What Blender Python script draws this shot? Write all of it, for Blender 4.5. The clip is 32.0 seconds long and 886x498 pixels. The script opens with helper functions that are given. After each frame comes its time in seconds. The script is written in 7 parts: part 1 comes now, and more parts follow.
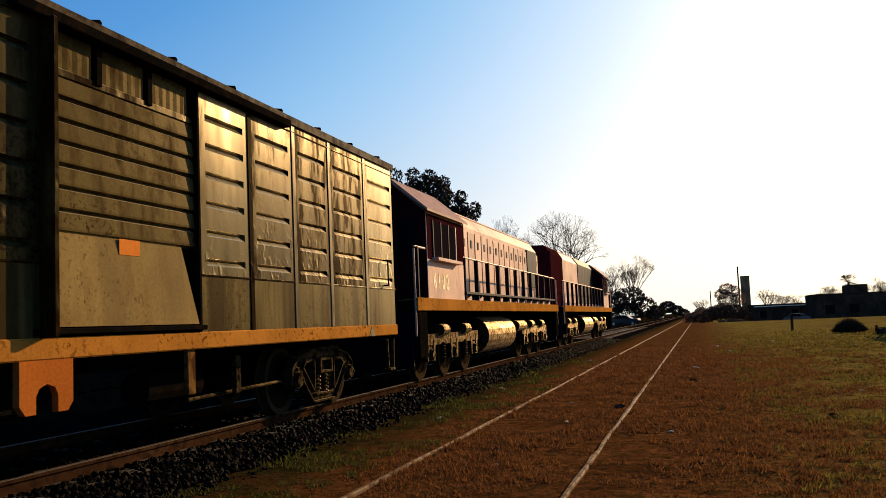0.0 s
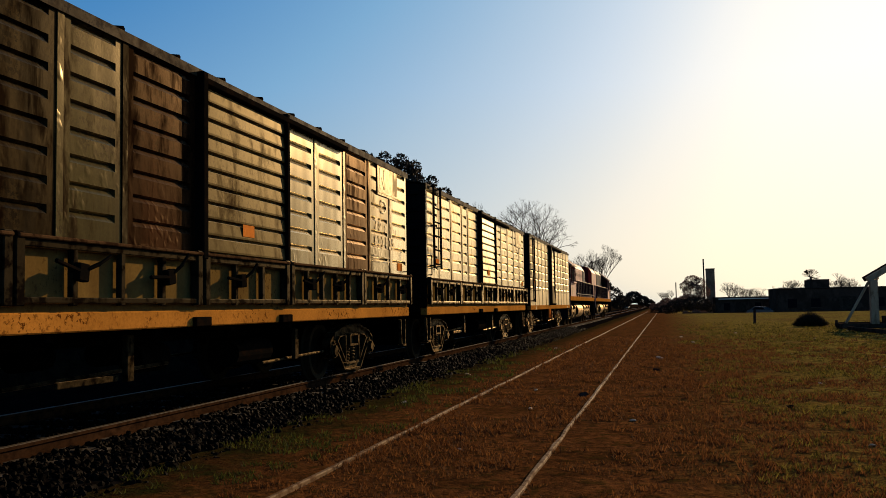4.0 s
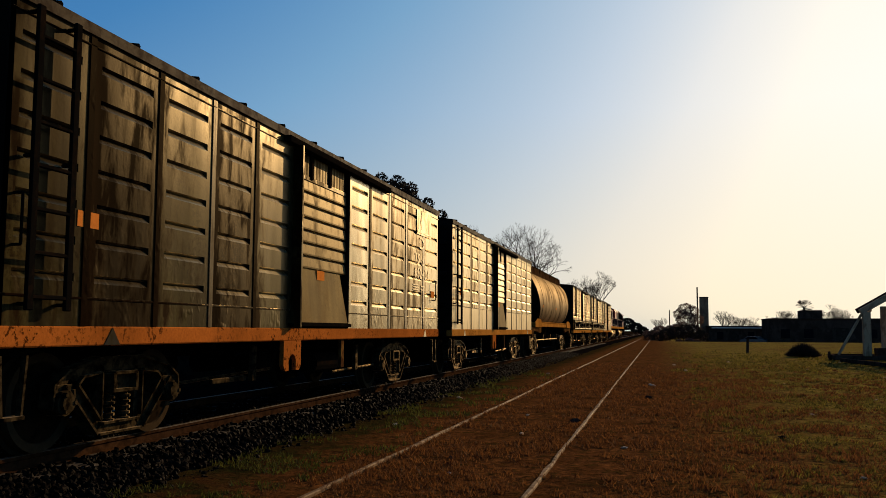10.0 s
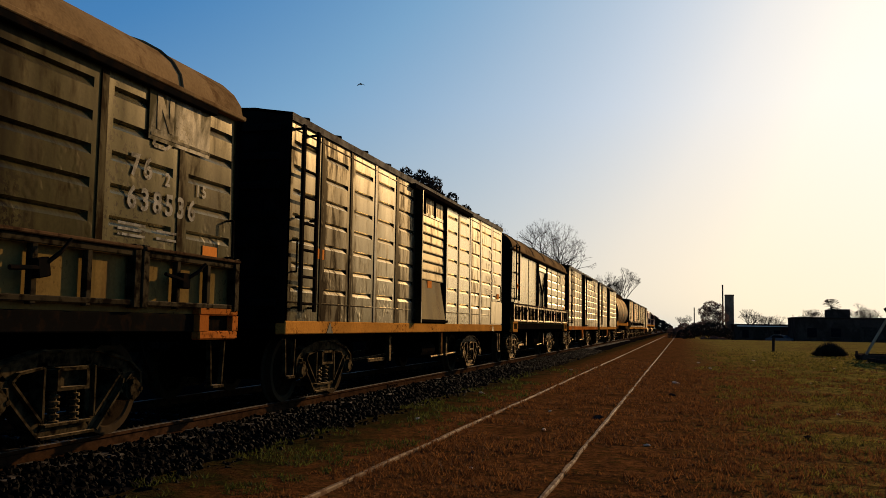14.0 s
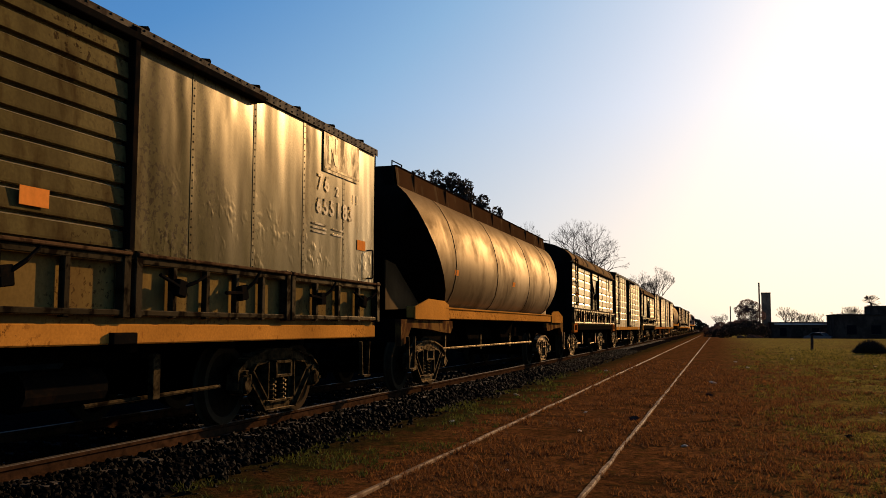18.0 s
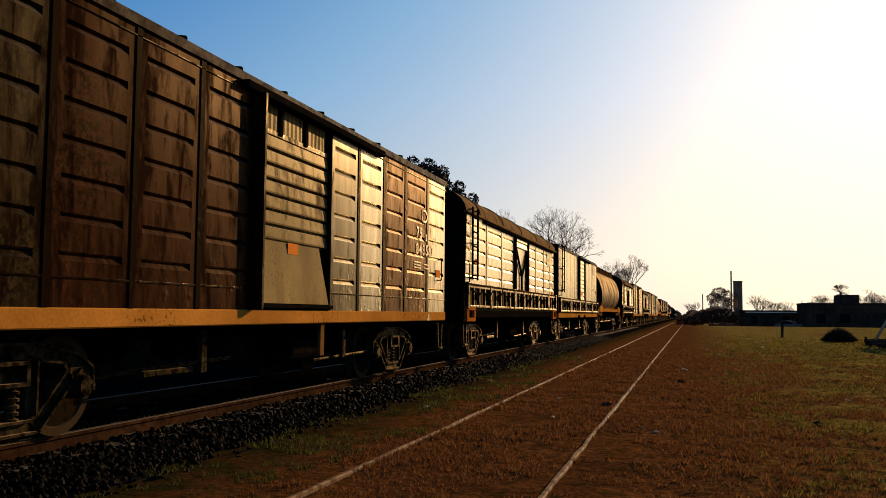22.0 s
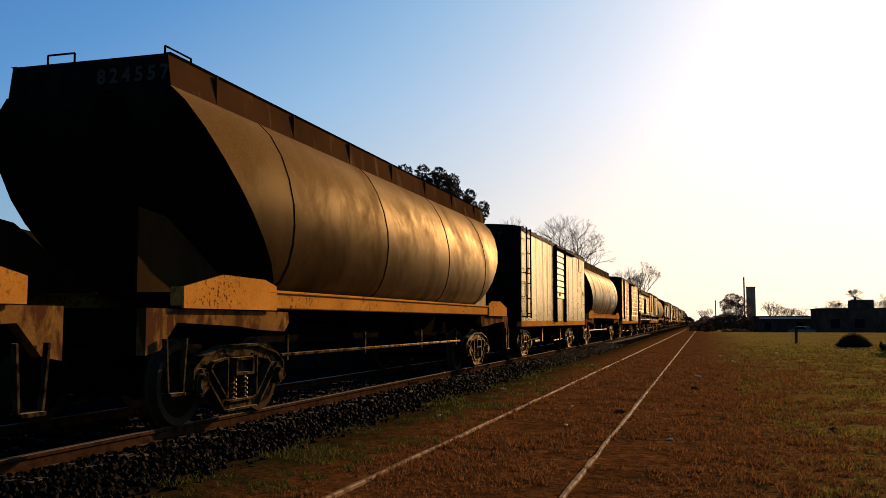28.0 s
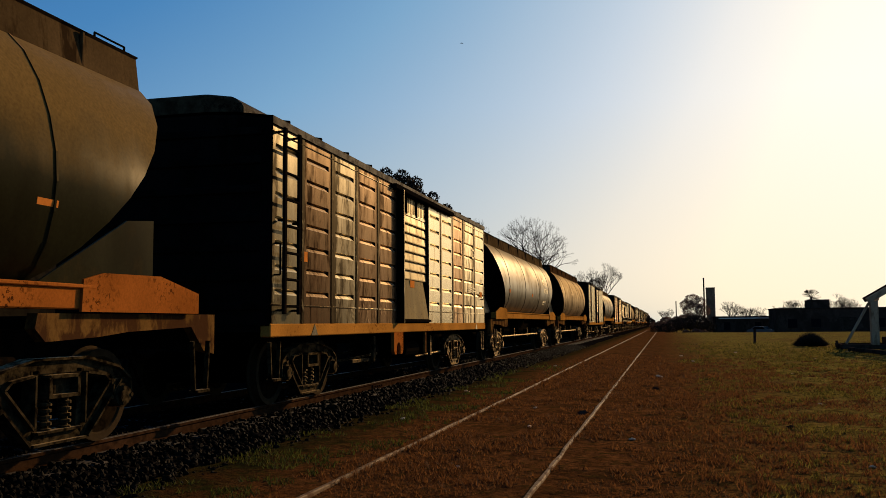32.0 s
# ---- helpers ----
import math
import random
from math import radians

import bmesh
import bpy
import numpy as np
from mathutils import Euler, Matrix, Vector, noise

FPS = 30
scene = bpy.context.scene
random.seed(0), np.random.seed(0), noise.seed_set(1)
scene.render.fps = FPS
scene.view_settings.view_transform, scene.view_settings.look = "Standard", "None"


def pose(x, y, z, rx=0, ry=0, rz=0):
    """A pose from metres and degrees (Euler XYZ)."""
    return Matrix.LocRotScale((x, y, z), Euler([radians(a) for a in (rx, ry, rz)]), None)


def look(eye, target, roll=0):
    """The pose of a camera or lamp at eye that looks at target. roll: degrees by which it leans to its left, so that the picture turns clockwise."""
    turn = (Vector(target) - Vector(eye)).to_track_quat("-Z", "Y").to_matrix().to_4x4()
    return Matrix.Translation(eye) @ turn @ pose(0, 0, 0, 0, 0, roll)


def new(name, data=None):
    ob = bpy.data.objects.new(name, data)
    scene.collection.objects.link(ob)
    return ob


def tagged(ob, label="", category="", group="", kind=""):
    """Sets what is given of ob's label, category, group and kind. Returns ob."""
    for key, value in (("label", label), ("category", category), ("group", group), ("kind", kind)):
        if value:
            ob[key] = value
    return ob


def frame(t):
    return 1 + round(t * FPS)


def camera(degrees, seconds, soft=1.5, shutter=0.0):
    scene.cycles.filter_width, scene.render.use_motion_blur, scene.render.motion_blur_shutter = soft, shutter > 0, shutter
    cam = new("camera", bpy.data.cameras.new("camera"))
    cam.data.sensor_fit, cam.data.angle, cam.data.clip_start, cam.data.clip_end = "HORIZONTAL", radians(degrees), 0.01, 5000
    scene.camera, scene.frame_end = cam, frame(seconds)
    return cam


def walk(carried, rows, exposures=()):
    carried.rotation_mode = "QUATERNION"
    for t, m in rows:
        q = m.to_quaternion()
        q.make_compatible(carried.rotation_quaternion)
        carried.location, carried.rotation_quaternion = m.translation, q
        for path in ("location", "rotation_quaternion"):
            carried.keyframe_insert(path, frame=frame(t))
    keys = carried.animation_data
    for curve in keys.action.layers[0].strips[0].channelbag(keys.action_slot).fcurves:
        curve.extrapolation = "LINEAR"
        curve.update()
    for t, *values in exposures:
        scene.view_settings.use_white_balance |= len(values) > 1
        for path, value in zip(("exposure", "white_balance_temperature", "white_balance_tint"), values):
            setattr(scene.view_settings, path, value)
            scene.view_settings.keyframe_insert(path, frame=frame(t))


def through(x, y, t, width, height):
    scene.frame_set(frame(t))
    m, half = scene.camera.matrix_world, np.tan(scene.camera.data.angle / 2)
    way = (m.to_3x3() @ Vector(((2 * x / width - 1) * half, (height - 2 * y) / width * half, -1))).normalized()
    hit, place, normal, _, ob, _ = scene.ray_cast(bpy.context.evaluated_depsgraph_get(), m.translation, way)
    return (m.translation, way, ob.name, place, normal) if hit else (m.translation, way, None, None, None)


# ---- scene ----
cam = camera(53.0, 32.0, 0.8)
PATH = [
    (0.0, pose(0, 0, 1.313, 94.78, 2.42, 16.06)),
    (0.5, pose(0, 0, 1.313, 95.36, 2.61, 16.39)),
    (1.0, pose(0, 0, 1.313, 94.93, 1.78, 16.29)),
    (1.5, pose(0, 0, 1.313, 94.41, 1.51, 15.42)),
    (2.0, pose(0, 0, 1.313, 94.18, 2.21, 15.48)),
    (2.5, pose(0, 0, 1.313, 94.23, 2.27, 14.34)),
    (3.0, pose(0, 0, 1.313, 94.14, 1.97, 14.49)),
    (3.5, pose(0, 0, 1.313, 94.09, 1.40, 14.76)),
    (4.0, pose(0, 0, 1.313, 93.76, 1.05, 13.97)),
    (4.5, pose(0, 0, 1.313, 93.98, 0.85, 14.67)),
    (6.5, pose(0, 0, 1.313, 94.55, 1.31, 14.50)),
    (7.0, pose(0, 0, 1.313, 94.43, 1.15, 14.80)),
    (7.5, pose(0, 0, 1.313, 94.55, 1.56, 14.61)),
    (8.0, pose(0, 0, 1.313, 94.66, 1.39, 14.33)),
    (8.5, pose(0, 0, 1.313, 95.36, 0.86, 13.87)),
    (9.0, pose(0, 0, 1.313, 94.94, -0.21, 13.15)),
    (9.5, pose(0, 0, 1.313, 95.21, -0.20, 13.27)),
    (10.0, pose(0, 0, 1.313, 95.20, -0.24, 13.53)),
    (10.5, pose(0, 0, 1.313, 95.19, -0.41, 13.38)),
    (11.0, pose(0, 0, 1.313, 95.45, -0.25, 13.86)),
    (11.5, pose(0, 0, 1.313, 95.41, 0.28, 14.14)),
    (12.0, pose(0, 0, 1.313, 95.32, 0.52, 13.94)),
    (12.5, pose(0, 0, 1.313, 95.13, 0.27, 14.25)),
    (13.0, pose(0, 0, 1.313, 95.09, 0.43, 14.69)),
    (13.5, pose(0, 0, 1.313, 94.90, -0.18, 14.75)),
    (14.0, pose(0, 0, 1.313, 94.86, -0.88, 15.01)),
    (14.5, pose(0, 0, 1.313, 94.68, -1.28, 15.55)),
    (15.0, pose(0, 0, 1.313, 94.21, -1.30, 15.78)),
    (15.5, pose(0, 0, 1.313, 94.56, -1.08, 16.04)),
    (17.5, pose(0, 0, 1.313, 95.08, -0.31, 14.94)),
    (18.0, pose(0, 0, 1.313, 95.00, -0.10, 17.15)),
    (18.5, pose(0, 0, 1.313, 94.52, -1.90, 16.84)),
    (19.0, pose(0, 0, 1.313, 94.60, -2.31, 16.74)),
    (19.5, pose(0, 0, 1.313, 94.04, -2.23, 16.44)),
    (20.0, pose(0, 0, 1.313, 94.28, -2.38, 16.81)),
    (20.5, pose(0, 0, 1.313, 93.80, -2.22, 16.39)),
    (21.0, pose(0, 0, 1.313, 94.05, -0.79, 15.70)),
    (21.5, pose(0, 0, 1.313, 94.13, -0.09, 15.24)),
    (22.0, pose(0, 0, 1.313, 94.11, -0.48, 15.53)),
    (22.5, pose(0, 0, 1.313, 94.56, -0.46, 16.33)),
    (23.0, pose(0, 0, 1.313, 94.69, -0.55, 16.20)),
    (23.5, pose(0, 0, 1.313, 94.59, -0.44, 16.04)),
    (24.0, pose(0, 0, 1.313, 94.39, -1.19, 16.44)),
    (24.5, pose(0, 0, 1.313, 94.29, -0.85, 16.65)),
    (26.5, pose(0, 0, 1.313, 94.87, -0.31, 15.87)),
    (27.0, pose(0, 0, 1.313, 94.88, 0.02, 15.80)),
    (27.5, pose(0, 0, 1.313, 94.77, -0.12, 15.75)),
    (28.0, pose(0, 0, 1.313, 94.65, 0.00, 16.29)),
    (28.5, pose(0, 0, 1.313, 94.55, -0.10, 16.73)),
    (29.0, pose(0, 0, 1.313, 94.58, 0.24, 15.75)),
    (29.5, pose(0, 0, 1.313, 94.62, 0.11, 15.63)),
    (30.0, pose(0, 0, 1.313, 94.77, 0.12, 15.03)),
    (30.5, pose(0, 0, 1.313, 94.75, 0.24, 14.75)),
    (31.0, pose(0, 0, 1.313, 94.88, 0.33, 14.46)),
    (31.5, pose(0, 0, 1.313, 94.81, 0.42, 13.88)),
    (32.0, pose(0, 0, 1.313, 94.81, 0.46, 13.95)),
]
EXPOSURES = [(0, 0.6, 6950, 15), (0.6, 0.4, 6900, 14), (1.2, 0.12, 6700, 11), (2, 0.10, 6700, 11), (3, 0.06, 6700, 11), (4, 0.12, 6750, 11), (7, 0.2, 6850, 12), (9, -0.02, 6700, 11), (13, -0.04, 6750, 13), (14, 0.0, 6800, 13), (15, 0.18, 6950, 15), (17.5, 0.30, 7150, 19), (18.6, 0.32, 7250, 21), (20, 0.26, 7150, 19), (21, 0.2, 7050, 17), (22, 0.27, 7200, 18), (24, 0.55, 7500, 21), (24.5, 0.53, 7450, 21), (27, 0.33, 7300, 19), (28, 0.46, 7500, 21), (29, 0.55, 7450, 19), (30, 0.30, 7200, 16), (31.5, 0.08, 6950, 13), (32, 0.02, 6850, 12)]
walk(cam, PATH, EXPOSURES)

# Way of the train along the track: seconds, metres.
RUN = [
    (0, -0.00), (1, 8.12), (2, 16.27), (3, 24.43), (4, 32.63), (5, 40.85), (6, 49.10), (7, 57.36), (8, 65.64), (9, 73.99), (10, 82.37), (11, 90.72), (12, 99.07), (13, 107.42), (14, 115.79), (15, 124.19), (16, 132.68), (17, 141.27), (18, 149.95), (19, 158.75), (20, 167.65), (21, 176.56), (22, 185.37), (23, 194.04), (24, 202.65), (25, 211.29), (26, 219.97), (27, 228.70), (28, 237.46), (29, 246.21), (30, 254.98), (31, 263.80), (32, 272.62)
]
# ---- world, sun ----
SUN_AZ, SUN_EL = 22.0, 17.0        # degrees right of the track, above the horizon
world = bpy.data.worlds.new("sky")
scene.world = world
world.use_nodes = True
wn = world.node_tree
sky = wn.nodes.new("ShaderNodeTexSky")
sky.sky_type, sky.sun_disc = "NISHITA", False
sky.sun_elevation, sky.sun_rotation = radians(SUN_EL), radians(SUN_AZ)
sky.air_density, sky.dust_density, sky.ozone_density = 1.0, 1.7, 2.5
grey = wn.nodes.new("ShaderNodeRGBToBW")
wn.links.new(sky.outputs["Color"], grey.inputs[0])
veil = wn.nodes.new("ShaderNodeMath")          # c / (1 + c / 30): the glow grows softly towards the sun
veil.operation = "MULTIPLY_ADD"
veil.inputs[1].default_value, veil.inputs[2].default_value = 1 / 30, 1.0
wn.links.new(grey.outputs[0], veil.inputs[0])
soft_sky = wn.nodes.new("ShaderNodeMath")
soft_sky.operation = "DIVIDE"
wn.links.new(grey.outputs[0], soft_sky.inputs[0])
wn.links.new(veil.outputs[0], soft_sky.inputs[1])
share = wn.nodes.new("ShaderNodeMath")
share.operation = "DIVIDE"
share.inputs[1].default_value = 16.0
wn.links.new(soft_sky.outputs[0], share.inputs[0])
air = wn.nodes.new("ShaderNodeValToRGB")       # deep winter blue where the air is clear, cream where the haze is bright
AIR = [(0.0, 0.002, 0.012, 0.05), (0.09, 0.012, 0.105, 0.35), (0.155, 0.055, 0.215, 0.475), (0.22, 0.175, 0.365, 0.585), (0.30, 0.345, 0.495, 0.66), (0.40, 0.53, 0.635, 0.75), (0.55, 0.80, 0.82, 0.82), (0.72, 0.98, 0.955, 0.87), (1.0, 1.0, 0.985, 0.92)]
while len(air.color_ramp.elements) < len(AIR):
    air.color_ramp.elements.new(0.5)
for stop, (at, *rgb) in zip(air.color_ramp.elements, AIR):
    stop.position, stop.color = at, (*rgb, 1)
wn.links.new(share.outputs[0], air.inputs[0])
direction = wn.nodes.new("ShaderNodeTexCoord")
rise = wn.nodes.new("ShaderNodeSeparateXYZ")
wn.links.new(direction.outputs["Generated"], rise.inputs[0])
low = wn.nodes.new("ShaderNodeMapRange")       # the haze over the horizon is warmer than the haze above it
low.inputs["From Min"].default_value, low.inputs["From Max"].default_value = 0.0, 0.24
wn.links.new(rise.outputs["Z"], low.inputs["Value"])
warm = wn.nodes.new("ShaderNodeMix")
warm.data_type = "RGBA"
warm.inputs["A"].default_value, warm.inputs["B"].default_value = (10.6, 9.5, 7.6, 1), (10.5, 10.5, 10.5, 1)
wn.links.new(low.outputs[0], warm.inputs["Factor"])
tinted = wn.nodes.new("ShaderNodeVectorMath")
tinted.operation = "MULTIPLY"
wn.links.new(air.outputs["Color"], tinted.inputs[0])
wn.links.new(warm.outputs["Result"], tinted.inputs[1])
wn.nodes["Background"].inputs["Strength"].default_value = 0.10
wn.links.new(tinted.outputs[0], wn.nodes["Background"].inputs["Color"])
sun = new("sun", bpy.data.lights.new("sun", "SUN"))
sun.data.energy, sun.data.angle, sun.data.color = 4.6, radians(0.6), (1.0, 0.70, 0.38)
sd = Vector((math.sin(radians(SUN_AZ)) * math.cos(radians(SUN_EL)), math.cos(radians(SUN_AZ)) * math.cos(radians(SUN_EL)), math.sin(radians(SUN_EL))))
sun.matrix_world = look(sd * 100, (0, 0, 0))


# ---- materials ----
def mat_base(name):
    m = bpy.data.materials.new(name)
    m.use_nodes = True
    return m, m.node_tree, m.node_tree.nodes["Principled BSDF"]


def coords(nt, scale=(1, 1, 1), shuffle=True):
    tc = nt.nodes.new("ShaderNodeTexCoord")
    out = tc.outputs["Object"]
    if shuffle:
        info = nt.nodes.new("ShaderNodeObjectInfo")
        mul = nt.nodes.new("ShaderNodeMath")
        mul.operation = "MULTIPLY"
        mul.inputs[1].default_value = 53.0
        nt.links.new(info.outputs["Random"], mul.inputs[0])
        add = nt.nodes.new("ShaderNodeVectorMath")
        nt.links.new(out, add.inputs[0])
        nt.links.new(mul.outputs[0], add.inputs[1])
        out = add.outputs[0]
    mp = nt.nodes.new("ShaderNodeMapping")
    mp.inputs["Scale"].default_value = scale
    nt.links.new(out, mp.inputs[0])
    return mp.outputs[0]


def noise_tex(nt, vec, scale, detail=4, rough=0.6, distortion=0.0):
    n = nt.nodes.new("ShaderNodeTexNoise")
    n.inputs["Scale"].default_value, n.inputs["Detail"].default_value = scale, detail
    n.inputs["Roughness"].default_value, n.inputs["Distortion"].default_value = rough, distortion
    nt.links.new(vec, n.inputs["Vector"])
    return n.outputs["Fac"]


def ramp(nt, fac, lo, hi, a=0.0, b=1.0):
    r = nt.nodes.new("ShaderNodeMapRange")
    r.inputs["From Min"].default_value, r.inputs["From Max"].default_value = lo, hi
    r.inputs["To Min"].default_value, r.inputs["To Max"].default_value = a, b
    nt.links.new(fac, r.inputs["Value"])
    return r.outputs[0]


def blend(nt, fac, a, b):
    x = nt.nodes.new("ShaderNodeMix")
    x.data_type = "RGBA"
    for val, sock in ((fac, x.inputs["Factor"]), (a, x.inputs["A"]), (b, x.inputs["B"])):
        if isinstance(val, (int, float)):
            sock.default_value = val
        elif isinstance(val, tuple):
            sock.default_value = (*val, 1)
        else:
            nt.links.new(val, sock)
    return x.outputs["Result"]


def bump(nt, bsdf, height, strength, dist=0.02, prev=None):
    b = nt.nodes.new("ShaderNodeBump")
    b.inputs["Strength"].default_value, b.inputs["Distance"].default_value = strength, dist
    nt.links.new(height, b.inputs["Height"])
    if prev:
        nt.links.new(prev, b.inputs["Normal"])
    nt.links.new(b.outputs[0], bsdf.inputs["Normal"])
    return b.outputs[0]


def worn(name, base, stain, amount=0.45, rough=(0.4, 0.7), metal=0.0, scale=2.0, streak=0.35, fine=35, bumps=0.25, dents=0.0, tint=0.25, spec=0.2, edge=0.0, chips=0.0, dust=None, sheen=None, soft_edge=0.05, runs=0.0, cap=0.7):
    """Paint or metal with stains that run down, fine grain and relief. amount: the share that is stained."""
    m, nt, b = mat_base(name)
    v = coords(nt, (1, 1, streak))
    n1 = noise_tex(nt, v, scale, 6, 0.65, 0.4)
    v2 = coords(nt)
    n2 = noise_tex(nt, v2, fine, 3)
    mid = 0.78 - 0.56 * amount
    if edge:      # rust that creeps from a sheet's seam
        sp = nt.nodes.new("ShaderNodeSeparateXYZ")
        nt.links.new(nt.nodes.new("ShaderNodeTexCoord").outputs["Object"], sp.inputs[0])
        e = nt.nodes.new("ShaderNodeMath")
        nt.links.new(n1, e.inputs[0])
        nt.links.new(ramp(nt, sp.outputs["Y"], 0.0, 0.30, edge, 0.0), e.inputs[1])
        n1 = e.outputs[0]
    f1 = ramp(nt, n1, mid - soft_edge, mid + soft_edge)
    f2 = ramp(nt, n2, 0.35, 0.75)
    soft = noise_tex(nt, v2, 0.9, 2)
    shade = blend(nt, ramp(nt, soft, 0.3, 0.7), tuple(c * (1 - tint) for c in base), tuple(min(1, c * (1 + tint)) for c in base))
    col = blend(nt, f1, shade, stain)
    if runs:      # broad soft bands of grime that run straight down
        band = noise_tex(nt, coords(nt, (1, 1, 0.07)), 2.1, 3, 0.55)
        thin = noise_tex(nt, coords(nt, (1, 1, 0.03)), 11.0, 2, 0.5)
        col = blend(nt, ramp(nt, band, 0.47, 0.62, 0.0, runs), col, tuple(c * 0.35 for c in stain))
        col = blend(nt, ramp(nt, thin, 0.52, 0.72, 0.0, 0.6 * runs), col, tuple(c * 0.6 for c in stain))
    if chips:     # flaked spots in drifts
        c1 = ramp(nt, noise_tex(nt, v2, 17, 5, 0.7), 0.60 - 0.08 * chips, 0.63 - 0.08 * chips)
        c2 = nt.nodes.new("ShaderNodeMath")
        c2.operation = "MULTIPLY"
        nt.links.new(c1, c2.inputs[0])
        nt.links.new(ramp(nt, noise_tex(nt, v2, 0.8, 3), 0.46, 0.6), c2.inputs[1])
        col = blend(nt, c2.outputs[0], col, tuple(c * 0.5 for c in stain))
    if dust:      # settled on what faces up
        gn = nt.nodes.new("ShaderNodeNewGeometry")
        sn = nt.nodes.new("ShaderNodeSeparateXYZ")
        nt.links.new(gn.outputs["Normal"], sn.inputs[0])
        wob = nt.nodes.new("ShaderNodeMath")
        wob.operation = "MULTIPLY_ADD"
        nt.links.new(n1, wob.inputs[0])
        wob.inputs[1].default_value = 0.5
        nt.links.new(sn.outputs["Z"], wob.inputs[2])
        powder = ramp(nt, wob.outputs[0], 0.25, 0.62)
        col = blend(nt, powder, col, dust)
    col = blend(nt, ramp(nt, f2, 0, 1, 0, 0.35), col, tuple(c * 0.45 for c in stain))
    nt.links.new(col, b.inputs["Base Color"])
    nt.links.new(ramp(nt, f1, 0, 1, *rough), b.inputs["Roughness"])
    b.inputs["Metallic"].default_value = metal
    b.inputs["Specular IOR Level"].default_value = spec if metal < 0.3 else 0.5
    nrm = bump(nt, b, n2, bumps, 0.004)
    if dents:
        d = noise_tex(nt, coords(nt, (1, 1, 0.28)), 1.5, 2, 0.4)
        nrm = bump(nt, b, d, dents, 0.12, nrm)
        if dents > 0.09:      # small upright knocks, low on the sheet, in drifts
            sz = nt.nodes.new("ShaderNodeSeparateXYZ")
            nt.links.new(nt.nodes.new("ShaderNodeTexCoord").outputs["Object"], sz.inputs[0])
            k = nt.nodes.new("ShaderNodeMath")
            k.operation = "MULTIPLY"
            nt.links.new(ramp(nt, noise_tex(nt, coords(nt, (1, 1, 0.8)), 9, 1), 0.52, 0.8), k.inputs[0])
            nt.links.new(ramp(nt, sz.outputs["Z"], 0.2, 1.0, 1.0, 0.0), k.inputs[1])
            k2 = nt.nodes.new("ShaderNodeMath")
            k2.operation = "MULTIPLY"
            nt.links.new(k.outputs[0], k2.inputs[0])
            nt.links.new(ramp(nt, noise_tex(nt, coords(nt), 1.3, 1), 0.42, 0.62), k2.inputs[1])
            nrm = bump(nt, b, k2.outputs[0], 0.16, 0.03, nrm)
    if sheen:     # gloss growing towards grazing angles; its tint stands for the warm haze mirrored
        b.inputs["Specular IOR Level"].default_value = 0.0
        fr = nt.nodes.new("ShaderNodeFresnel")
        fr.inputs["IOR"].default_value = 1.42
        nt.links.new(nrm, fr.inputs["Normal"])
        steep = nt.nodes.new("ShaderNodeMath")
        steep.operation = "POWER"
        nt.links.new(fr.outputs[0], steep.inputs[0])
        steep.inputs[1].default_value = 3.0
        amount_of = ramp(nt, steep.outputs[0], 0.0, cap / (spec * 46.0), 0.0, cap)
        matt = nt.nodes.new("ShaderNodeMath")
        matt.operation = "MULTIPLY"
        nt.links.new(amount_of, matt.inputs[0])
        nt.links.new(ramp(nt, f1, 0, 1, 1, 0.15), matt.inputs[1])
        amount_of = matt.outputs[0]
        if dust:
            dull = nt.nodes.new("ShaderNodeMath")
            dull.operation = "MULTIPLY"
            nt.links.new(amount_of, dull.inputs[0])
            nt.links.new(ramp(nt, powder, 0, 1, 1, 0.25), dull.inputs[1])
            amount_of = dull.outputs[0]
        gl = nt.nodes.new("ShaderNodeBsdfGlossy")
        gl.inputs["Color"].default_value = (*sheen, 1)
        nt.links.new(ramp(nt, f1, 0, 1, *rough), gl.inputs["Roughness"])
        nt.links.new(nrm, gl.inputs["Normal"])
        mx = nt.nodes.new("ShaderNodeMixShader")
        nt.links.new(amount_of, mx.inputs[0])
        nt.links.new(b.outputs[0], mx.inputs[1])
        nt.links.new(gl.outputs[0], mx.inputs[2])
        nt.links.new(mx.outputs[0], nt.nodes["Material Output"].inputs["Surface"])
    return m


def plain(name, col, rough=0.6, metal=0.0, emit=None):
    m, nt, b = mat_base(name)
    v = coords(nt)
    n = noise_tex(nt, v, 18, 4)
    nt.links.new(blend(nt, n, tuple(c * 0.7 for c in col), tuple(min(1, c * 1.25) for c in col)), b.inputs["Base Color"])
    b.inputs["Roughness"].default_value, b.inputs["Metallic"].default_value = rough, metal
    b.inputs["Specular IOR Level"].default_value = 0.5 if rough < 0.4 else 0.0
    bump(nt, b, n, 0.15, 0.004)
    return m


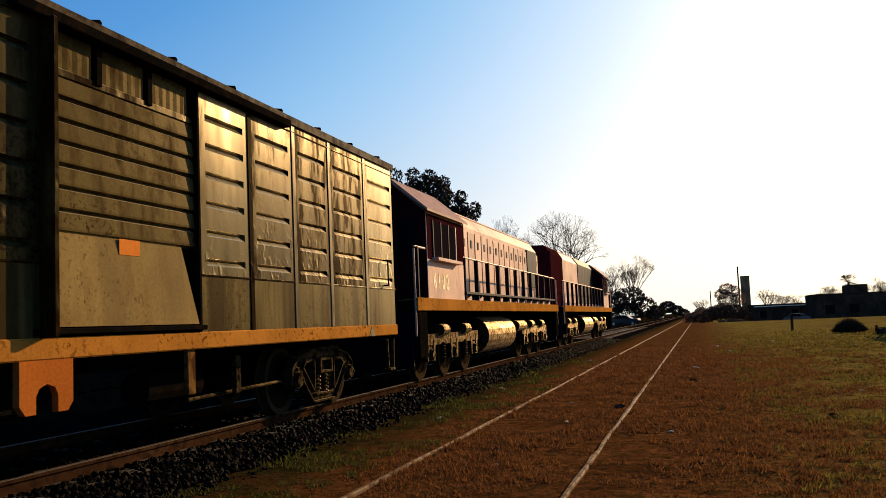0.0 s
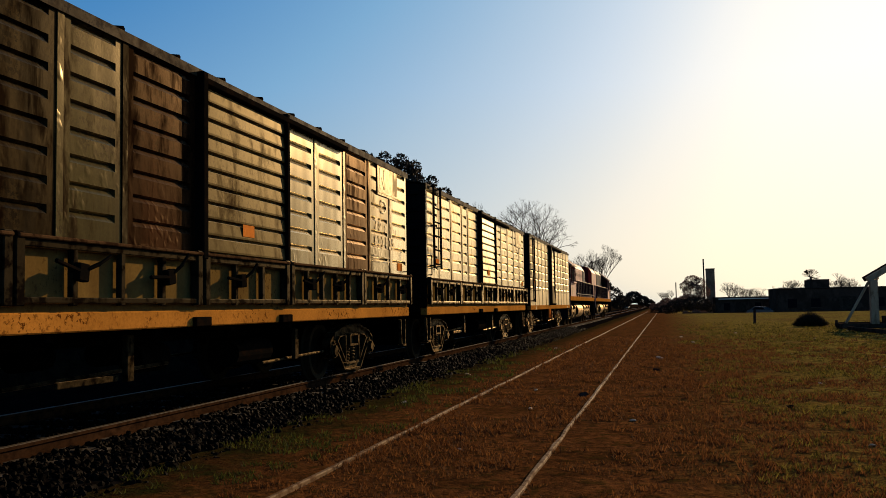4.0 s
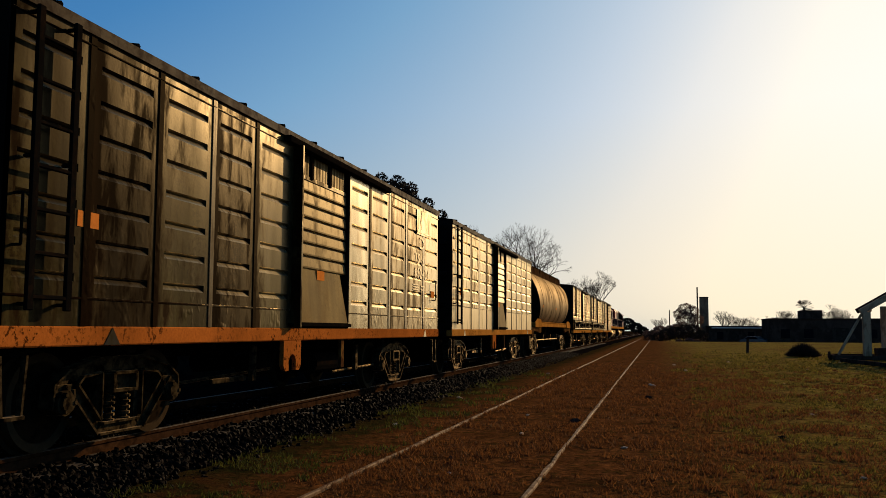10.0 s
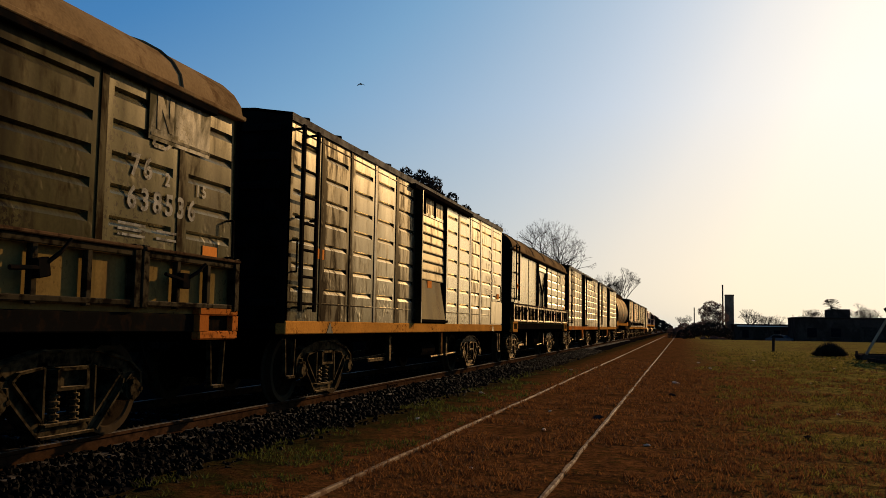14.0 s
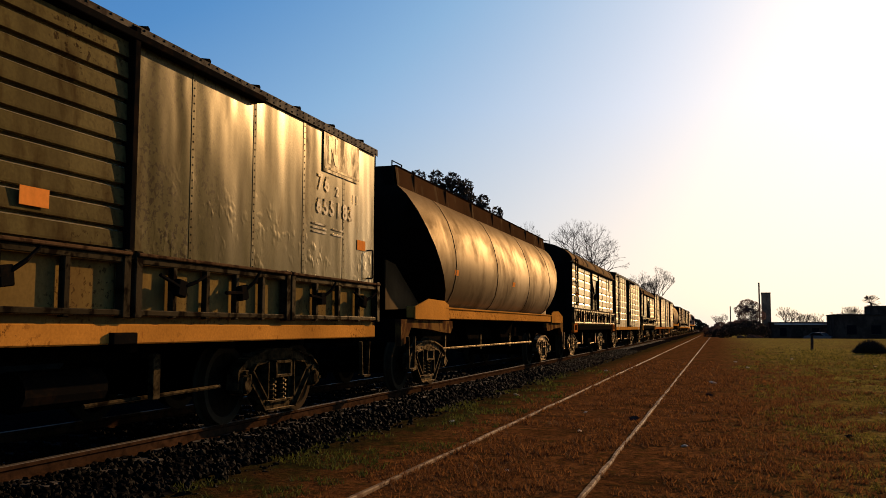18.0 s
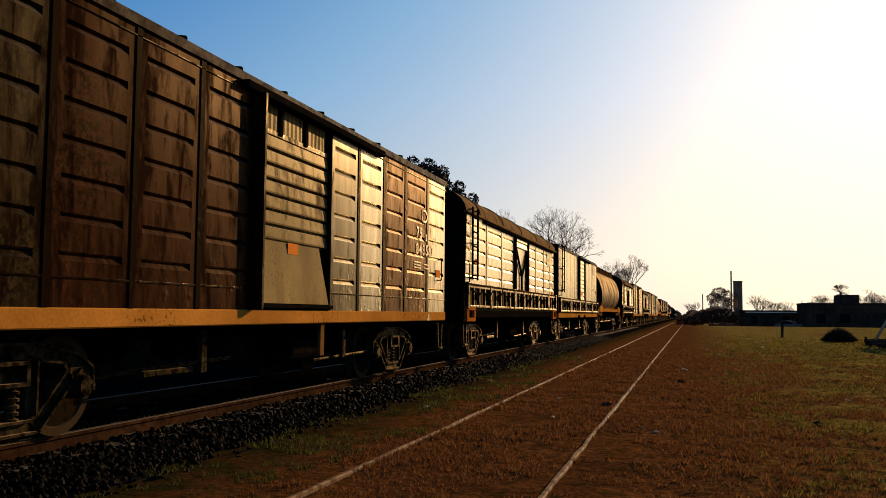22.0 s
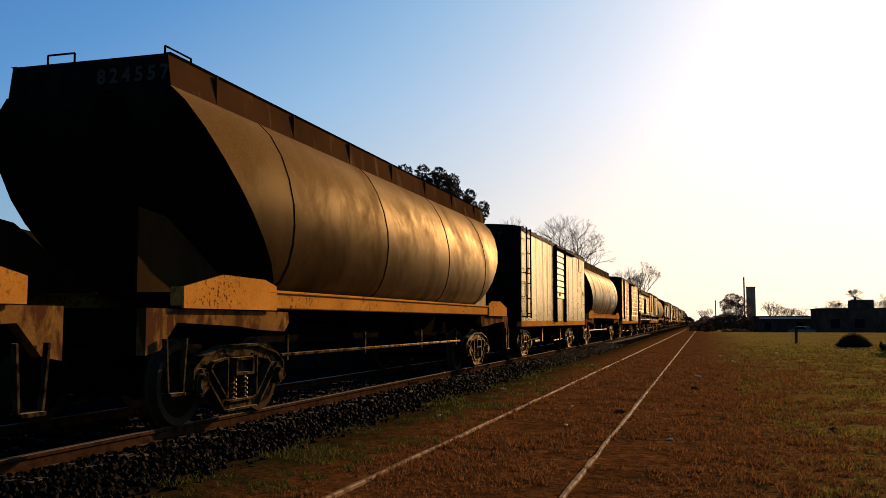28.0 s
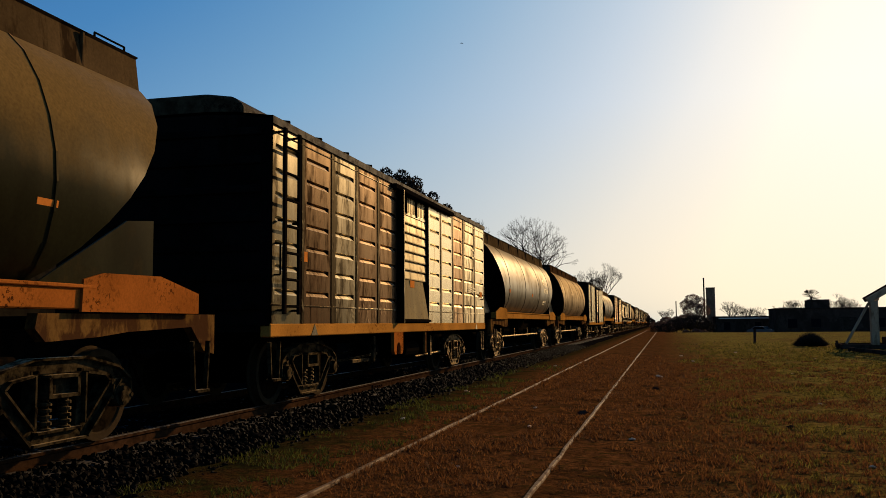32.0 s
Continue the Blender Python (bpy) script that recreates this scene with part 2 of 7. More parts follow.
M = {}
M["grey"] = worn("grey_green_paint", (0.045, 0.036, 0.0105), (0.016, 0.008, 0.003), 0.30, (0.30, 0.44), 0.0, 5.5, 0.30, 30, 0.08, 0.13, spec=1.15, edge=0.18, chips=1.15, soft_edge=0.10, runs=0.8, sheen=(1.0, 0.85, 0.58))
M["grey_clean"] = worn("grey_green_paint_clean", (0.070, 0.056, 0.0165), (0.036, 0.021, 0.007), 0.18, (0.27, 0.40), 0.0, 4.5, 0.30, 30, 0.06, 0.18, spec=2.1, edge=0.12, chips=0.6, soft_edge=0.12, runs=0.35, sheen=(1.0, 0.85, 0.58))
M["sheet"] = worn("dented_sheet_paint", (0.066, 0.052, 0.0155), (0.030, 0.017, 0.006), 0.20, (0.27, 0.38), 0.0, 2.6, 0.30, 30, 0.05, 0.34, spec=1.4, edge=0.12, chips=0.8, soft_edge=0.12, runs=0.30, sheen=(1.0, 0.85, 0.58))
M["rusty"] = worn("rusted_paint", (0.036, 0.022, 0.007), (0.010, 0.0045, 0.0018), 0.46, (0.34, 0.48), 0.0, 5.5, 0.25, 26, 0.10, 0.12, spec=0.75, edge=0.22, chips=1.5, soft_edge=0.08, runs=0.9, sheen=(1.0, 0.85, 0.58))
M["brown"] = worn("red_brown_rust", (0.036, 0.0125, 0.0045), (0.011, 0.004, 0.0018), 0.40, (0.38, 0.5), 0.0, 5.5, 0.25, 26, 0.10, 0.10, spec=0.35, edge=0.12, chips=1.1, soft_edge=0.08, runs=0.6, sheen=(1.0, 0.72, 0.45))
M["stub"] = worn("rust_stained_yellow", (0.17, 0.085, 0.022), (0.06, 0.026, 0.010), 0.5, (0.7, 0.85), 0.0, 4.0, 0.5, 30, 0.2, spec=0.0)
M["roof"] = worn("weathered_roof_edge", (0.060, 0.042, 0.020), (0.024, 0.013, 0.006), 0.45, (0.7, 0.85), 0.0, 5.0, 1.0, 30, 0.2, spec=0.03, chips=1.0, soft_edge=0.1)
M["coaming_olive"] = worn("coaming_olive_dust", (0.085, 0.052, 0.021), (0.028, 0.016, 0.007), 0.36, (0.7, 0.85), 0.0, 3.5, 0.25, 30, 0.2, spec=0.0)
M["end_figures"] = plain("faint_grey_figures", (0.035, 0.032, 0.028), 0.8)
# dark cover for the added bank that blocks the sky
M["bank"] = worn("sky_block_dark", (0.016, 0.013, 0.008), (0.009, 0.007, 0.005), 0.5, (0.9, 0.98), 0.0, 3.0, 1.0, 20, 0.8, spec=0.0)
M["flap"] = worn("dull_olive_sheet", (0.2160, 0.1476, 0.0418), (0.17, 0.10, 0.030), 0.25, (0.7, 0.85), 0.0, 3.0, 0.3, 30, 0.1, spec=0.02, chips=0.3, soft_edge=0.14, runs=0.3)
M["board"] = worn("dusty_low_board", (0.1728, 0.1080, 0.0302), (0.12, 0.065, 0.020), 0.28, (0.7, 0.85), 0.0, 2.5, 0.4, 30, 0.1, spec=0.0, chips=0.4, soft_edge=0.14, runs=0.3)
M["kick"] = worn("smooth_lower_band_paint", (0.120, 0.092, 0.030), (0.040, 0.022, 0.007), 0.26, (0.34, 0.48), 0.0, 3.5, 0.25, 30, 0.06, 0.06, spec=0.55, chips=0.6, soft_edge=0.12, runs=0.8, sheen=(1.0, 0.85, 0.58))
M["yellow"] = worn("yellow_sill_paint", (0.43, 0.180, 0.030), (0.20, 0.066, 0.012), 0.14, (0.7, 0.85), 0.0, 9.0, 0.5, 40, 0.2, spec=0.0, chips=0.55)
M["orange"] = worn("orange_sill_paint", (0.37, 0.108, 0.018), (0.13, 0.038, 0.009), 0.18, (0.7, 0.85), 0.0, 9.0, 0.5, 40, 0.2, spec=0.0, chips=0.6)
M["hopper"] = worn("hopper_olive_paint", (0.032, 0.018, 0.006), (0.020, 0.010, 0.0035), 0.36, (0.50, 0.58), 0.0, 1.0, 0.8, 30, 0.05, 0.025, spec=0.16, cap=0.20, dust=(0.115, 0.062, 0.018), soft_edge=0.16, runs=0.35, sheen=(1.0, 0.80, 0.52))
M["hopper_dark"] = worn("hopper_dark_paint", (0.019, 0.0175, 0.0070), (0.012, 0.008, 0.003), 0.30, (0.34, 0.42), 0.0, 1.0, 0.8, 30, 0.05, 0.11, spec=0.36, cap=0.27, dust=(0.165, 0.098, 0.028), soft_edge=0.14, runs=0.25, sheen=(1.0, 0.93, 0.78))
M["coaming"] = worn("coaming_rust", (0.046, 0.021, 0.008), (0.10, 0.062, 0.026), 0.3, (0.7, 0.85), 0.0, 2.5, 0.25, 30, 0.2, spec=0.0)
M["roof_tan"] = worn("roof_dusty_rust", (0.22, 0.135, 0.055), (0.12, 0.065, 0.025), 0.4, (0.6, 0.8), 0.0, 1.6, 1.0, 30, 0.2, 0.1, spec=0.0)
# Black steel; under the floors its near-black also stands for shade.
M["black"] = worn("black_steel_and_shade", (0.0055, 0.005, 0.004), (0.012, 0.0075, 0.0045), 0.4, (0.6, 0.85), 0.0, 6.0, 1.0, 40, 0.3, spec=0.0)
M["stake"] = worn("dark_lashing_steel", (0.030, 0.022, 0.011), (0.006, 0.004, 0.0025), 0.45, (0.5, 0.7), 0.0, 6.0, 1.0, 40, 0.3, spec=0.25, sheen=(0.9, 0.75, 0.5))
M["ledge"] = worn("rusty_ledge", (0.085, 0.046, 0.020), (0.030, 0.015, 0.007), 0.42, (0.7, 0.9), 0.0, 7.0, 1.0, 40, 0.3, spec=0.0)
# Near-black holds the shade of the rear ends, which face away from the sun.
M["end"] = worn("shaded_end_steel", (0.010, 0.008, 0.006), (0.006, 0.0045, 0.003), 0.45, (0.75, 0.9), 0.0, 2.0, 0.4, 30, 0.2, spec=0.0)
M["cast"] = worn("dusty_cast_steel", (0.055, 0.038, 0.017), (0.005, 0.0035, 0.002), 0.50, (0.5, 0.7), 0.0, 9.0, 1.0, 50, 0.35, spec=0.25, soft_edge=0.1, sheen=(0.8, 0.6, 0.35))
M["wheel"] = worn("wheel_steel", (0.016, 0.010, 0.005), (0.006, 0.004, 0.002), 0.38, (0.45, 0.6), 0.0, 7.0, 1.0, 60, 0.2, spec=0.0)


def paint_lit_rim(m, inner=0.355):
    """Worn tyre metal outside the radius inner, lightened to stand for the sunlit rim."""
    nt = m.node_tree
    b = nt.nodes["Principled BSDF"]
    flat = nt.nodes.new("ShaderNodeVectorMath")
    flat.operation = "MULTIPLY"
    flat.inputs[1].default_value = (0, 1, 1)
    nt.links.new(nt.nodes.new("ShaderNodeTexCoord").outputs["Object"], flat.inputs[0])
    far = nt.nodes.new("ShaderNodeVectorMath")
    far.operation = "LENGTH"
    nt.links.new(flat.outputs[0], far.inputs[0])
    old = b.inputs["Base Color"].links[0].from_socket
    tyre = blend(nt, noise_tex(nt, coords(nt), 14, 3), (0.026, 0.017, 0.008), (0.058, 0.038, 0.019))
    nt.links.new(blend(nt, ramp(nt, far.outputs["Value"], inner, inner + 0.012), old, tyre), b.inputs["Base Color"])


paint_lit_rim(M["wheel"])
M["rail"] = worn("rail_side_rust", (0.046, 0.022, 0.010), (0.020, 0.010, 0.005), 0.45, (0.7, 0.85), 0.0, 8.0, 1.0, 60, 0.3, spec=0.0, soft_edge=0.1)
M["railhead"] = worn("rail_head_polished", (0.085, 0.066, 0.048), (0.05, 0.034, 0.022), 0.3, (0.5, 0.65), 0.2, 8.0, 1.0, 60, 0.1, spec=0.3)
M["siding"] = worn("siding_rail_rust", (0.17, 0.10, 0.044), (0.095, 0.044, 0.016), 0.45, (0.7, 0.9), 0.0, 8.0, 1.0, 60, 0.3, spec=0.05)
M["wood"] = worn("sleeper_wood", (0.040, 0.028, 0.019), (0.020, 0.014, 0.010), 0.5, (0.8, 0.95), 0.0, 6.0, 1.0, 40, 0.5)
M["stencil"] = worn("stencil_white", (0.25, 0.225, 0.17), (0.06, 0.05, 0.03), 0.40, (0.34, 0.46), 0.0, 7.0, 0.8, 60, 0.08, spec=1.2, chips=0.9, soft_edge=0.1, sheen=(1.0, 0.85, 0.58))
# Pale base stands for the glint of the seams' curved edges; rust stain over it.
M["seam"] = worn("rusty_glint_seam", (0.115, 0.092, 0.052), (0.030, 0.014, 0.006), 0.34, (0.32, 0.42), 0.0, 6.0, 0.2, 30, 0.1, spec=1.0, soft_edge=0.1, runs=0.4, sheen=(0.95, 0.84, 0.64))
M["faded_white"] = worn("faded_white_paint", (0.24, 0.21, 0.15), (0.055, 0.046, 0.02), 0.52, (0.34, 0.46), 0.0, 4.0, 0.4, 40, 0.08, spec=1.2, chips=1.2, soft_edge=0.12, sheen=(1.0, 0.85, 0.58))
M["slats"] = worn("dull_door_slats", (0.090, 0.067, 0.021), (0.040, 0.022, 0.008), 0.30, (0.45, 0.6), 0.0, 4.0, 0.4, 30, 0.10, spec=0.3, chips=0.5, soft_edge=0.12, runs=0.3, sheen=(1.0, 0.85, 0.58))
M["stencil_red"] = worn("faded_red_paint", (0.22, 0.055, 0.03), (0.08, 0.035, 0.02), 0.45, (0.34, 0.46), 0.0, 5.0, 0.4, 40, 0.08, spec=1.2, chips=1.0, soft_edge=0.1, sheen=(1.0, 0.85, 0.58))
M["sun_mark"] = worn("faded_orange_mark", (0.25, 0.11, 0.025), (0.10, 0.05, 0.015), 0.4, (0.4, 0.5), 0.0, 6.0, 0.5, 40, 0.08, spec=1.0, chips=0.8, soft_edge=0.1, sheen=(1.0, 0.85, 0.58))
M["stencil_dark"] = worn("dark_navy_paint", (0.016, 0.017, 0.019), (0.030, 0.025, 0.012), 0.40, (0.34, 0.46), 0.0, 6.0, 0.5, 40, 0.08, spec=1.2, soft_edge=0.1, sheen=(1.0, 0.85, 0.58))
M["reflector"] = plain("orange_reflector", (0.62, 0.20, 0.035), 0.6)
M["loco_cream"] = worn("loco_cream_paint", (0.62, 0.39, 0.27), (0.30, 0.15, 0.10), 0.2, (0.5, 0.7), 0.0, 3.0, 0.3, 30, 0.1, spec=0.06)
M["loco_red"] = worn("loco_maroon_paint", (0.040, 0.008, 0.010), (0.018, 0.006, 0.006), 0.35, (0.55, 0.75), 0.0, 3.0, 0.4, 30, 0.1, spec=0.0)
M["loco_roof"] = worn("loco_dusty_roof", (0.34, 0.20, 0.15), (0.17, 0.09, 0.065), 0.3, (0.6, 0.75), 0.0, 3.0, 0.6, 30, 0.1, spec=0.04)
M["loco_blue"] = worn("loco_navy_paint", (0.010, 0.007, 0.012), (0.008, 0.005, 0.006), 0.35, (0.5, 0.65), 0.0, 3.0, 0.4, 30, 0.1, spec=0.03)
M["glass"] = plain("dark_cab_glass", (0.010, 0.008, 0.009), 0.5)
M["bark"] = worn("bark", (0.050, 0.032, 0.021), (0.026, 0.017, 0.012), 0.45, (0.85, 0.95), 0.0, 4.0, 1.0, 20, 0.6, spec=0.0)
M["twig"] = worn("bare_twigs", (0.060, 0.042, 0.030), (0.035, 0.024, 0.017), 0.45, (0.85, 0.95), 0.0, 4.0, 1.0, 20, 0.3, spec=0.0)
M["brick"] = worn("dark_rendered_wall", (0.062, 0.036, 0.024), (0.038, 0.022, 0.015), 0.45, (0.8, 0.95), 0.0, 0.7, 0.6, 12, 0.3, spec=0.0)
M["render_pale"] = worn("pale_render", (0.40, 0.34, 0.26), (0.24, 0.19, 0.14), 0.4, (0.8, 0.95), 0.0, 0.7, 0.6, 12, 0.3)
M["zinc"] = plain("zinc_sheet", (0.55, 0.52, 0.48), 0.35, 0.5)
M["timber"] = worn("weathered_timber", (0.36, 0.25, 0.14), (0.20, 0.13, 0.07), 0.4, (0.75, 0.9), 0.0, 4.0, 0.3, 30, 0.4, spec=0.0)
M["car_white"] = plain("grey_car_paint", (0.11, 0.10, 0.09), 0.25)
M["car_dark"] = plain("dark_car_paint", (0.03, 0.03, 0.035), 0.25)
M["tyre"] = plain("tyre_rubber", (0.02, 0.02, 0.02), 0.85)
M["debris"] = plain("pale_litter", (0.62, 0.43, 0.25), 0.8)


def leaf_mat(name, a, b, through=0.25):
    m, nt, bs = mat_base(name)
    g = nt.nodes.new("ShaderNodeNewGeometry")
    nt.links.new(blend(nt, g.outputs["Random Per Island"], a, b), bs.inputs["Base Color"])
    bs.inputs["Roughness"].default_value = 0.8
    bs.inputs["Specular IOR Level"].default_value = 0.05
    tr = nt.nodes.new("ShaderNodeBsdfTranslucent")
    nt.links.new(blend(nt, g.outputs["Random Per Island"], a, b), tr.inputs["Color"])
    mx = nt.nodes.new("ShaderNodeMixShader")
    mx.inputs[0].default_value = through
    nt.links.new(bs.outputs[0], mx.inputs[1])
    nt.links.new(tr.outputs[0], mx.inputs[2])
    nt.links.new(mx.outputs[0], nt.nodes["Material Output"].inputs["Surface"])
    return m


M["leaf"] = leaf_mat("evergreen_leaves", (0.018, 0.014, 0.010), (0.046, 0.034, 0.022), 0.08)
M["scrub"] = leaf_mat("dry_scrub", (0.075, 0.042, 0.032), (0.17, 0.10, 0.07), 0.35)
M["tower"] = worn("weathered_brick_tower", (0.30, 0.165, 0.085), (0.19, 0.10, 0.055), 0.45, (0.8, 0.95), 0.0, 1.4, 0.6, 12, 0.3, spec=0.0)
M["grass"] = leaf_mat("grass_blades", (0.026, 0.025, 0.005), (0.185, 0.145, 0.027), 0.45)
M["verge"] = leaf_mat("verge_blades", (0.014, 0.018, 0.004), (0.085, 0.090, 0.018), 0.4)
M["grass_dry"] = leaf_mat("dry_grass_blades", (0.044, 0.016, 0.006), (0.18, 0.076, 0.023), 0.45)
# Stone grey pushed towards black to carry the shade around the train.
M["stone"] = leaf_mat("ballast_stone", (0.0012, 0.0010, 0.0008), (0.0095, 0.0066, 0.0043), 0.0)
stone_bsdf = M["stone"].node_tree.nodes["Principled BSDF"]     # fresh broken faces glint
stone_bsdf.inputs["Roughness"].default_value, stone_bsdf.inputs["Specular IOR Level"].default_value = 0.6, 0.01
stone_bsdf.inputs["Specular Tint"].default_value = (1.0, 0.85, 0.65, 1)


def stone_piece_mat():
    m, nt, b = mat_base("ballast_stone_piece")
    info = nt.nodes.new("ShaderNodeObjectInfo")
    n = noise_tex(nt, coords(nt), 30, 3)
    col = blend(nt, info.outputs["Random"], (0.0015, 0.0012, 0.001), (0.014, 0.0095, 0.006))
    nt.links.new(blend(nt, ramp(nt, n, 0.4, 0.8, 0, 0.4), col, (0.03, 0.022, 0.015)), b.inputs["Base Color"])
    b.inputs["Roughness"].default_value = 0.6
    b.inputs["Specular IOR Level"].default_value = 0.01
    b.inputs["Specular Tint"].default_value = (1.0, 0.85, 0.65, 1)
    bump(nt, b, n, 0.4, 0.006)
    return m


M["stone_piece"] = stone_piece_mat()


def ground_mat():
    """Reddish dry soil along the siding, thin olive grass beyond it, a greener strip beside the ballast, painted shade
    beyond the track.
    """
    m, nt, b = mat_base("dry_ground")
    tc = nt.nodes.new("ShaderNodeTexCoord")
    v = tc.outputs["Object"]
    sep = nt.nodes.new("ShaderNodeSeparateXYZ")
    nt.links.new(v, sep.inputs[0])
    big = noise_tex(nt, v, 0.28, 4, 0.6)
    mid = noise_tex(nt, v, 1.7, 5, 0.65)
    fine = noise_tex(nt, v, 16, 6, 0.8)
    wob = nt.nodes.new("ShaderNodeMath")
    wob.operation = "MULTIPLY_ADD"
    nt.links.new(mid, wob.inputs[0])
    wob.inputs[1].default_value = 2.6
    nt.links.new(sep.outputs["X"], wob.inputs[2])
    x = wob.outputs[0]
    soil = blend(nt, ramp(nt, mid, 0.35, 0.68), (0.215, 0.084, 0.024), (0.078, 0.030, 0.009))
    olive = blend(nt, ramp(nt, mid, 0.38, 0.62), (0.23, 0.185, 0.030), (0.32, 0.215, 0.048))
    olive = blend(nt, ramp(nt, big, 0.5, 0.68), olive, (0.20, 0.105, 0.034))
    green = blend(nt, ramp(nt, mid, 0.4, 0.65), (0.022, 0.024, 0.006), (0.040, 0.023, 0.008))
    col = blend(nt, ramp(nt, x, 1.2, 4.6), soil, olive)
    col = blend(nt, ramp(nt, x, -1.9, -2.6), col, green)
    # Beyond the track: the train's shade, put into the ground colour as near-black.
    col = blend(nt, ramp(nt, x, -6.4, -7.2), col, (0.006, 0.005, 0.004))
    patch = noise_tex(nt, v, 0.85, 6, 0.7, 0.5)
    col = blend(nt, ramp(nt, patch, 0.56, 0.64, 0, 0.65), col, (0.060, 0.030, 0.009))
    tuft = noise_tex(nt, v, 5.5, 3, 0.55, 0.3)
    col = blend(nt, ramp(nt, tuft, 0.52, 0.66, 0, 0.75), col, (0.040, 0.030, 0.007))
    dirt = blend(nt, ramp(nt, fine, 0.44, 0.62, 0, 0.85), col, (0.032, 0.016, 0.006))
    nt.links.new(dirt, b.inputs["Base Color"])
    b.inputs["Roughness"].default_value = 0.95
    b.inputs["Specular IOR Level"].default_value = 0.0
    n1 = bump(nt, b, fine, 1.0, 0.05)
    n2 = bump(nt, b, mid, 0.5, 0.12, n1)
    bump(nt, b, tuft, 0.9, 0.10, n2)
    return m


M["ground"] = ground_mat()
# Dark ballast taken down to near-black for the shade by the train.
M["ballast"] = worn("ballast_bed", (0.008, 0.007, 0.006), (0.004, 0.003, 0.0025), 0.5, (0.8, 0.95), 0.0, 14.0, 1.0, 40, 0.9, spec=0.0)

# ---- small tools ----
MESHES = {}


def cached(key, build):
    if key not in MESHES:
        bm = bmesh.new()
        build(bm)
        me = bpy.data.meshes.new(key[0])
        bm.to_mesh(me)
        bm.free()
        me.materials.append(None)
        MESHES[key] = me
    return MESHES[key]


def put(name, me, material, parent=None, m=None, label=""):
    ob = new(name, me)
    if not me.materials:
        me.materials.append(None)
    ob.material_slots[0].link = "OBJECT"
    ob.material_slots[0].material = material
    ob.parent = parent
    if m is not None:
        ob.matrix_basis = m
    if label:
        ob["label"] = label
    return ob


def thing(name, m, label, category, group="", kind=""):
    e = new(name)
    e.empty_display_size = 0.3
    e.matrix_basis = m
    return tagged(e, label, category, group, kind)


def add_box(bm, x0, x1, y0, y1, z0, z1, bevel=0.0):
    r = bmesh.ops.create_cube(bm, size=1.0, matrix=Matrix.Translation(((x0 + x1) / 2, (y0 + y1) / 2, (z0 + z1) / 2)) @ Matrix.Diagonal((x1 - x0, y1 - y0, z1 - z0, 1)))
    if bevel:
        es = {e for v in r["verts"] for e in v.link_edges}
        bmesh.ops.bevel(bm, geom=list(es), offset=bevel, segments=1, affect="EDGES")


def beam(name, x0, x1, y0, y1, z0, z1, material, parent, label="", bevel=0.008, rot=None):
    """A bevelled bar, as a part of its own, from its limits in its parent's space."""
    sx, sy, sz = round(abs(x1 - x0), 4), round(abs(y1 - y0), 4), round(abs(z1 - z0), 4)
    bv = min(bevel, 0.3 * min(sx, sy, sz))
    me = cached((name, "beam", sx, sy, sz), lambda bm: add_box(bm, -sx / 2, sx / 2, -sy / 2, sy / 2, -sz / 2, sz / 2, bv))
    m = Matrix.Translation(((x0 + x1) / 2, (y0 + y1) / 2, (z0 + z1) / 2))
    return put(name, me, material, parent, m @ rot if rot else m, label)


def add_rod(bm, p, q, r, seg=8, r2=None):
    p, q = Vector(p), Vector(q)
    d = q - p
    m = Matrix.Translation((p + q) / 2) @ d.to_track_quat("Z", "Y").to_matrix().to_4x4()
    bmesh.ops.create_cone(bm, cap_ends=True, segments=seg, radius1=r, radius2=r if r2 is None else r2, depth=d.length, matrix=m)


def rod(name, p, q, r, material, parent, label="", seg=8):
    p, q = Vector(p), Vector(q)
    d = q - p
    ln = round(d.length, 3)
    me = cached((name, "rod", ln, r, seg), lambda bm: add_rod(bm, (0, 0, -ln / 2), (0, 0, ln / 2), r, seg))
    return put(name, me, material, parent, Matrix.Translation((p + q) / 2) @ d.to_track_quat("Z", "Y").to_matrix().to_4x4(), label)


def add_prism(bm, outline, x0, x1):
    """A plate from its outline in y, z, between two values of x."""
    a = [bm.verts.new((x0, y, z)) for y, z in outline]
    b = [bm.verts.new((x1, y, z)) for y, z in outline]
    n = len(a)
    fs = [bm.faces.new(a), bm.faces.new(b[::-1])]
    for i in range(n):
        fs.append(bm.faces.new((a[i], b[i], b[(i + 1) % n], a[(i + 1) % n])))
    bmesh.ops.recalc_face_normals(bm, faces=fs)


def add_strut(bm, p, q, w, x0, x1):
    """A bar in the y, z plane from p to q, w wide, between two values of x."""
    d = Vector((q[0] - p[0], q[1] - p[1])).normalized() * (w / 2)
    n = (-d.y, d.x)
    add_prism(bm, [(p[0] + n[0], p[1] + n[1]), (q[0] + n[0], q[1] + n[1]), (q[0] - n[0], q[1] - n[1]), (p[0] - n[0], p[1] - n[1])], x0, x1)


def smooth(me, limit=40):
    for f in me.polygons:
        f.use_smooth = True
    me.set_sharp_from_angle(angle=radians(limit))
    return me


TEXTS = {}


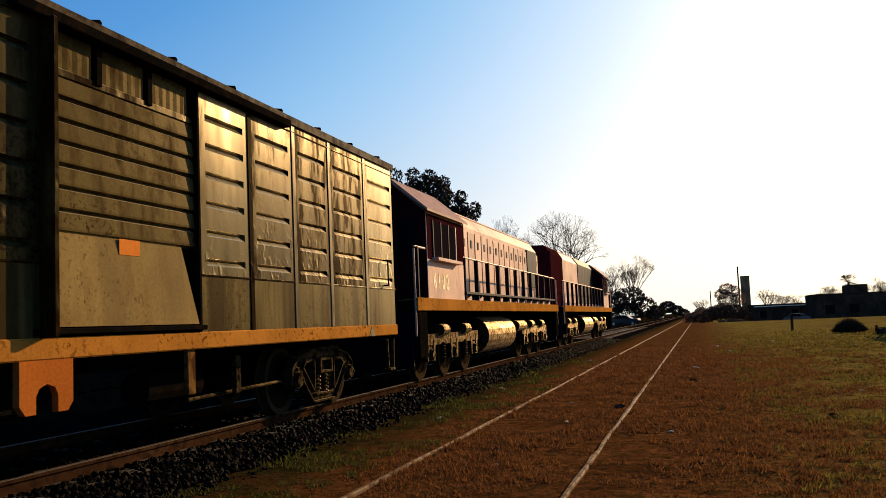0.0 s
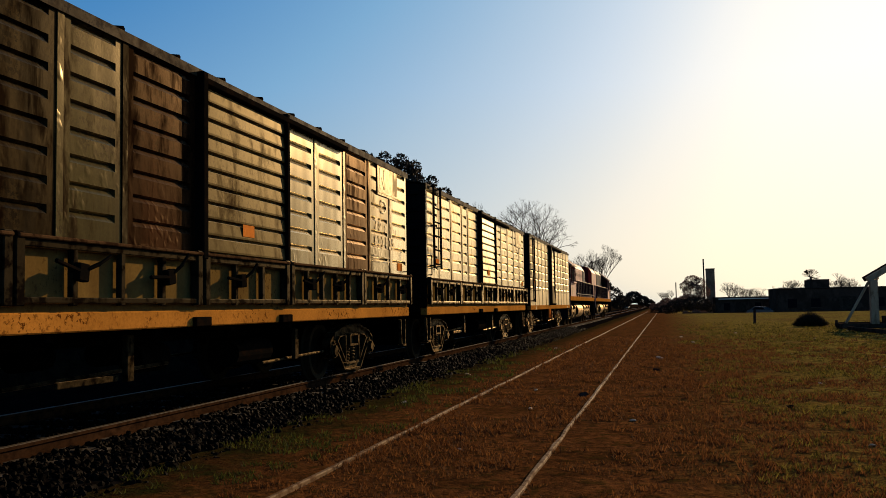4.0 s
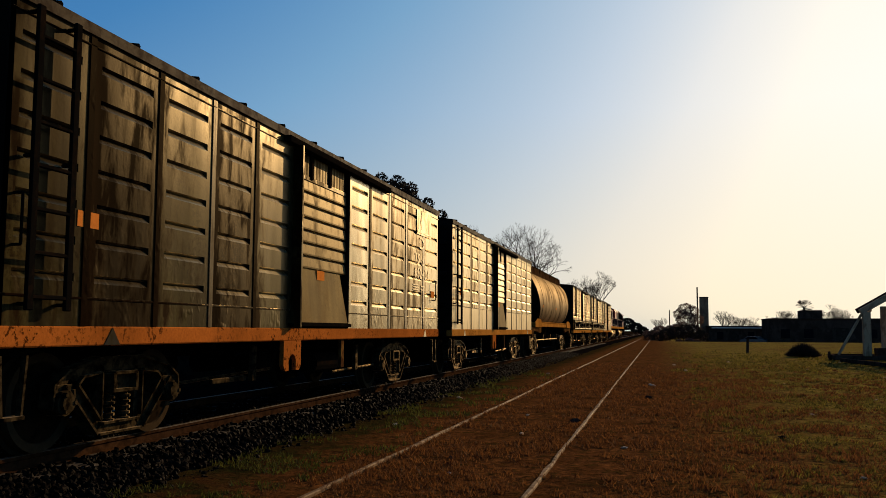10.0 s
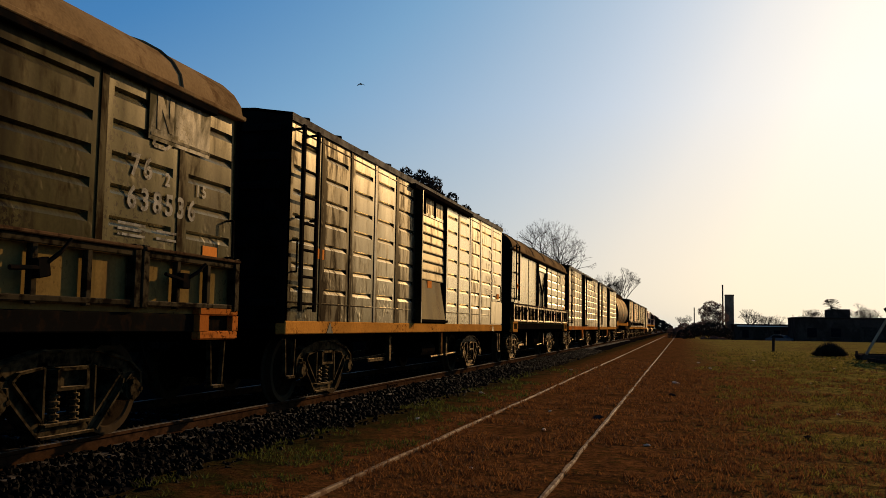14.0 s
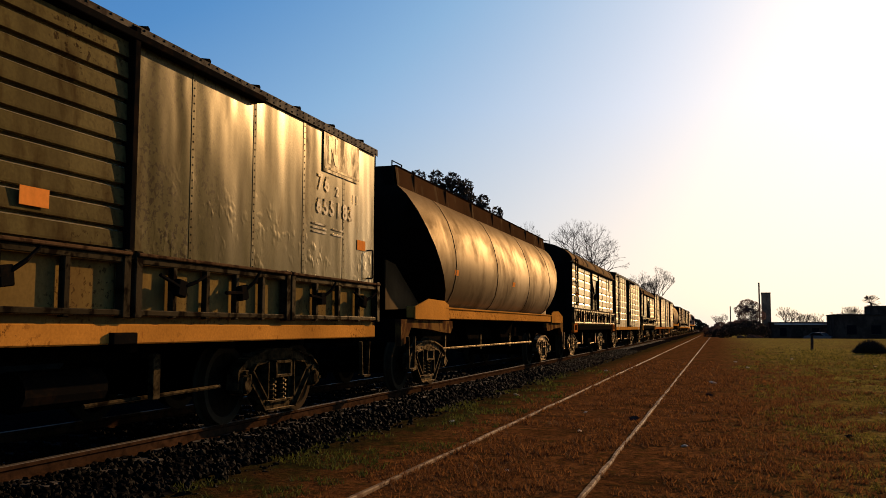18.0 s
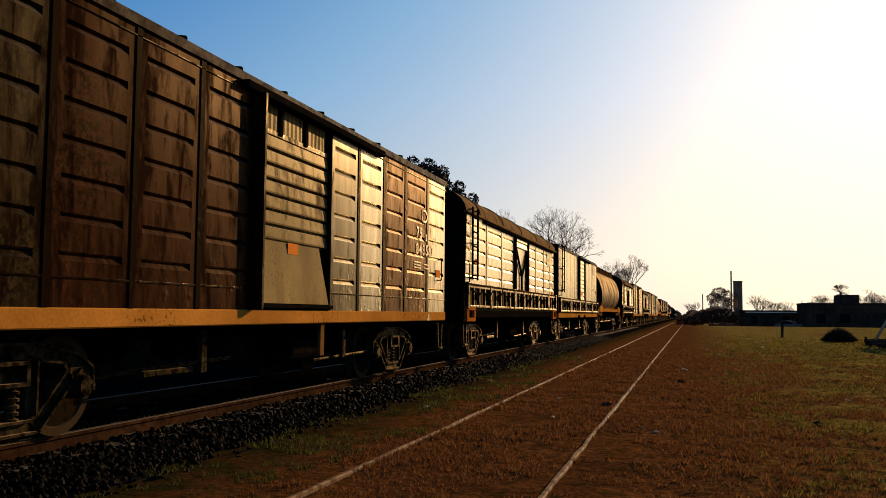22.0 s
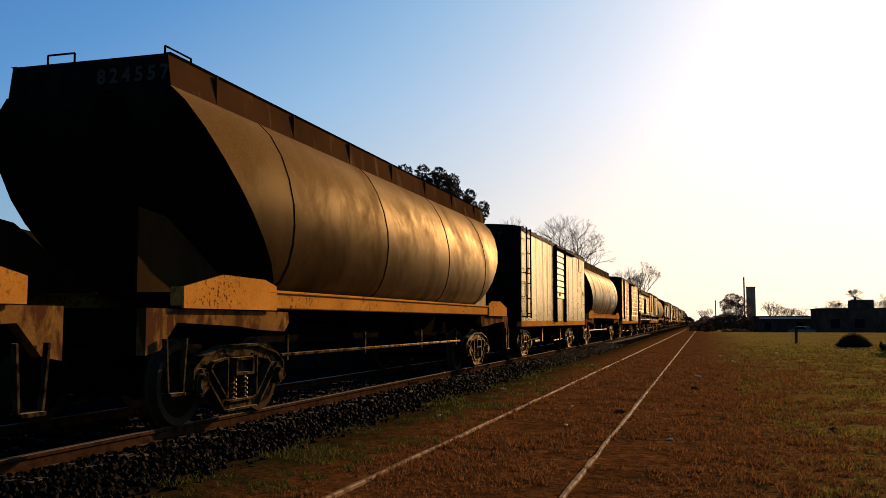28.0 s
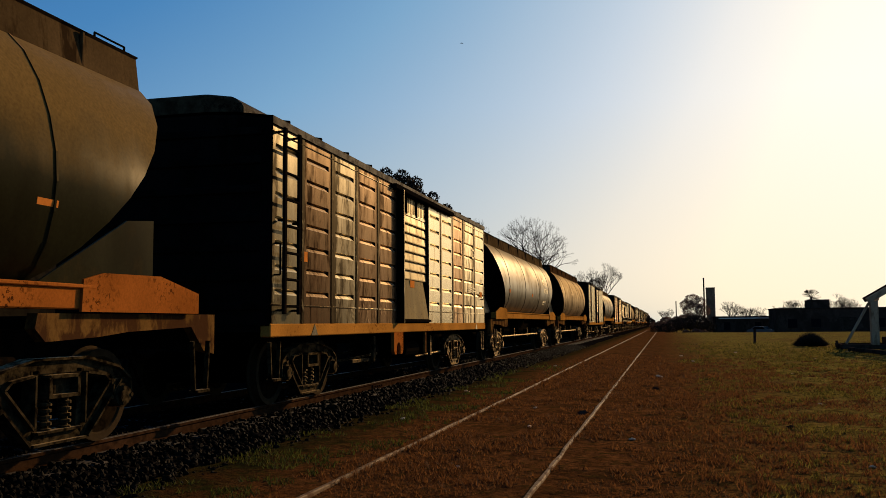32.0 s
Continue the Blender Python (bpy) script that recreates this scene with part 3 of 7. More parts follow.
def stencil(name, text, size, material, parent, m, label=""):
    """Painted characters, flat, a few millimetres proud of what they stand on."""
    key = (text, round(size, 3))
    if key not in TEXTS:
        cu = bpy.data.curves.new("stencil", "FONT")
        cu.body, cu.size, cu.resolution_u, cu.space_character = text, size, 3, 1.42
        cu.offset = 0.030 * size
        tmp = bpy.data.objects.new("stencil", cu)
        scene.collection.objects.link(tmp)
        me = bpy.data.meshes.new_from_object(tmp.evaluated_get(bpy.context.evaluated_depsgraph_get()))
        bpy.data.objects.remove(tmp)
        me.materials.clear()
        me.materials.append(None)
        TEXTS[key] = me
    return put(name, TEXTS[key], material, parent, m, label)


def on_side(x, y, z):
    """A pose on the train's side that faces the siding: text runs towards the front."""
    return Matrix.Translation((x, y, z)) @ Matrix(((0, 0, 1, 0), (1, 0, 0, 0), (0, 1, 0, 0), (0, 0, 0, 1)))

# ---- ground, track ----
def grid_axis(stops):
    out = []
    for a, b, step in stops:
        n = max(1, round((b - a) / step))
        out += [a + (b - a) * i / n for i in range(n)]
    return out + [stops[-1][1]]


def ground_z(x, y):
    """Level at the siding; falls away beyond the near field, where the street lies lower."""
    u = min(1.0, max(0.0, (y - 116) / 12))
    z = -0.8 * u * u * (3 - 2 * u) * (1.0 if x > 1 else max(0.0, x + 0.0) if x > 0 else 0.0)
    if -3.4 < x and y < 110:
        z += 0.02 * (noise.noise((x * 0.9, y * 0.9, 0)) - 0.4) * min(1, max(0, x + 1) + 0.4)
    return z - 0.015


xs = grid_axis([(-900, -60, 120), (-60, -10, 10), (-10, -4, 2), (-4, 14, 0.3), (14, 60, 3), (60, 900, 120)])
ys = grid_axis([(-300, 0, 40), (0, 40, 0.4), (40, 150, 3), (150, 300, 25), (300, 2600, 230)])
verts = [(x, y, ground_z(x, y)) for y in ys for x in xs]
nx = len(xs)
faces = [(j * nx + i, j * nx + i + 1, (j + 1) * nx + i + 1, (j + 1) * nx + i) for j in range(len(ys) - 1) for i in range(nx - 1)]
me = bpy.data.meshes.new("ground")
me.from_pydata(verts, [], faces)
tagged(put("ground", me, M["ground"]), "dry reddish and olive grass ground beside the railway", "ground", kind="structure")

XC, ZR = -6.34, 0.20           # the main track's middle, the top of its rails
GAUGE = 1.676
SIDE_L, SIDE_R = -2.72, -1.045  # the buried siding's rails


def rail_profile(bm, y0, y1, h):
    prof = [(-0.07, 0), (0.07, 0), (0.07, 0.012), (0.012, 0.03), (0.012, h - 0.045), (0.034, h - 0.033), (0.034, h - 0.004), (-0.034, h - 0.004), (-0.034, h - 0.033), (-0.012, h - 0.045), (-0.012, 0.03), (-0.07, 0.012)]
    a = [bm.verts.new((x, y0, z)) for x, z in prof]
    b = [bm.verts.new((x, y1, z)) for x, z in prof]
    fs = [bm.faces.new(a), bm.faces.new(b[::-1])]
    for i in range(len(prof)):
        fs.append(bm.faces.new((a[i], b[i], b[(i + 1) % len(prof)], a[(i + 1) % len(prof)])))
    bmesh.ops.recalc_face_normals(bm, faces=fs)


# Added bank: blocks sky and horizon so gaps under the train stay dark.
bank = bmesh.new()
brng = random.Random(9)
prev = None
for y in grid_axis([(-40, 118, 1.5)]):
    u = min(1.0, (118 - y) / 12)
    cur = [bank.verts.new((px + brng.uniform(-0.2, 0.2), y, pz * u + (brng.uniform(-0.15, 0.3) * u if pz > 0.5 else 0) - 0.05)) for px, pz in ((-10.6, 0), (-11.2, 1.6), (-11.9, 2.9), (-13.2, 3.1), (-15.5, 0))]
    if prev:
        for i in range(4):
            bank.faces.new((prev[i], cur[i], cur[i + 1], prev[i + 1]))
    prev = cur
bmesh.ops.recalc_face_normals(bank, faces=bank.faces)
me = bpy.data.meshes.new("earth_bank")
bank.to_mesh(me)
bank.free()
tagged(put("earth_bank", me, M["bank"]), "added dark bank that blocks the sky behind the track", "bank", kind="structure")

track = thing("railway_track", pose(XC, 0, 0), "rusty steel rails with polished heads on dark ballast", "railway track", kind="structure")
for sx in (-1, 1):
    x = sx * (GAUGE / 2 + 0.034)
    r = put("rail", cached(("rail", "long"), lambda bm: rail_profile(bm, -60, 620, 0.14)), M["rail"], track, pose(x, 0, ZR - 0.14))
    put("rail_head", cached(("rail_head",), lambda bm: add_box(bm, -0.030, 0.030, -60, 620, -0.004, 0.0)), M["railhead"], r, pose(0, 0, 0.14), "worn bright running surface")
    for k in range(4):
        yj = 4.6 + 12.0 * k + (1.5 if sx < 0 else 0)
        pl = beam("fishplate", x + 0.013, x + 0.035, yj - 0.3, yj + 0.3, ZR - 0.105, ZR - 0.045, M["rail"], track)
        for q in (-0.2, -0.07, 0.07, 0.2):
            rod("bolt", (0.011, q, 0), (0.035, q, 0), 0.016, M["rail"], pl, seg=6)

bed = bmesh.new()
rng = random.Random(5)
prof = [(-5.0, -0.05), (-4.2, 0.0), (-2.2, 0.075), (-1.0, 0.06), (0, 0.07), (1.0, 0.065), (1.45, 0.055), (1.8, 0.01), (2.25, -0.035), (2.5, -0.06)]
rowsv = []
for y in grid_axis([(-60, 0, 10), (0, 40, 0.5), (40, 140, 5), (140, 620, 60)]):
    rowsv.append([bed.verts.new((XC + px + (rng.uniform(-0.12, 0.12) if i in (7, 8, 9) else 0), y, pz + rng.uniform(-0.012, 0.012))) for i, (px, pz) in enumerate(prof)])
for a, b in zip(rowsv, rowsv[1:]):
    for i in range(len(prof) - 1):
        bed.faces.new((a[i], a[i + 1], b[i + 1], b[i]))
me = bpy.data.meshes.new("ballast")
bed.to_mesh(me)
bed.free()
tagged(put("ballast", me, M["ballast"]), "dark crushed stone ballast bed, deepened for shade", "ballast", kind="structure")

siding = thing("siding_track", pose(0, 0, 0), "disused siding rails sunk in dry soil", "railway track", kind="structure")
for x in (SIDE_L, SIDE_R):
    rng = random.Random(int(x * 100))
    bm = bmesh.new()
    yy = grid_axis([(-20, 30, 0.5), (30, 150, 4)])
    prev = None
    for y in yy:
        w = 0.021 + rng.uniform(-0.007, 0.006)
        dz, dx = rng.uniform(-0.008, 0.004), rng.uniform(-0.006, 0.006)
        cur = [bm.verts.new((x + dx + a * w, y, z + dz)) for a, z in ((-1, -0.06), (-1, 0.004), (-0.7, 0.014), (0.7, 0.014), (1, 0.004), (1, -0.06))]
        if prev:
            for i in range(5):
                bm.faces.new((prev[i], prev[i + 1], cur[i + 1], cur[i]))
        prev = cur
    me = bpy.data.meshes.new("siding_rail")
    bm.to_mesh(me)
    bm.free()
    put("siding_rail", me, M["siding"], siding)


# ---- running gear ----
def side_frame_bm(bm):
    """Cast frame: a thin web of top chord, diagonals and spring seat, with flanges round its two windows."""
    x0, x1 = -0.045, 0.03
    web = [((-0.98, 0.55), (-0.80, 0.66), 0.16), ((-0.80, 0.66), (-0.36, 0.77), 0.12), ((-0.36, 0.77), (0.36, 0.77), 0.12), ((0.36, 0.77), (0.80, 0.66), 0.12), ((0.80, 0.66), (0.98, 0.55), 0.16), ((-0.33, 0.17), (0.33, 0.17), 0.11)]
    flange = [((-0.36, 0.835), (0.36, 0.835)), ((-0.35, 0.115), (0.35, 0.115)), ((-0.30, 0.215), (0.30, 0.215))]
    for s in (-1, 1):
        web += [((s * 0.80, 0.62), (s * 0.32, 0.16), 0.11), ((s * 0.29, 0.22), (s * 0.29, 0.74), 0.07)]
        flange += [((s * 0.36, 0.835), (s * 0.84, 0.73)), ((s * 0.84, 0.73), (s * 1.03, 0.61)), ((s * 0.88, 0.60), (s * 0.385, 0.12)), ((s * 0.70, 0.60), (s * 0.34, 0.25)), ((s * 0.70, 0.60), (s * 0.62, 0.665)), ((s * 0.62, 0.665), (s * 0.36, 0.70)), ((s * 0.335, 0.25), (s * 0.335, 0.70)), ((s * 1.03, 0.61), (s * 1.05, 0.40)), ((s * 0.76, 0.56), (s * 0.74, 0.42))]
    for p, q, w in web:
        add_strut(bm, p, q, w, x0, x1)
    for p, q in flange:
        add_strut(bm, p, q, 0.022, x0 - 0.02, x1 + 0.05)


def bolster_end_bm(bm):
    """The bolster's open box end: four walls round a dark hollow."""
    for y0, y1, z0, z1 in ((-0.21, 0.21, 0.50, 0.53), (-0.19, 0.19, 0.67, 0.70), (-0.21, -0.17, 0.53, 0.68), (0.17, 0.21, 0.53, 0.68)):
        add_box(bm, -0.10, 0.11, y0, y1, z0, z1)
    add_box(bm, -0.10, 0.03, -0.17, 0.17, 0.53, 0.67)


def spring_bm(bm):
    prof = [(0.035, -0.01)]
    for i in range(6):
        prof += [(0.035, i * 0.055), (0.062, i * 0.055 + 0.006), (0.062, i * 0.055 + 0.030), (0.035, i * 0.055 + 0.036)]
    prof.append((0.035, 0.33))
    rings = [[bm.verts.new((r * math.cos(k * math.pi / 5), r * math.sin(k * math.pi / 5), z)) for k in range(10)] for r, z in prof]
    for a, b in zip(rings, rings[1:]):
        for k in range(10):
            bm.faces.new((a[k], a[(k + 1) % 10], b[(k + 1) % 10], b[k]))


def axle_box_bm(bm):
    add_rod(bm, (-0.08, 0, 0), (0.09, 0, 0), 0.115, 14)
    add_rod(bm, (0.09, 0, 0), (0.125, 0, 0), 0.085, 14)
    for k in range(3):
        a = k * 2.1
        add_rod(bm, (0.09, 0.085 * math.cos(a), 0.085 * math.sin(a)), (0.135, 0.085 * math.cos(a), 0.085 * math.sin(a)), 0.022, 6)
    add_box(bm, -0.06, 0.05, -0.13, 0.13, 0.08, 0.16)


def wheelset_bm(bm, r=0.45):
    add_rod(bm, (-1.05, 0, 0), (1.05, 0, 0), 0.075, 12)
    for s in (-1, 1):
        prof = [(0.085, 0.10), (0.10, 0.10), (0.075, 0.17), (0.06, r - 0.09), (0.075, r - 0.075), (0.075, r - 0.006), (-0.02, r), (-0.045, r + 0.028), (-0.065, r + 0.02), (-0.07, r - 0.08), (-0.02, r - 0.10), (-0.02, 0.17), (-0.06, 0.10)]
        n = 36
        ring = []
        for k in range(n):
            a = 2 * math.pi * k / n
            ring.append([bm.verts.new((s * (GAUGE / 2 + 0.045 + px), pr * math.cos(a), pr * math.sin(a))) for px, pr in prof])
        for k in range(n):
            for i in range(len(prof)):
                j = (i + 1) % len(prof)
                vs = (ring[k][i], ring[k][j], ring[(k + 1) % n][j], ring[(k + 1) % n][i])
                bm.faces.new(vs if s > 0 else vs[::-1])
        for k in range(3):
            a = k * 2.094 + 0.4
            add_rod(bm, (s * (GAUGE / 2 + 0.1), 0.25 * math.cos(a), 0.25 * math.sin(a)), (s * (GAUGE / 2 + 0.118), 0.25 * math.cos(a), 0.25 * math.sin(a)), 0.022, 6)


WHEELS = []      # every wheelset, with the radius at which it rolls
BASE = 1.78      # wheelbase of a wagon's bogie


def bogie(wagon, yc):
    b = put("bogie", cached(("bogie",), lambda bm: (add_box(bm, -1.1, 1.1, -0.17, 0.17, 0.48, 0.72, 0.03), add_box(bm, -0.5, 0.5, -0.3, 0.3, 0.62, 0.84, 0.03))), M["black"], wagon, pose(0, yc, 0))
    for sx in (-1, 1):
        put("side_frame", cached(("side_frame",), side_frame_bm), M["cast"], b, pose(sx * 1.13, 0, 0), "dusty cast steel side frame")
        put("bolster_end", cached(("bolster_end",), bolster_end_bm), M["cast"], b, pose(sx * 1.13, 0, 0, 0, 0, 0 if sx > 0 else 180))
        for dy in (-0.13, 0.13):
            put("spring", cached(("spring",), spring_bm), M["cast"], b, pose(sx * 1.13, dy, 0.21), "coil spring")
        for dy in (-BASE / 2, BASE / 2):
            put("axle_box", cached(("axle_box",), axle_box_bm), M["cast"], b, pose(sx * 1.13, dy, 0.45, 0, 0, 0 if sx > 0 else 180))
        beam("brake_hanger", sx * 0.86, sx * 0.92, -0.62, -0.55, 0.2, 0.6, M["black"], b)
        beam("brake_hanger", sx * 0.86, sx * 0.92, 0.55, 0.62, 0.2, 0.6, M["black"], b)
    beam("brake_beam", -0.95, 0.95, -0.62, -0.55, 0.28, 0.36, M["black"], b)
    beam("brake_beam", -0.95, 0.95, 0.55, 0.62, 0.28, 0.36, M["black"], b)
    for dy in (-BASE / 2, BASE / 2):
        w = put("wheelset", cached(("wheelset",), wheelset_bm), M["wheel"], b, pose(0, dy, 0.45), "rusty steel wheels on an axle")
        WHEELS.append((w, 0.45))
    return b


def coupler(wagon, y, s):
    def build(bm):
        add_box(bm, -0.11, 0.11, 0, 0.42, -0.10, 0.10, 0.02)
        add_box(bm, -0.20, 0.16, 0.40, 0.66, -0.15, 0.15, 0.04)
        add_box(bm, 0.10, 0.24, 0.50, 0.72, -0.13, 0.13, 0.03)
    put("coupler", cached(("coupler",), build), M["black"], wagon, pose(0, y, 0.88, 0, 0, 0 if s > 0 else 180), "black automatic coupler")
    rod("air_hose", (0.45 * s, y, 0.80), (0.32 * s, y + s * 0.45, 0.42), 0.028, M["black"], wagon)
    rod("uncoupling_lever", (-0.2 * s, y + s * 0.04, 1.0), (1.42 * s, y + s * 0.06, 0.93), 0.014, M["black"], wagon)


def step(wagon, sx, y, z0=0.42, z1=0.9, w=0.30, material="cast"):
    """A stirrup step of bent flat bar."""
    x = sx * 1.50

    def build(bm):
        add_strut(bm, (-w / 2, z1 - z0), (-w * 0.36, 0), 0.025, -0.025, 0.025)
        add_strut(bm, (w / 2, z1 - z0), (w * 0.36, 0), 0.025, -0.025, 0.025)
        add_strut(bm, (-w * 0.38, 0), (w * 0.38, 0), 0.03, -0.05, 0.05)
    put("step", cached(("step", z0, z1, w), build), M[material], wagon, pose(x, y, z0), "bent steel stirrup step")


def ladder(wagon, sx, y0, y1, z0, z1, n, face, material="black"):
    x = sx * (face + 0.10)
    l = beam("ladder", x - 0.018, x + 0.018, y0 - 0.04, y0 + 0.04, z0, z1, M[material], wagon, "dark steel side ladder")
    c = l.matrix_basis.translation
    beam("stile", x - 0.018 - c.x, x + 0.018 - c.x, y1 - 0.04 - c.y, y1 + 0.04 - c.y, z0 - c.z, z1 - c.z, M[material], l)
    for k in range(n):
        z = z0 + (z1 - z0) * (k + 0.3) / n
        rod("rung", (x - c.x, y0 - c.y, z - c.z), (x - c.x, y1 - c.y, z - c.z), 0.019, M[material], l, seg=6)
    for yy in (y0, y1):
        for z in (z0 + 0.05, (z0 + z1) / 2, z1 - 0.05):
            beam("bracket", sx * face - c.x, x - c.x, yy - 0.02 - c.y, yy + 0.02 - c.y, z - 0.015 - c.z, z + 0.015 - c.z, M[material], l)


def grab_iron(wagon, p, q, out):
    """A bent round-bar handle from p to q, standing off by the vector out."""
    p, q, out = Vector(p), Vector(q), Vector(out)

    def build(bm):
        o = Vector((0, 0, 0))
        d = q - p
        add_rod(bm, o, o + out, 0.012, 6)
        add_rod(bm, o + out, d + out, 0.012, 6)
        add_rod(bm, d + out, d, 0.012, 6)
    key = ("grab_iron", *[round(c, 3) for c in (*(q - p), *out)])
    put("grab_iron", cached(key, build), M["black"], wagon, Matrix.Translation(p))


# ---- wagon bodies; y runs to the front, z is over the rail, +x faces the siding ----
def panel_bm(bm, w, h, ribs, rib_h=0.075, depth=0.045, margin=0.14):
    """A pressed sheet in the y, z plane: each rib is a groove, steep above and sloping below."""
    zs = [0.0]
    for z in ribs:
        zs += [z - rib_h / 2, z + rib_h / 2]
    zs.append(h)
    y0, y1 = margin, w - margin

    def quad(*p):
        bm.faces.new([bm.verts.new(c) for c in p])
    quad((0, 0, 0), (0, y0, 0), (0, y0, h), (0, 0, h))
    quad((0, y1, 0), (0, w, 0), (0, w, h), (0, y1, h))
    for i in range(0, len(zs), 2):
        a, b = zs[i], zs[i + 1]
        quad((0, y0, a), (0, y1, a), (0, y1, b), (0, y0, b))
    for z in ribs:
        lo, hi, t = z - rib_h / 2, z + rib_h / 2, 0.035
        k = hi - rib_h * 0.22
        quad((0, y0, lo), (0, y1, lo), (-depth, y1 - t, k), (-depth, y0 + t, k))
        quad((-depth, y0 + t, k), (-depth, y1 - t, k), (0, y1, hi), (0, y0, hi))
        bm.faces.new([bm.verts.new(c) for c in ((0, y0, lo), (-depth, y0 + t, k), (0, y0, hi))])
        bm.faces.new([bm.verts.new(c) for c in ((0, y1, lo), (0, y1, hi), (-depth, y1 - t, k))])
    bmesh.ops.remove_doubles(bm, verts=bm.verts, dist=0.0005)


def panel(wagon, sx, face, y0, y1, z0, z1, ribs, material, label="", name="side_panel", **kw):
    w, h = round(y1 - y0, 3), round(z1 - z0, 3)
    me = cached((name, w, h, tuple(ribs), tuple(sorted(kw.items()))), lambda bm: panel_bm(bm, w, h, [r - z0 for r in ribs], **kw))
    m = pose(face, y0, z0) if sx > 0 else pose(-face, y1, z0, 0, 0, 180)
    return put(name, me, material, wagon, m, label)


def end_wall(wagon, y, s, hw, z0, z1, hump=0.0):
    def build(bm):
        top = [(-hw, z1), (hw, z1)]
        if hump:
            top = [(-hw, z1), (-hw + 0.38, z1 + 0.06), (-hw + 0.5, z1 + hump * 0.8), (-hw * 0.4, z1 + hump), (hw * 0.4, z1 + hump), (hw - 0.5, z1 + hump * 0.8), (hw - 0.38, z1 + 0.06), (hw, z1)]
        pts = [(-hw, z0)] + top + [(hw, z0)]
        a = [bm.verts.new((px, 0.0, pz)) for px, pz in pts]
        b = [bm.verts.new((px, -0.06, pz)) for px, pz in pts]
        bm.faces.new(a)
        bm.faces.new(b[::-1])
        for i in range(len(a)):
            bm.faces.new((a[i], b[i], b[(i + 1) % len(a)], a[(i + 1) % len(a)]))
        bmesh.ops.recalc_face_normals(bm, faces=bm.faces)
    plate = put("end_wall", cached(("end_wall", hw, z0, z1, hump), build), M["end"], wagon, pose(0, y, 0, 0, 0, 0 if s > 0 else 180), "ribbed steel end wall with shade in its colour")
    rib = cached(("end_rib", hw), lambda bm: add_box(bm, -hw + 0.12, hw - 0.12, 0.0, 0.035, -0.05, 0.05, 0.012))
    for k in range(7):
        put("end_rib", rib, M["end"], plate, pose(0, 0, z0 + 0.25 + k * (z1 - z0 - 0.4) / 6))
    grab_iron(wagon, (0.35 * s, y - 0.1 * s, z1 + 0.02), (1.05 * s, y - 0.1 * s, z1 + 0.02), (0, 0, 0.14))


def hump_roof_bm(bm, hw, L, z, h):
    prof = [(-hw - 0.03, z - 0.10), (-hw - 0.03, z), (-hw + 0.38, z + 0.06), (-hw + 0.5, z + h * 0.8), (-hw * 0.4, z + h), (hw * 0.4, z + h), (hw - 0.5, z + h * 0.8), (hw - 0.38, z + 0.06), (hw + 0.03, z), (hw + 0.03, z - 0.10)]
    a = [bm.verts.new((x, -L / 2, zz)) for x, zz in prof]
    b = [bm.verts.new((x, L / 2, zz)) for x, zz in prof]
    for i in range(len(prof) - 1):
        bm.faces.new((a[i], b[i], b[i + 1], a[i + 1]))


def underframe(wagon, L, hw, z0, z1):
    beam("floor_plate", -hw, hw, -L / 2, L / 2, z1 - 0.1, z1, M["black"], wagon, "steel floor plate with underside shade in its black")
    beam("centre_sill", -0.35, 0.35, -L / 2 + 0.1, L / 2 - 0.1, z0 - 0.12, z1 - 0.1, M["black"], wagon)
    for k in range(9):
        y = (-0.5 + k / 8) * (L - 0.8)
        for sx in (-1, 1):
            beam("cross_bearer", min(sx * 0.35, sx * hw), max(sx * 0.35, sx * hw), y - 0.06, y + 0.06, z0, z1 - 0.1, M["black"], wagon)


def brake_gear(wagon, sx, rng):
    """Cylinder, rods and hangers below the floor; cylinder and tank are blackened for the shade there."""
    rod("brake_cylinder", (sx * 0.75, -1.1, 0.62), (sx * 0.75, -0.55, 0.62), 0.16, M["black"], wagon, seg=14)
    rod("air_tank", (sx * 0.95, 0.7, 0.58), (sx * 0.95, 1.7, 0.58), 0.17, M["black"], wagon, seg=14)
    rod("brake_rod", (sx * 0.9, -3.2, 0.48), (sx * 0.9, -0.6, 0.55), 0.02, M["cast"], wagon)
    rod("brake_rod", (sx * 1.1, 1.4, 0.42), (sx * 1.1, 3.6, 0.46), 0.02, M["cast"], wagon)
    beam("hanger", sx * 1.2 - 0.03, sx * 1.2 + 0.03, 2.2, 2.32, 0.42, 0.85, M["cast"], wagon)
    beam("hanger", sx * 1.25 - 0.03, sx * 1.25 + 0.03, -1.95, -1.83, 0.45, 0.9, M["cast"], wagon)
    beam("brake_lever", sx * 1.2 - 0.02, sx * 1.2 + 0.02, -2.9, -2.0, 0.46, 0.52, M["cast"], wagon)


def roof_ribs(wagon, L, hw, z, n):
    for k in range(n):
        y = (-0.5 + (k + 0.5) / n) * L

        def build(bm):
            for p, q in zip([(-hw, 0), (-hw + 0.38, 0.06), (-hw * 0.4, 0.10), (hw * 0.4, 0.10), (hw - 0.38, 0.06)], [(-hw + 0.38, 0.06), (-hw * 0.4, 0.10), (hw * 0.4, 0.10), (hw - 0.38, 0.06), (hw, 0)]):
                add_rod(bm, (p[0], 0, p[1]), (q[0], 0, q[1]), 0.035, 6)
        put("roof_rib", cached(("roof_rib", hw), build), M["black"], wagon, pose(0, y, z + 0.02))


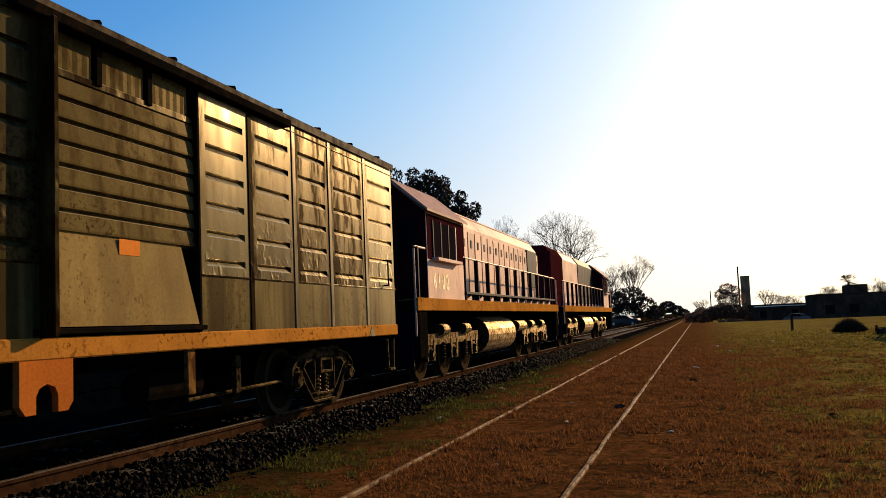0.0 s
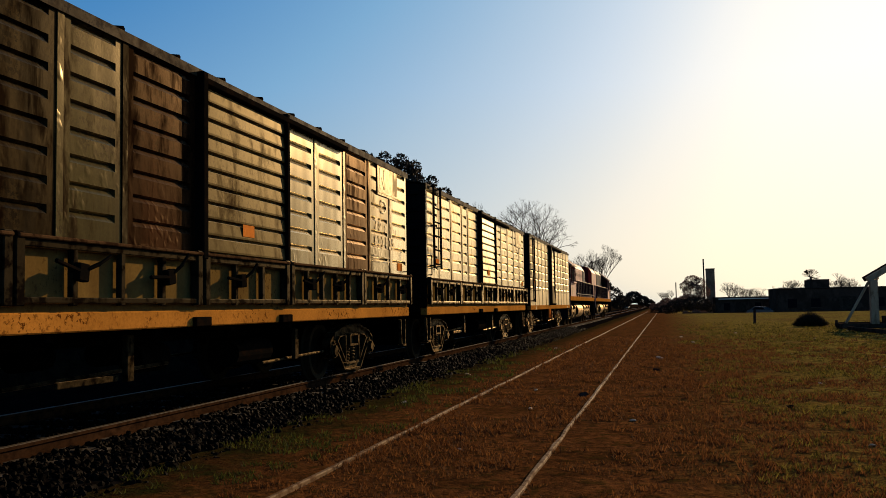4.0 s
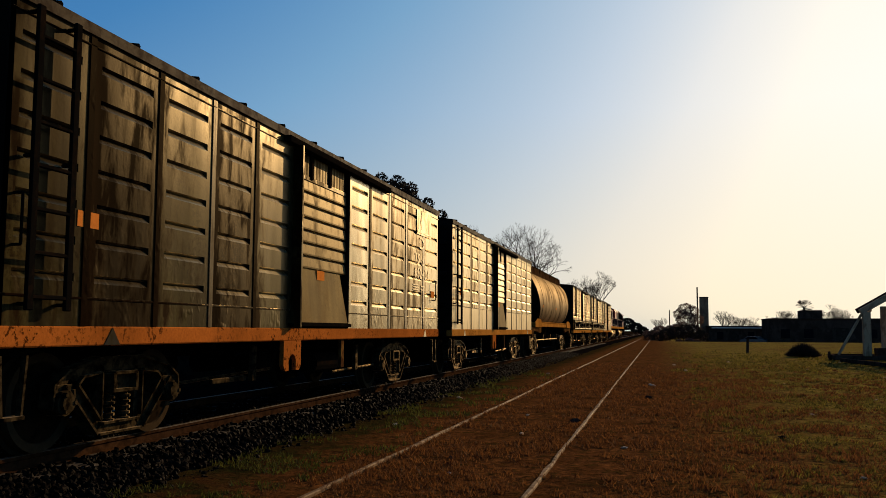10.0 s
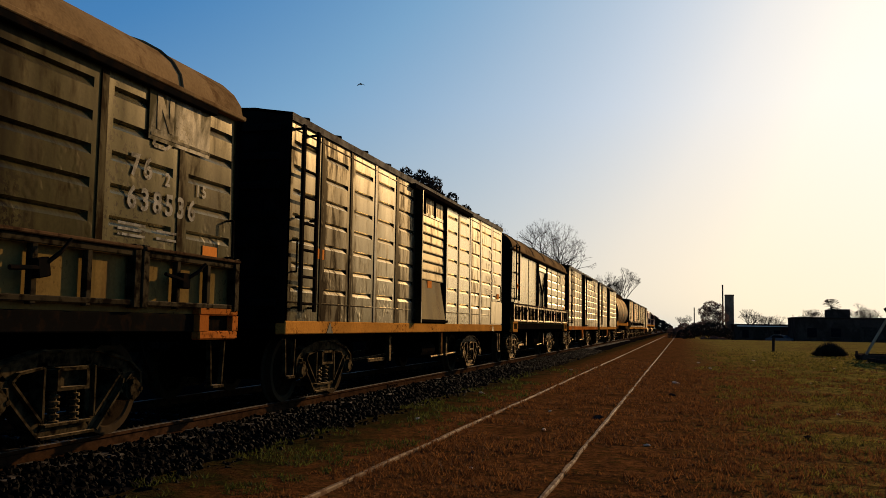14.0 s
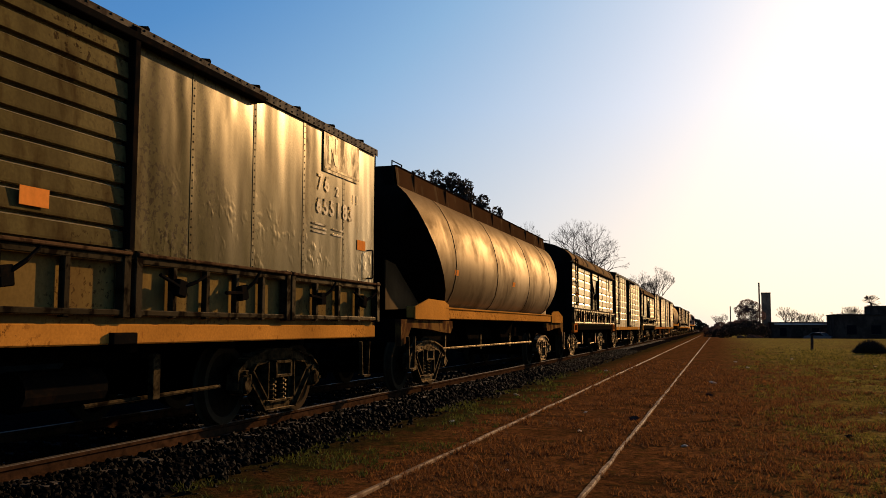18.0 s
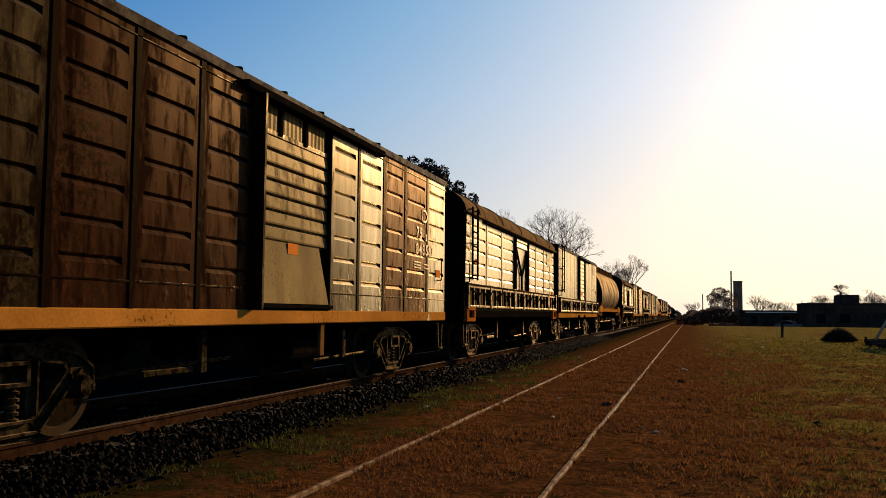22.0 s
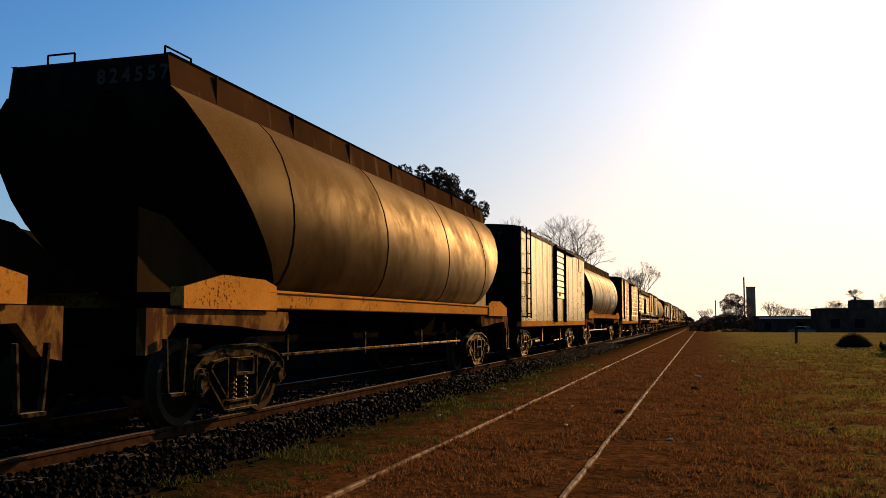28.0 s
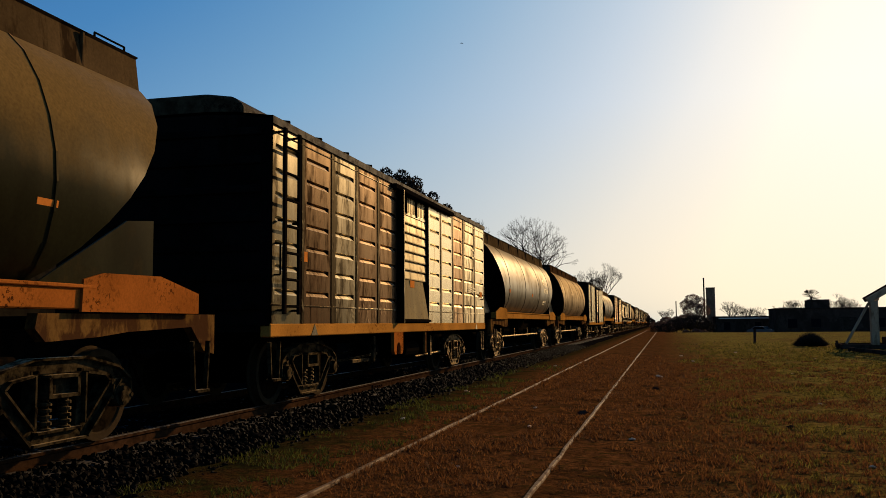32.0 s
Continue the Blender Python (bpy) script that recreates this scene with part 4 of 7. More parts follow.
def lashing_side(wagon, sx, face, L, z0, z1, splits, rng):
    """The row of stakes with clamp handles that holds the low side boards."""
    x = sx * (face + 0.05)
    for y0, y1 in splits:
        beam("rusty_ledge", min(sx * (face + 0.01), sx * (face + 0.12)), max(sx * (face + 0.01), sx * (face + 0.12)), y0, y1, z1 + 0.003, z1 + 0.035, M["ledge"], wagon, "rusty ledge over the lashing rail")
        top = beam("lashing_rail", x - 0.035, x + 0.035, y0, y1, z1 - 0.06, z1, M["stake"], wagon, "dark steel lashing rail")
        c = top.matrix_basis.translation
        beam("lower_rail", -0.035, 0.035, y0 - c.y, y1 - c.y, z0 - c.z, z0 + 0.05 - c.z, M["stake"], top)
        n = max(2, round((y1 - y0) / 0.62))
        for k in range(n + 1):
            y = y0 + 0.04 + (y1 - y0 - 0.08) * k / n
            big = k in (0, n)
            wy = 0.05 if big else 0.035
            beam("stake", -0.03 if not big else -0.04, 0.03 if not big else 0.05, y - wy - c.y, y + wy - c.y, z0 - 0.02 - c.z, z1 - c.z + (0.05 if big else 0), M["stake"], top)
            if not big and k % 2:
                def clamp(bm):
                    add_box(bm, 0, 0.07, -0.07, 0.07, -0.09, 0.06, 0.01)
                    add_rod(bm, (0.05, -0.34, 0.03), (0.06, -0.06, -0.01), 0.019, 6)
                    add_rod(bm, (0.06, 0.05, 0.02), (0.09, 0.16, 0.08), 0.019, 6)
                    add_rod(bm, (0.09, 0.16, 0.08), (0.09, 0.30, 0.17), 0.016, 6)
                put("clamp_handle", cached(("clamp_handle",), clamp), M["black"], top, pose(sx * 0.05, y - c.y, (z0 + z1) / 2 - c.z + 0.02, rng.uniform(-12, 12), 0, 0 if sx > 0 else 180))


def logo(wagon, face, y, z, w=1.17, red=False):
    """A worn white patch with plain slanting dark bars, on some with a red shape beside them."""
    def plate(bm):
        add_box(bm, 0, 0.004, 0, w, 0, w * 0.44)
    p = put("emblem", cached(("emblem", w), plate), M["faded_white"], wagon, pose(face + 0.013, y, z), "worn white patch with dark bars")

    def dark(bm):
        for u in (0.11, 0.30):
            add_prism(bm, [(a * w, b * w) for a, b in ((u, 0.10), (u + 0.07, 0.10), (u + 0.07, 0.41), (u, 0.41))], 0, 0.004)
        add_prism(bm, [(a * w, b * w) for a, b in ((0.18, 0.41), (0.18, 0.29), (0.30, 0.10), (0.30, 0.22))], 0, 0.004)
    put("dark_shape", cached(("dark_shape", w), dark), M["stencil_dark"], p, pose(0.005, 0, 0))

    def base_line(bm):
        add_box(bm, 0, 0.004, 0.03 * w, w, 0.035 * w, 0.06 * w)
    put("base_line", cached(("base_line", w), base_line), M["stencil_dark"], p, pose(0.005, 0, 0))
    if red:
        def blot(bm):
            add_prism(bm, [(a * w, b * w * 0.72) for a, b in ((0.50, 0.22), (0.62, 0.12), (0.78, 0.16), (0.94, 0.10), (0.90, 0.30), (0.80, 0.50), (0.66, 0.52), (0.52, 0.44))], 0, 0.004)
        put("red_shape", cached(("red_shape", w), blot), M["stencil_red"], p, pose(0.005, 0, 0))


def reflector(wagon, face, y, z):
    beam("reflector", face, face + 0.006, y - 0.15, y + 0.15, z - 0.07, z + 0.07, M["reflector"], wagon, "orange reflector strip", bevel=0.002)


def numbers(wagon, face, front, top, big, z=2.18, size=0.285, sun=False):
    """Stencilled class and running number behind a wagon's front corner, with its small table, sun and outline marks."""
    x = face + 0.014
    for text, dy, dz, size_of in ((top[:2], 0.0, 0.30, size), (top[2:3], 0.56, 0.28, 0.62 * size), (top[3:].strip(), 1.12, 0.26, 0.6 * size)):
        if text.strip():
            stencil("stencil_number", text, size_of, M["stencil"], wagon, on_side(x, front - 2.0 + dy, z + dz), "white stencilled figures")
    stencil("stencil_number", big, size, M["stencil"], wagon, on_side(x, front - 2.03, z), "white stencilled figures")
    for w, dy, dz in ((0.42, 0.0, 0.15), (0.42, 0.0, 0.20), (0.42, 0.0, 0.25), (0.34, 0.6, 0.17), (0.34, 0.6, 0.24)):
        beam("small_stencil", face + 0.012, face + 0.015, front - 2.15 + dy, front - 2.15 + dy + w, z - dz - 0.012, z - dz + 0.012, M["stencil"], wagon, bevel=0.001)

    reflector(wagon, face + 0.004, front - 0.55, z - 0.30)

    def star(bm):
        pts = [((0.12 if k % 2 else 0.095) * math.cos(k * math.pi / 16), (0.12 if k % 2 else 0.095) * math.sin(k * math.pi / 16)) for k in range(32)]
        add_prism(bm, pts, 0, 0.004)
    if sun:
        put("sun_mark", cached(("sun_mark",), star), M["sun_mark"], wagon, pose(face + 0.012, front - 2.35, z + 0.42), "faded orange sun-shaped mark")

    def outline(bm):
        pts = [(0, 0), (0, 0.2), (0.2, 0.2), (0.3, 0.13), (0.3, 0.06), (0.2, 0.0)]
        for p, q in zip(pts, pts[1:] + pts[:1]):
            add_strut(bm, p, q, 0.035, 0, 0.004)
    put("outline_mark", cached(("outline_mark",), outline), M["stencil"], wagon, pose(face + 0.012, front - 1.65, z + 0.63), "white outlined mark")


def slat_door(wagon, sx, face, y0, y1, z0, z1, n, material, recess=0.10):
    """A door sheet with n deep horizontal ribs."""
    w, h = round(y1 - y0, 3), round(z1 - z0, 3)

    def build(bm):
        p = h / n
        prof = []
        for k in range(n):
            z = k * p
            prof += [(0, z), (0, z + p * 0.12), (0.050, z + p * 0.13), (0.050, z + p * 0.24), (0.038, z + p * 0.90)]
        prof.append((0, h))
        a = [bm.verts.new((x, 0, z)) for x, z in prof]
        b = [bm.verts.new((x, w, z)) for x, z in prof]
        for i in range(len(prof) - 1):
            bm.faces.new((a[i], b[i], b[i + 1], a[i + 1]))
    x = face - recess
    m = pose(x, y0, z0) if sx > 0 else pose(-x, y1, z0, 0, 0, 180)
    return put("door", cached(("door", w, h, n), build), material, wagon, m, "sliding door with horizontal pressed ribs")


def posts(wagon, sx, face, ys, z0, z1, w=0.07, out=0.05, material="black"):
    for y in ys:
        beam("door_post", sx * (face - 0.12), sx * (face + out), y - w / 2, y + w / 2, z0, z1, M[material], wagon)


def side_core(wagon, L, hw, z0, z1):
    """A solid black block for the unlit inside of the body, behind the sheets."""
    put("inner_frame", cached(("inner_frame", L, hw, z0, z1), lambda bm: add_box(bm, -hw + 0.13, hw - 0.13, -L / 2 + 0.07, L / 2 - 0.07, z0, z1 - 0.03)), M["black"], wagon, None, "black block standing for the unlit inside")


def wagon_base(name, front, L, label, category, sill="yellow", sill_z=(0.96, 1.13), hw=1.55, gear=2.2, group="wagons of the freight train"):
    wg = thing(name, pose(XC, front - L / 2, ZR), label, category, group)
    wg["front"] = front
    rng = random.Random(int(-front * 10))
    underframe(wg, L, hw - 0.14, 0.88, 1.12)
    for sx in (-1, 1):
        beam("sill_beam", sx * (hw - 0.13), sx * (hw + 0.012), -L / 2, L / 2, *sill_z, M[sill], wg, "scuffed yellow side sill", bevel=0.012)
        brake_gear(wg, sx, rng)
        for s in (-1, 1):
            step(wg, sx, s * (L / 2 - 0.25))
    for s in (-1, 1):
        bogie(wg, s * (L / 2 - gear))
        coupler(wg, s * (L / 2 - 0.05), s)
    return wg, rng


def hatch_bm(bm):
    out = [(-1.0, 0), (-1.0, 0.26), (-0.85, 0.38), (-0.45, 0.44), (0.45, 0.44), (0.85, 0.38), (1.0, 0.26), (1.0, 0)]
    a = [bm.verts.new((x, -0.55, z)) for x, z in out]
    b = [bm.verts.new((x, 0.55, z)) for x, z in out]
    bm.faces.new(a)
    bm.faces.new(b[::-1])
    for i in range(len(out)):
        bm.faces.new((a[i], b[i], b[(i + 1) % len(out)], a[(i + 1) % len(out)]))
    bmesh.ops.recalc_face_normals(bm, faces=bm.faces)
    bmesh.ops.bevel(bm, geom=list(bm.edges), offset=0.03, segments=1, affect="EDGES")


def boxcar_pressed(front, L, label, mats, low_band=False, number=None, sill="yellow", door_mat="grey", flap_mat=None, emblem=False, jack=True, corner_plate=False, hatch=False):
    """Tall box with grooved sheets from the sill to the eave and a door with a hanging flap."""
    wg, rng = wagon_base("boxcar", front, L, label, "boxcar", sill)
    hw, zb, zt = 1.55, 1.13, 3.72
    side_core(wg, L, hw, zb, zt)
    H = L / 2
    f = [0, -1.32, -2.66, -3.78, -4.92, -6.0]
    r = [-8.24, -9.4, -10.5, -11.6, -12.72, -L]
    ribs = [1.54 + 0.312 * k for k in range(7)]
    if low_band:
        ribs = [1.84 + 0.30 * k for k in range(6)]
    spans = list(zip(f, f[1:])) + list(zip(r, r[1:]))
    for sx in (1, -1):
        for k, (a, b) in enumerate(spans):
            mt = M[mats[k % len(mats)]]
            z0 = 1.70 if low_band else zb
            panel(wg, sx, hw, H + b, H + a, z0, zt, ribs, mt)
            if low_band:
                panel(wg, sx, hw, H + b, H + a, zb, 1.70, [], M["kick"], name="kick_panel")
        for u in f[1:-1] + r[1:-1]:
            beam("seam_strip", sx * hw, sx * (hw + 0.012), H + u - 0.045, H + u + 0.045, zb, zt, M["seam"] if int(-u * 3) % 2 and "brown" not in mats else M["rusty"], wg, bevel=0.004)
        for u0, u1 in ((-6.0, 0), (-L, -8.24)):
            beam("foot_strip", sx * hw, sx * (hw + 0.010), H + u0 + 0.01, H + u1 - 0.01, 1.69 if low_band else 1.36, 1.71 if low_band else 1.38, M["rusty"], wg, bevel=0.003)
            beam("eave_strip", sx * hw, sx * (hw + 0.012), H + u0 + 0.01, H + u1 - 0.01, 3.585, 3.60, M["rusty"], wg, bevel=0.003)
        y0, y1 = H - 8.24, H - 6.0
        slat_door(wg, sx, hw, y0, y1 - 0.02, 1.96, 3.24, 7, M["slats"], recess=0.085)
        for k in range(3):
            a = y0 + 0.06 + k * (y1 - y0 - 0.04) / 3

            def vent(bm):
                n = 10
                w = 0.60
                pts = [(0.003 * (i % 2), w * i / n) for i in range(n + 1)]
                lo = [bm.verts.new((x, y, 0)) for x, y in pts]
                hi = [bm.verts.new((x, y, 0.30)) for x, y in pts]
                for i in range(n):
                    bm.faces.new((lo[i], lo[i + 1], hi[i + 1], hi[i]))
            put("vent_sheet", cached(("vent_sheet",), vent), M["slats"], wg, pose(sx * (hw - 0.05), a + (0 if sx > 0 else 0.6), 3.30, 0, 0, 0 if sx > 0 else 180), "pale corrugated vent sheet")
            if k:
                beam("vent_post", sx * (hw - 0.11), sx * (hw - 0.02), a - 0.10, a - 0.02, 3.26, 3.62, M["black"], wg)
        beam("door_header", sx * (hw - 0.10), sx * (hw - 0.04), y0, y1, 3.23, 3.30, M[door_mat], wg)
        posts(wg, sx, hw, [y0], zb, 3.62, 0.06, 0.14, door_mat)
        posts(wg, sx, hw, [y1], zb, 3.62, 0.05, 0.01, "black")
        beam("door_track", sx * hw, sx * (hw + 0.10), H - 8.6, H - 4.0, 3.60, 3.69, M["black"], wg)
        beam("door_rail", sx * (hw - 0.10), sx * (hw + 0.05), y0 - 0.1, y1 + 0.05, 1.15, 1.20, M["black"], wg)

        def flap(bm):
            w = y1 - y0 - 0.14
            pts = [(0.02, 0.06, 0.78), (0.02, w - 0.16, 0.78), (0.10, w + 0.03, 0.0), (0.10, 0.02, 0.0)]
            a = [bm.verts.new(p) for p in pts]
            b = [bm.verts.new((p[0] - 0.012, p[1], p[2])) for p in pts]
            bm.faces.new(a)
            bm.faces.new(b[::-1])
            for i in range(4):
                bm.faces.new((a[i], b[i], b[(i + 1) % 4], a[(i + 1) % 4]))
            bmesh.ops.recalc_face_normals(bm, faces=bm.faces)
        put("door_flap", cached(("door_flap",), flap), M[flap_mat or "flap"], wg, pose(sx * (hw - 0.08), (y0 if sx > 0 else y1) + 0.05 * sx, 1.21, 0, 0, 0 if sx > 0 else 180), "plain steel flap at the foot of the door")
        ladder(wg, sx, -H + 0.22, -H + 0.68, 1.25, 3.66, 7, hw)
        for y in (-H + 0.35, H - 0.35):
            grab_iron(wg, (sx * hw, y - 0.22, 1.75), (sx * hw, y - 0.22, 2.15), (sx * 0.08, 0, 0))
        if jack:
            put("sill_bracket", cached(("sill_bracket", "arch"), lambda bm: add_prism(bm, [(-0.29, 0), (0.29, 0), (0.29, -0.33), (0.23, -0.40), (0.12, -0.40), (0.12, -0.27), (0.085, -0.21), (0, -0.18), (-0.085, -0.21), (-0.12, -0.27), (-0.12, -0.40), (-0.23, -0.40), (-0.29, -0.33)], -0.03, 0.03)), M["orange"], wg, pose(sx * (hw - 0.02), H - 8.2, 0.962), "orange jacking bracket with arched hole")
        if corner_plate:
            beam("corner_plate", sx * hw, sx * (hw + 0.016), H - 1.42, H - 0.03, 1.15, 1.72, M["kick"], wg, "riveted repair plate at the foot", bevel=0.006)
        beam("sill_post", sx * (hw - 0.08), sx * (hw - 0.03), H - 6.2, H - 6.06, 0.52, 0.96, M["stub"], wg)
    for s in (-1, 1):
        end_wall(wg, s * (H - 0.0), s, hw, 1.1, zt + 0.02, 0.10)
    put("roof", cached(("roof", "hump", L), lambda bm: hump_roof_bm(bm, hw, L, zt + 0.06, 0.10)), M["roof"], wg, None, "weathered steel roof")
    roof_ribs(wg, L, hw, zt + 0.06, 12)
    if hatch:
        put("roof_hatch", cached(("roof_hatch",), hatch_bm), M["roof"], wg, pose(-0.05, -H + 0.95, zt + 0.08), "raised rounded roof hatch")
    reflector(wg, hw, -H + 1.05, 2.05)
    reflector(wg, hw - 0.045, y0 + 1.15, 1.90)
    put("sill_mark", cached(("sill_mark",), lambda bm: add_prism(bm, [(-0.12, 0), (0.12, 0), (0, 0.155)], 0, 0.005)), M["stencil_dark"], wg, pose(hw + 0.013, H - 1.2, 0.967), "black triangle painted on the sill")
    put("sill_mark", cached(("sill_mark",), None), M["stencil_dark"], wg, pose(hw + 0.013, -H + 1.45, 0.967), "black triangle painted on the sill")
    if number:
        numbers(wg, hw, H, *number)
    if emblem:
        logo(wg, hw, H - 1.9, 3.08)
    return wg


def boxcar_stake(front, L, label, mats, kind="pressed", number=None, emblem=False, door_mat="grey", sill="yellow"):
    """Box on a flat frame with stakes along its foot: pressed sheets or flat riveted ones."""
    wg, rng = wagon_base("boxcar", front, L, label, "boxcar", sill)
    hw, zb, zt = 1.55, 1.72, 3.66
    if kind == "riveted_low":
        zb = 1.13
    H = L / 2
    side_core(wg, L, hw, 1.13, zt)
    low = zb > 1.3
    k0 = L / 14.0
    f = [0, -1.16 * k0, -2.36 * k0, -3.57 * k0, -4.75 * k0, -5.78]
    r = [-7.98, -9.3, -10.4 * k0, -11.6 * k0, -12.8 * k0, -L]
    ribs = [1.96 + 0.232 * k for k in range(8)] if kind == "pressed" else []
    y0, y1 = H - 7.98, H - 5.78
    for sx in (1, -1):
        for k, (a, b) in enumerate(list(zip(f, f[1:])) + list(zip(r, r[1:]))):
            panel(wg, sx, hw, H + b, H + a, zb, zt, ribs, M[mats[k % len(mats)]])
            if low:
                panel(wg, sx, hw - 0.005, H + b, H + a, 1.13, zb, [], M["board"], name="low_side_board")
        for u in f[1:-1] + r[1:-1]:
            if kind == "pressed":
                beam("seam_strip", sx * hw, sx * (hw + 0.012), H + u - 0.045, H + u + 0.045, zb, zt, M[mats[int(-u) % len(mats)]], wg, bevel=0.004)
            else:
                def rivets(bm):
                    n = round((zt - zb) / 0.075)
                    for i in range(n):
                        bmesh.ops.create_icosphere(bm, subdivisions=1, radius=0.013, matrix=Matrix.Translation((0, 0, (i + 0.5) * 0.075)))
                    add_box(bm, -0.004, 0.005, -0.03, 0.03, 0, zt - zb)
                put("riveted_seam", cached(("riveted_seam", round(zt - zb, 2)), rivets), M[mats[0]], wg, pose(sx * hw, H + u, zb), "row of rivets")
        slat_door(wg, sx, hw, y0 + 0.05, y1, zb + (0.02 if low else 0.75), 3.56, 10 if low else 8, M["slats"], recess=0.02 if kind != "pressed" else 0.0)
        if not low:
            panel(wg, sx, hw, y0 + 0.05, y1, zb, zb + 0.75, [], M[door_mat], name="door_foot")
        if low:
            panel(wg, sx, hw - 0.005, y0, y1, 1.13, zb, [], M["board"], name="low_side_board")
        beam("door_stop", sx * (hw - 0.02), sx * (hw + 0.11), y0 - 0.05, y0 + 0.05, zb - 0.05, 3.68, M["black"], wg)
        beam("door_stop", sx * (hw - 0.02), sx * (hw + 0.09), y1 - 0.04, y1 + 0.04, zb - 0.05, 3.68, M["black"], wg)
        beam("door_track", sx * hw, sx * (hw + 0.10), y0, y1 + 2.25, 3.56, 3.63, M["black"], wg)
        if low:
            lashing_side(wg, sx, hw, L, 1.20, 1.70, [(-H + 0.06, -H + 2.9), (-H + 2.95, y0 - 0.06), (y0 + 0.02, y1 - 0.02), (y1 + 0.06, y1 + 2.9), (y1 + 2.95, H - 0.06)], rng)
            for y in (y0 + 0.05, y1):
                beam("sill_bracket", sx * (hw - 0.02), sx * (hw + 0.06), y - 0.16, y + 0.16, 0.96, 1.06, M["black"], wg)
        ladder(wg, sx, -H + 0.36, -H + 0.95, 1.95 if low else 1.2, 3.74, 6, hw)
        for y in (-H + 0.2, H - 0.3):
            grab_iron(wg, (sx * hw, y, 1.80), (sx * hw, y, 2.2), (sx * 0.08, 0, 0))
    for s in (-1, 1):
        end_wall(wg, s * H, s, hw, 1.1, zt + 0.02, 0.10)
    put("roof", cached(("roof", "hump", L, "b"), lambda bm: hump_roof_bm(bm, hw, L, zt + 0.06, 0.10)), M["roof"], wg, None, "weathered steel roof")
    roof_ribs(wg, L, hw, zt + 0.06, 14)
    if kind != "pressed":
        def eave_rivets(bm):
            n = int(L / 0.15)
            for k in range(n):
                y = -H + 0.08 + k * (L - 0.16) / (n - 1)
                for dz in (0.0, 0.055):
                    add_rod(bm, (-0.002, y, dz), (0.010, y, dz), 0.014, 5, 0.008)
        for sx in (1, -1):
            put("eave_rivets", cached(("eave_rivets", L), eave_rivets), M["roof"], wg, pose(sx * (hw + 0.03), 0, zt - 0.015, 0, 0, 0 if sx > 0 else 180), "rows of rivets along the eave")
    reflector(wg, hw, -H + 1.0, 2.55 if kind != "pressed" else 2.1)
    reflector(wg, hw + 0.05, (y0 + y1) / 2, 2.05)
    if number:
        numbers(wg, hw, H, *number, z=2.18 if kind == "pressed" else 2.55)
    if emblem:
        logo(wg, hw, H - 1.85, 3.10, red=emblem == "red")
    return wg


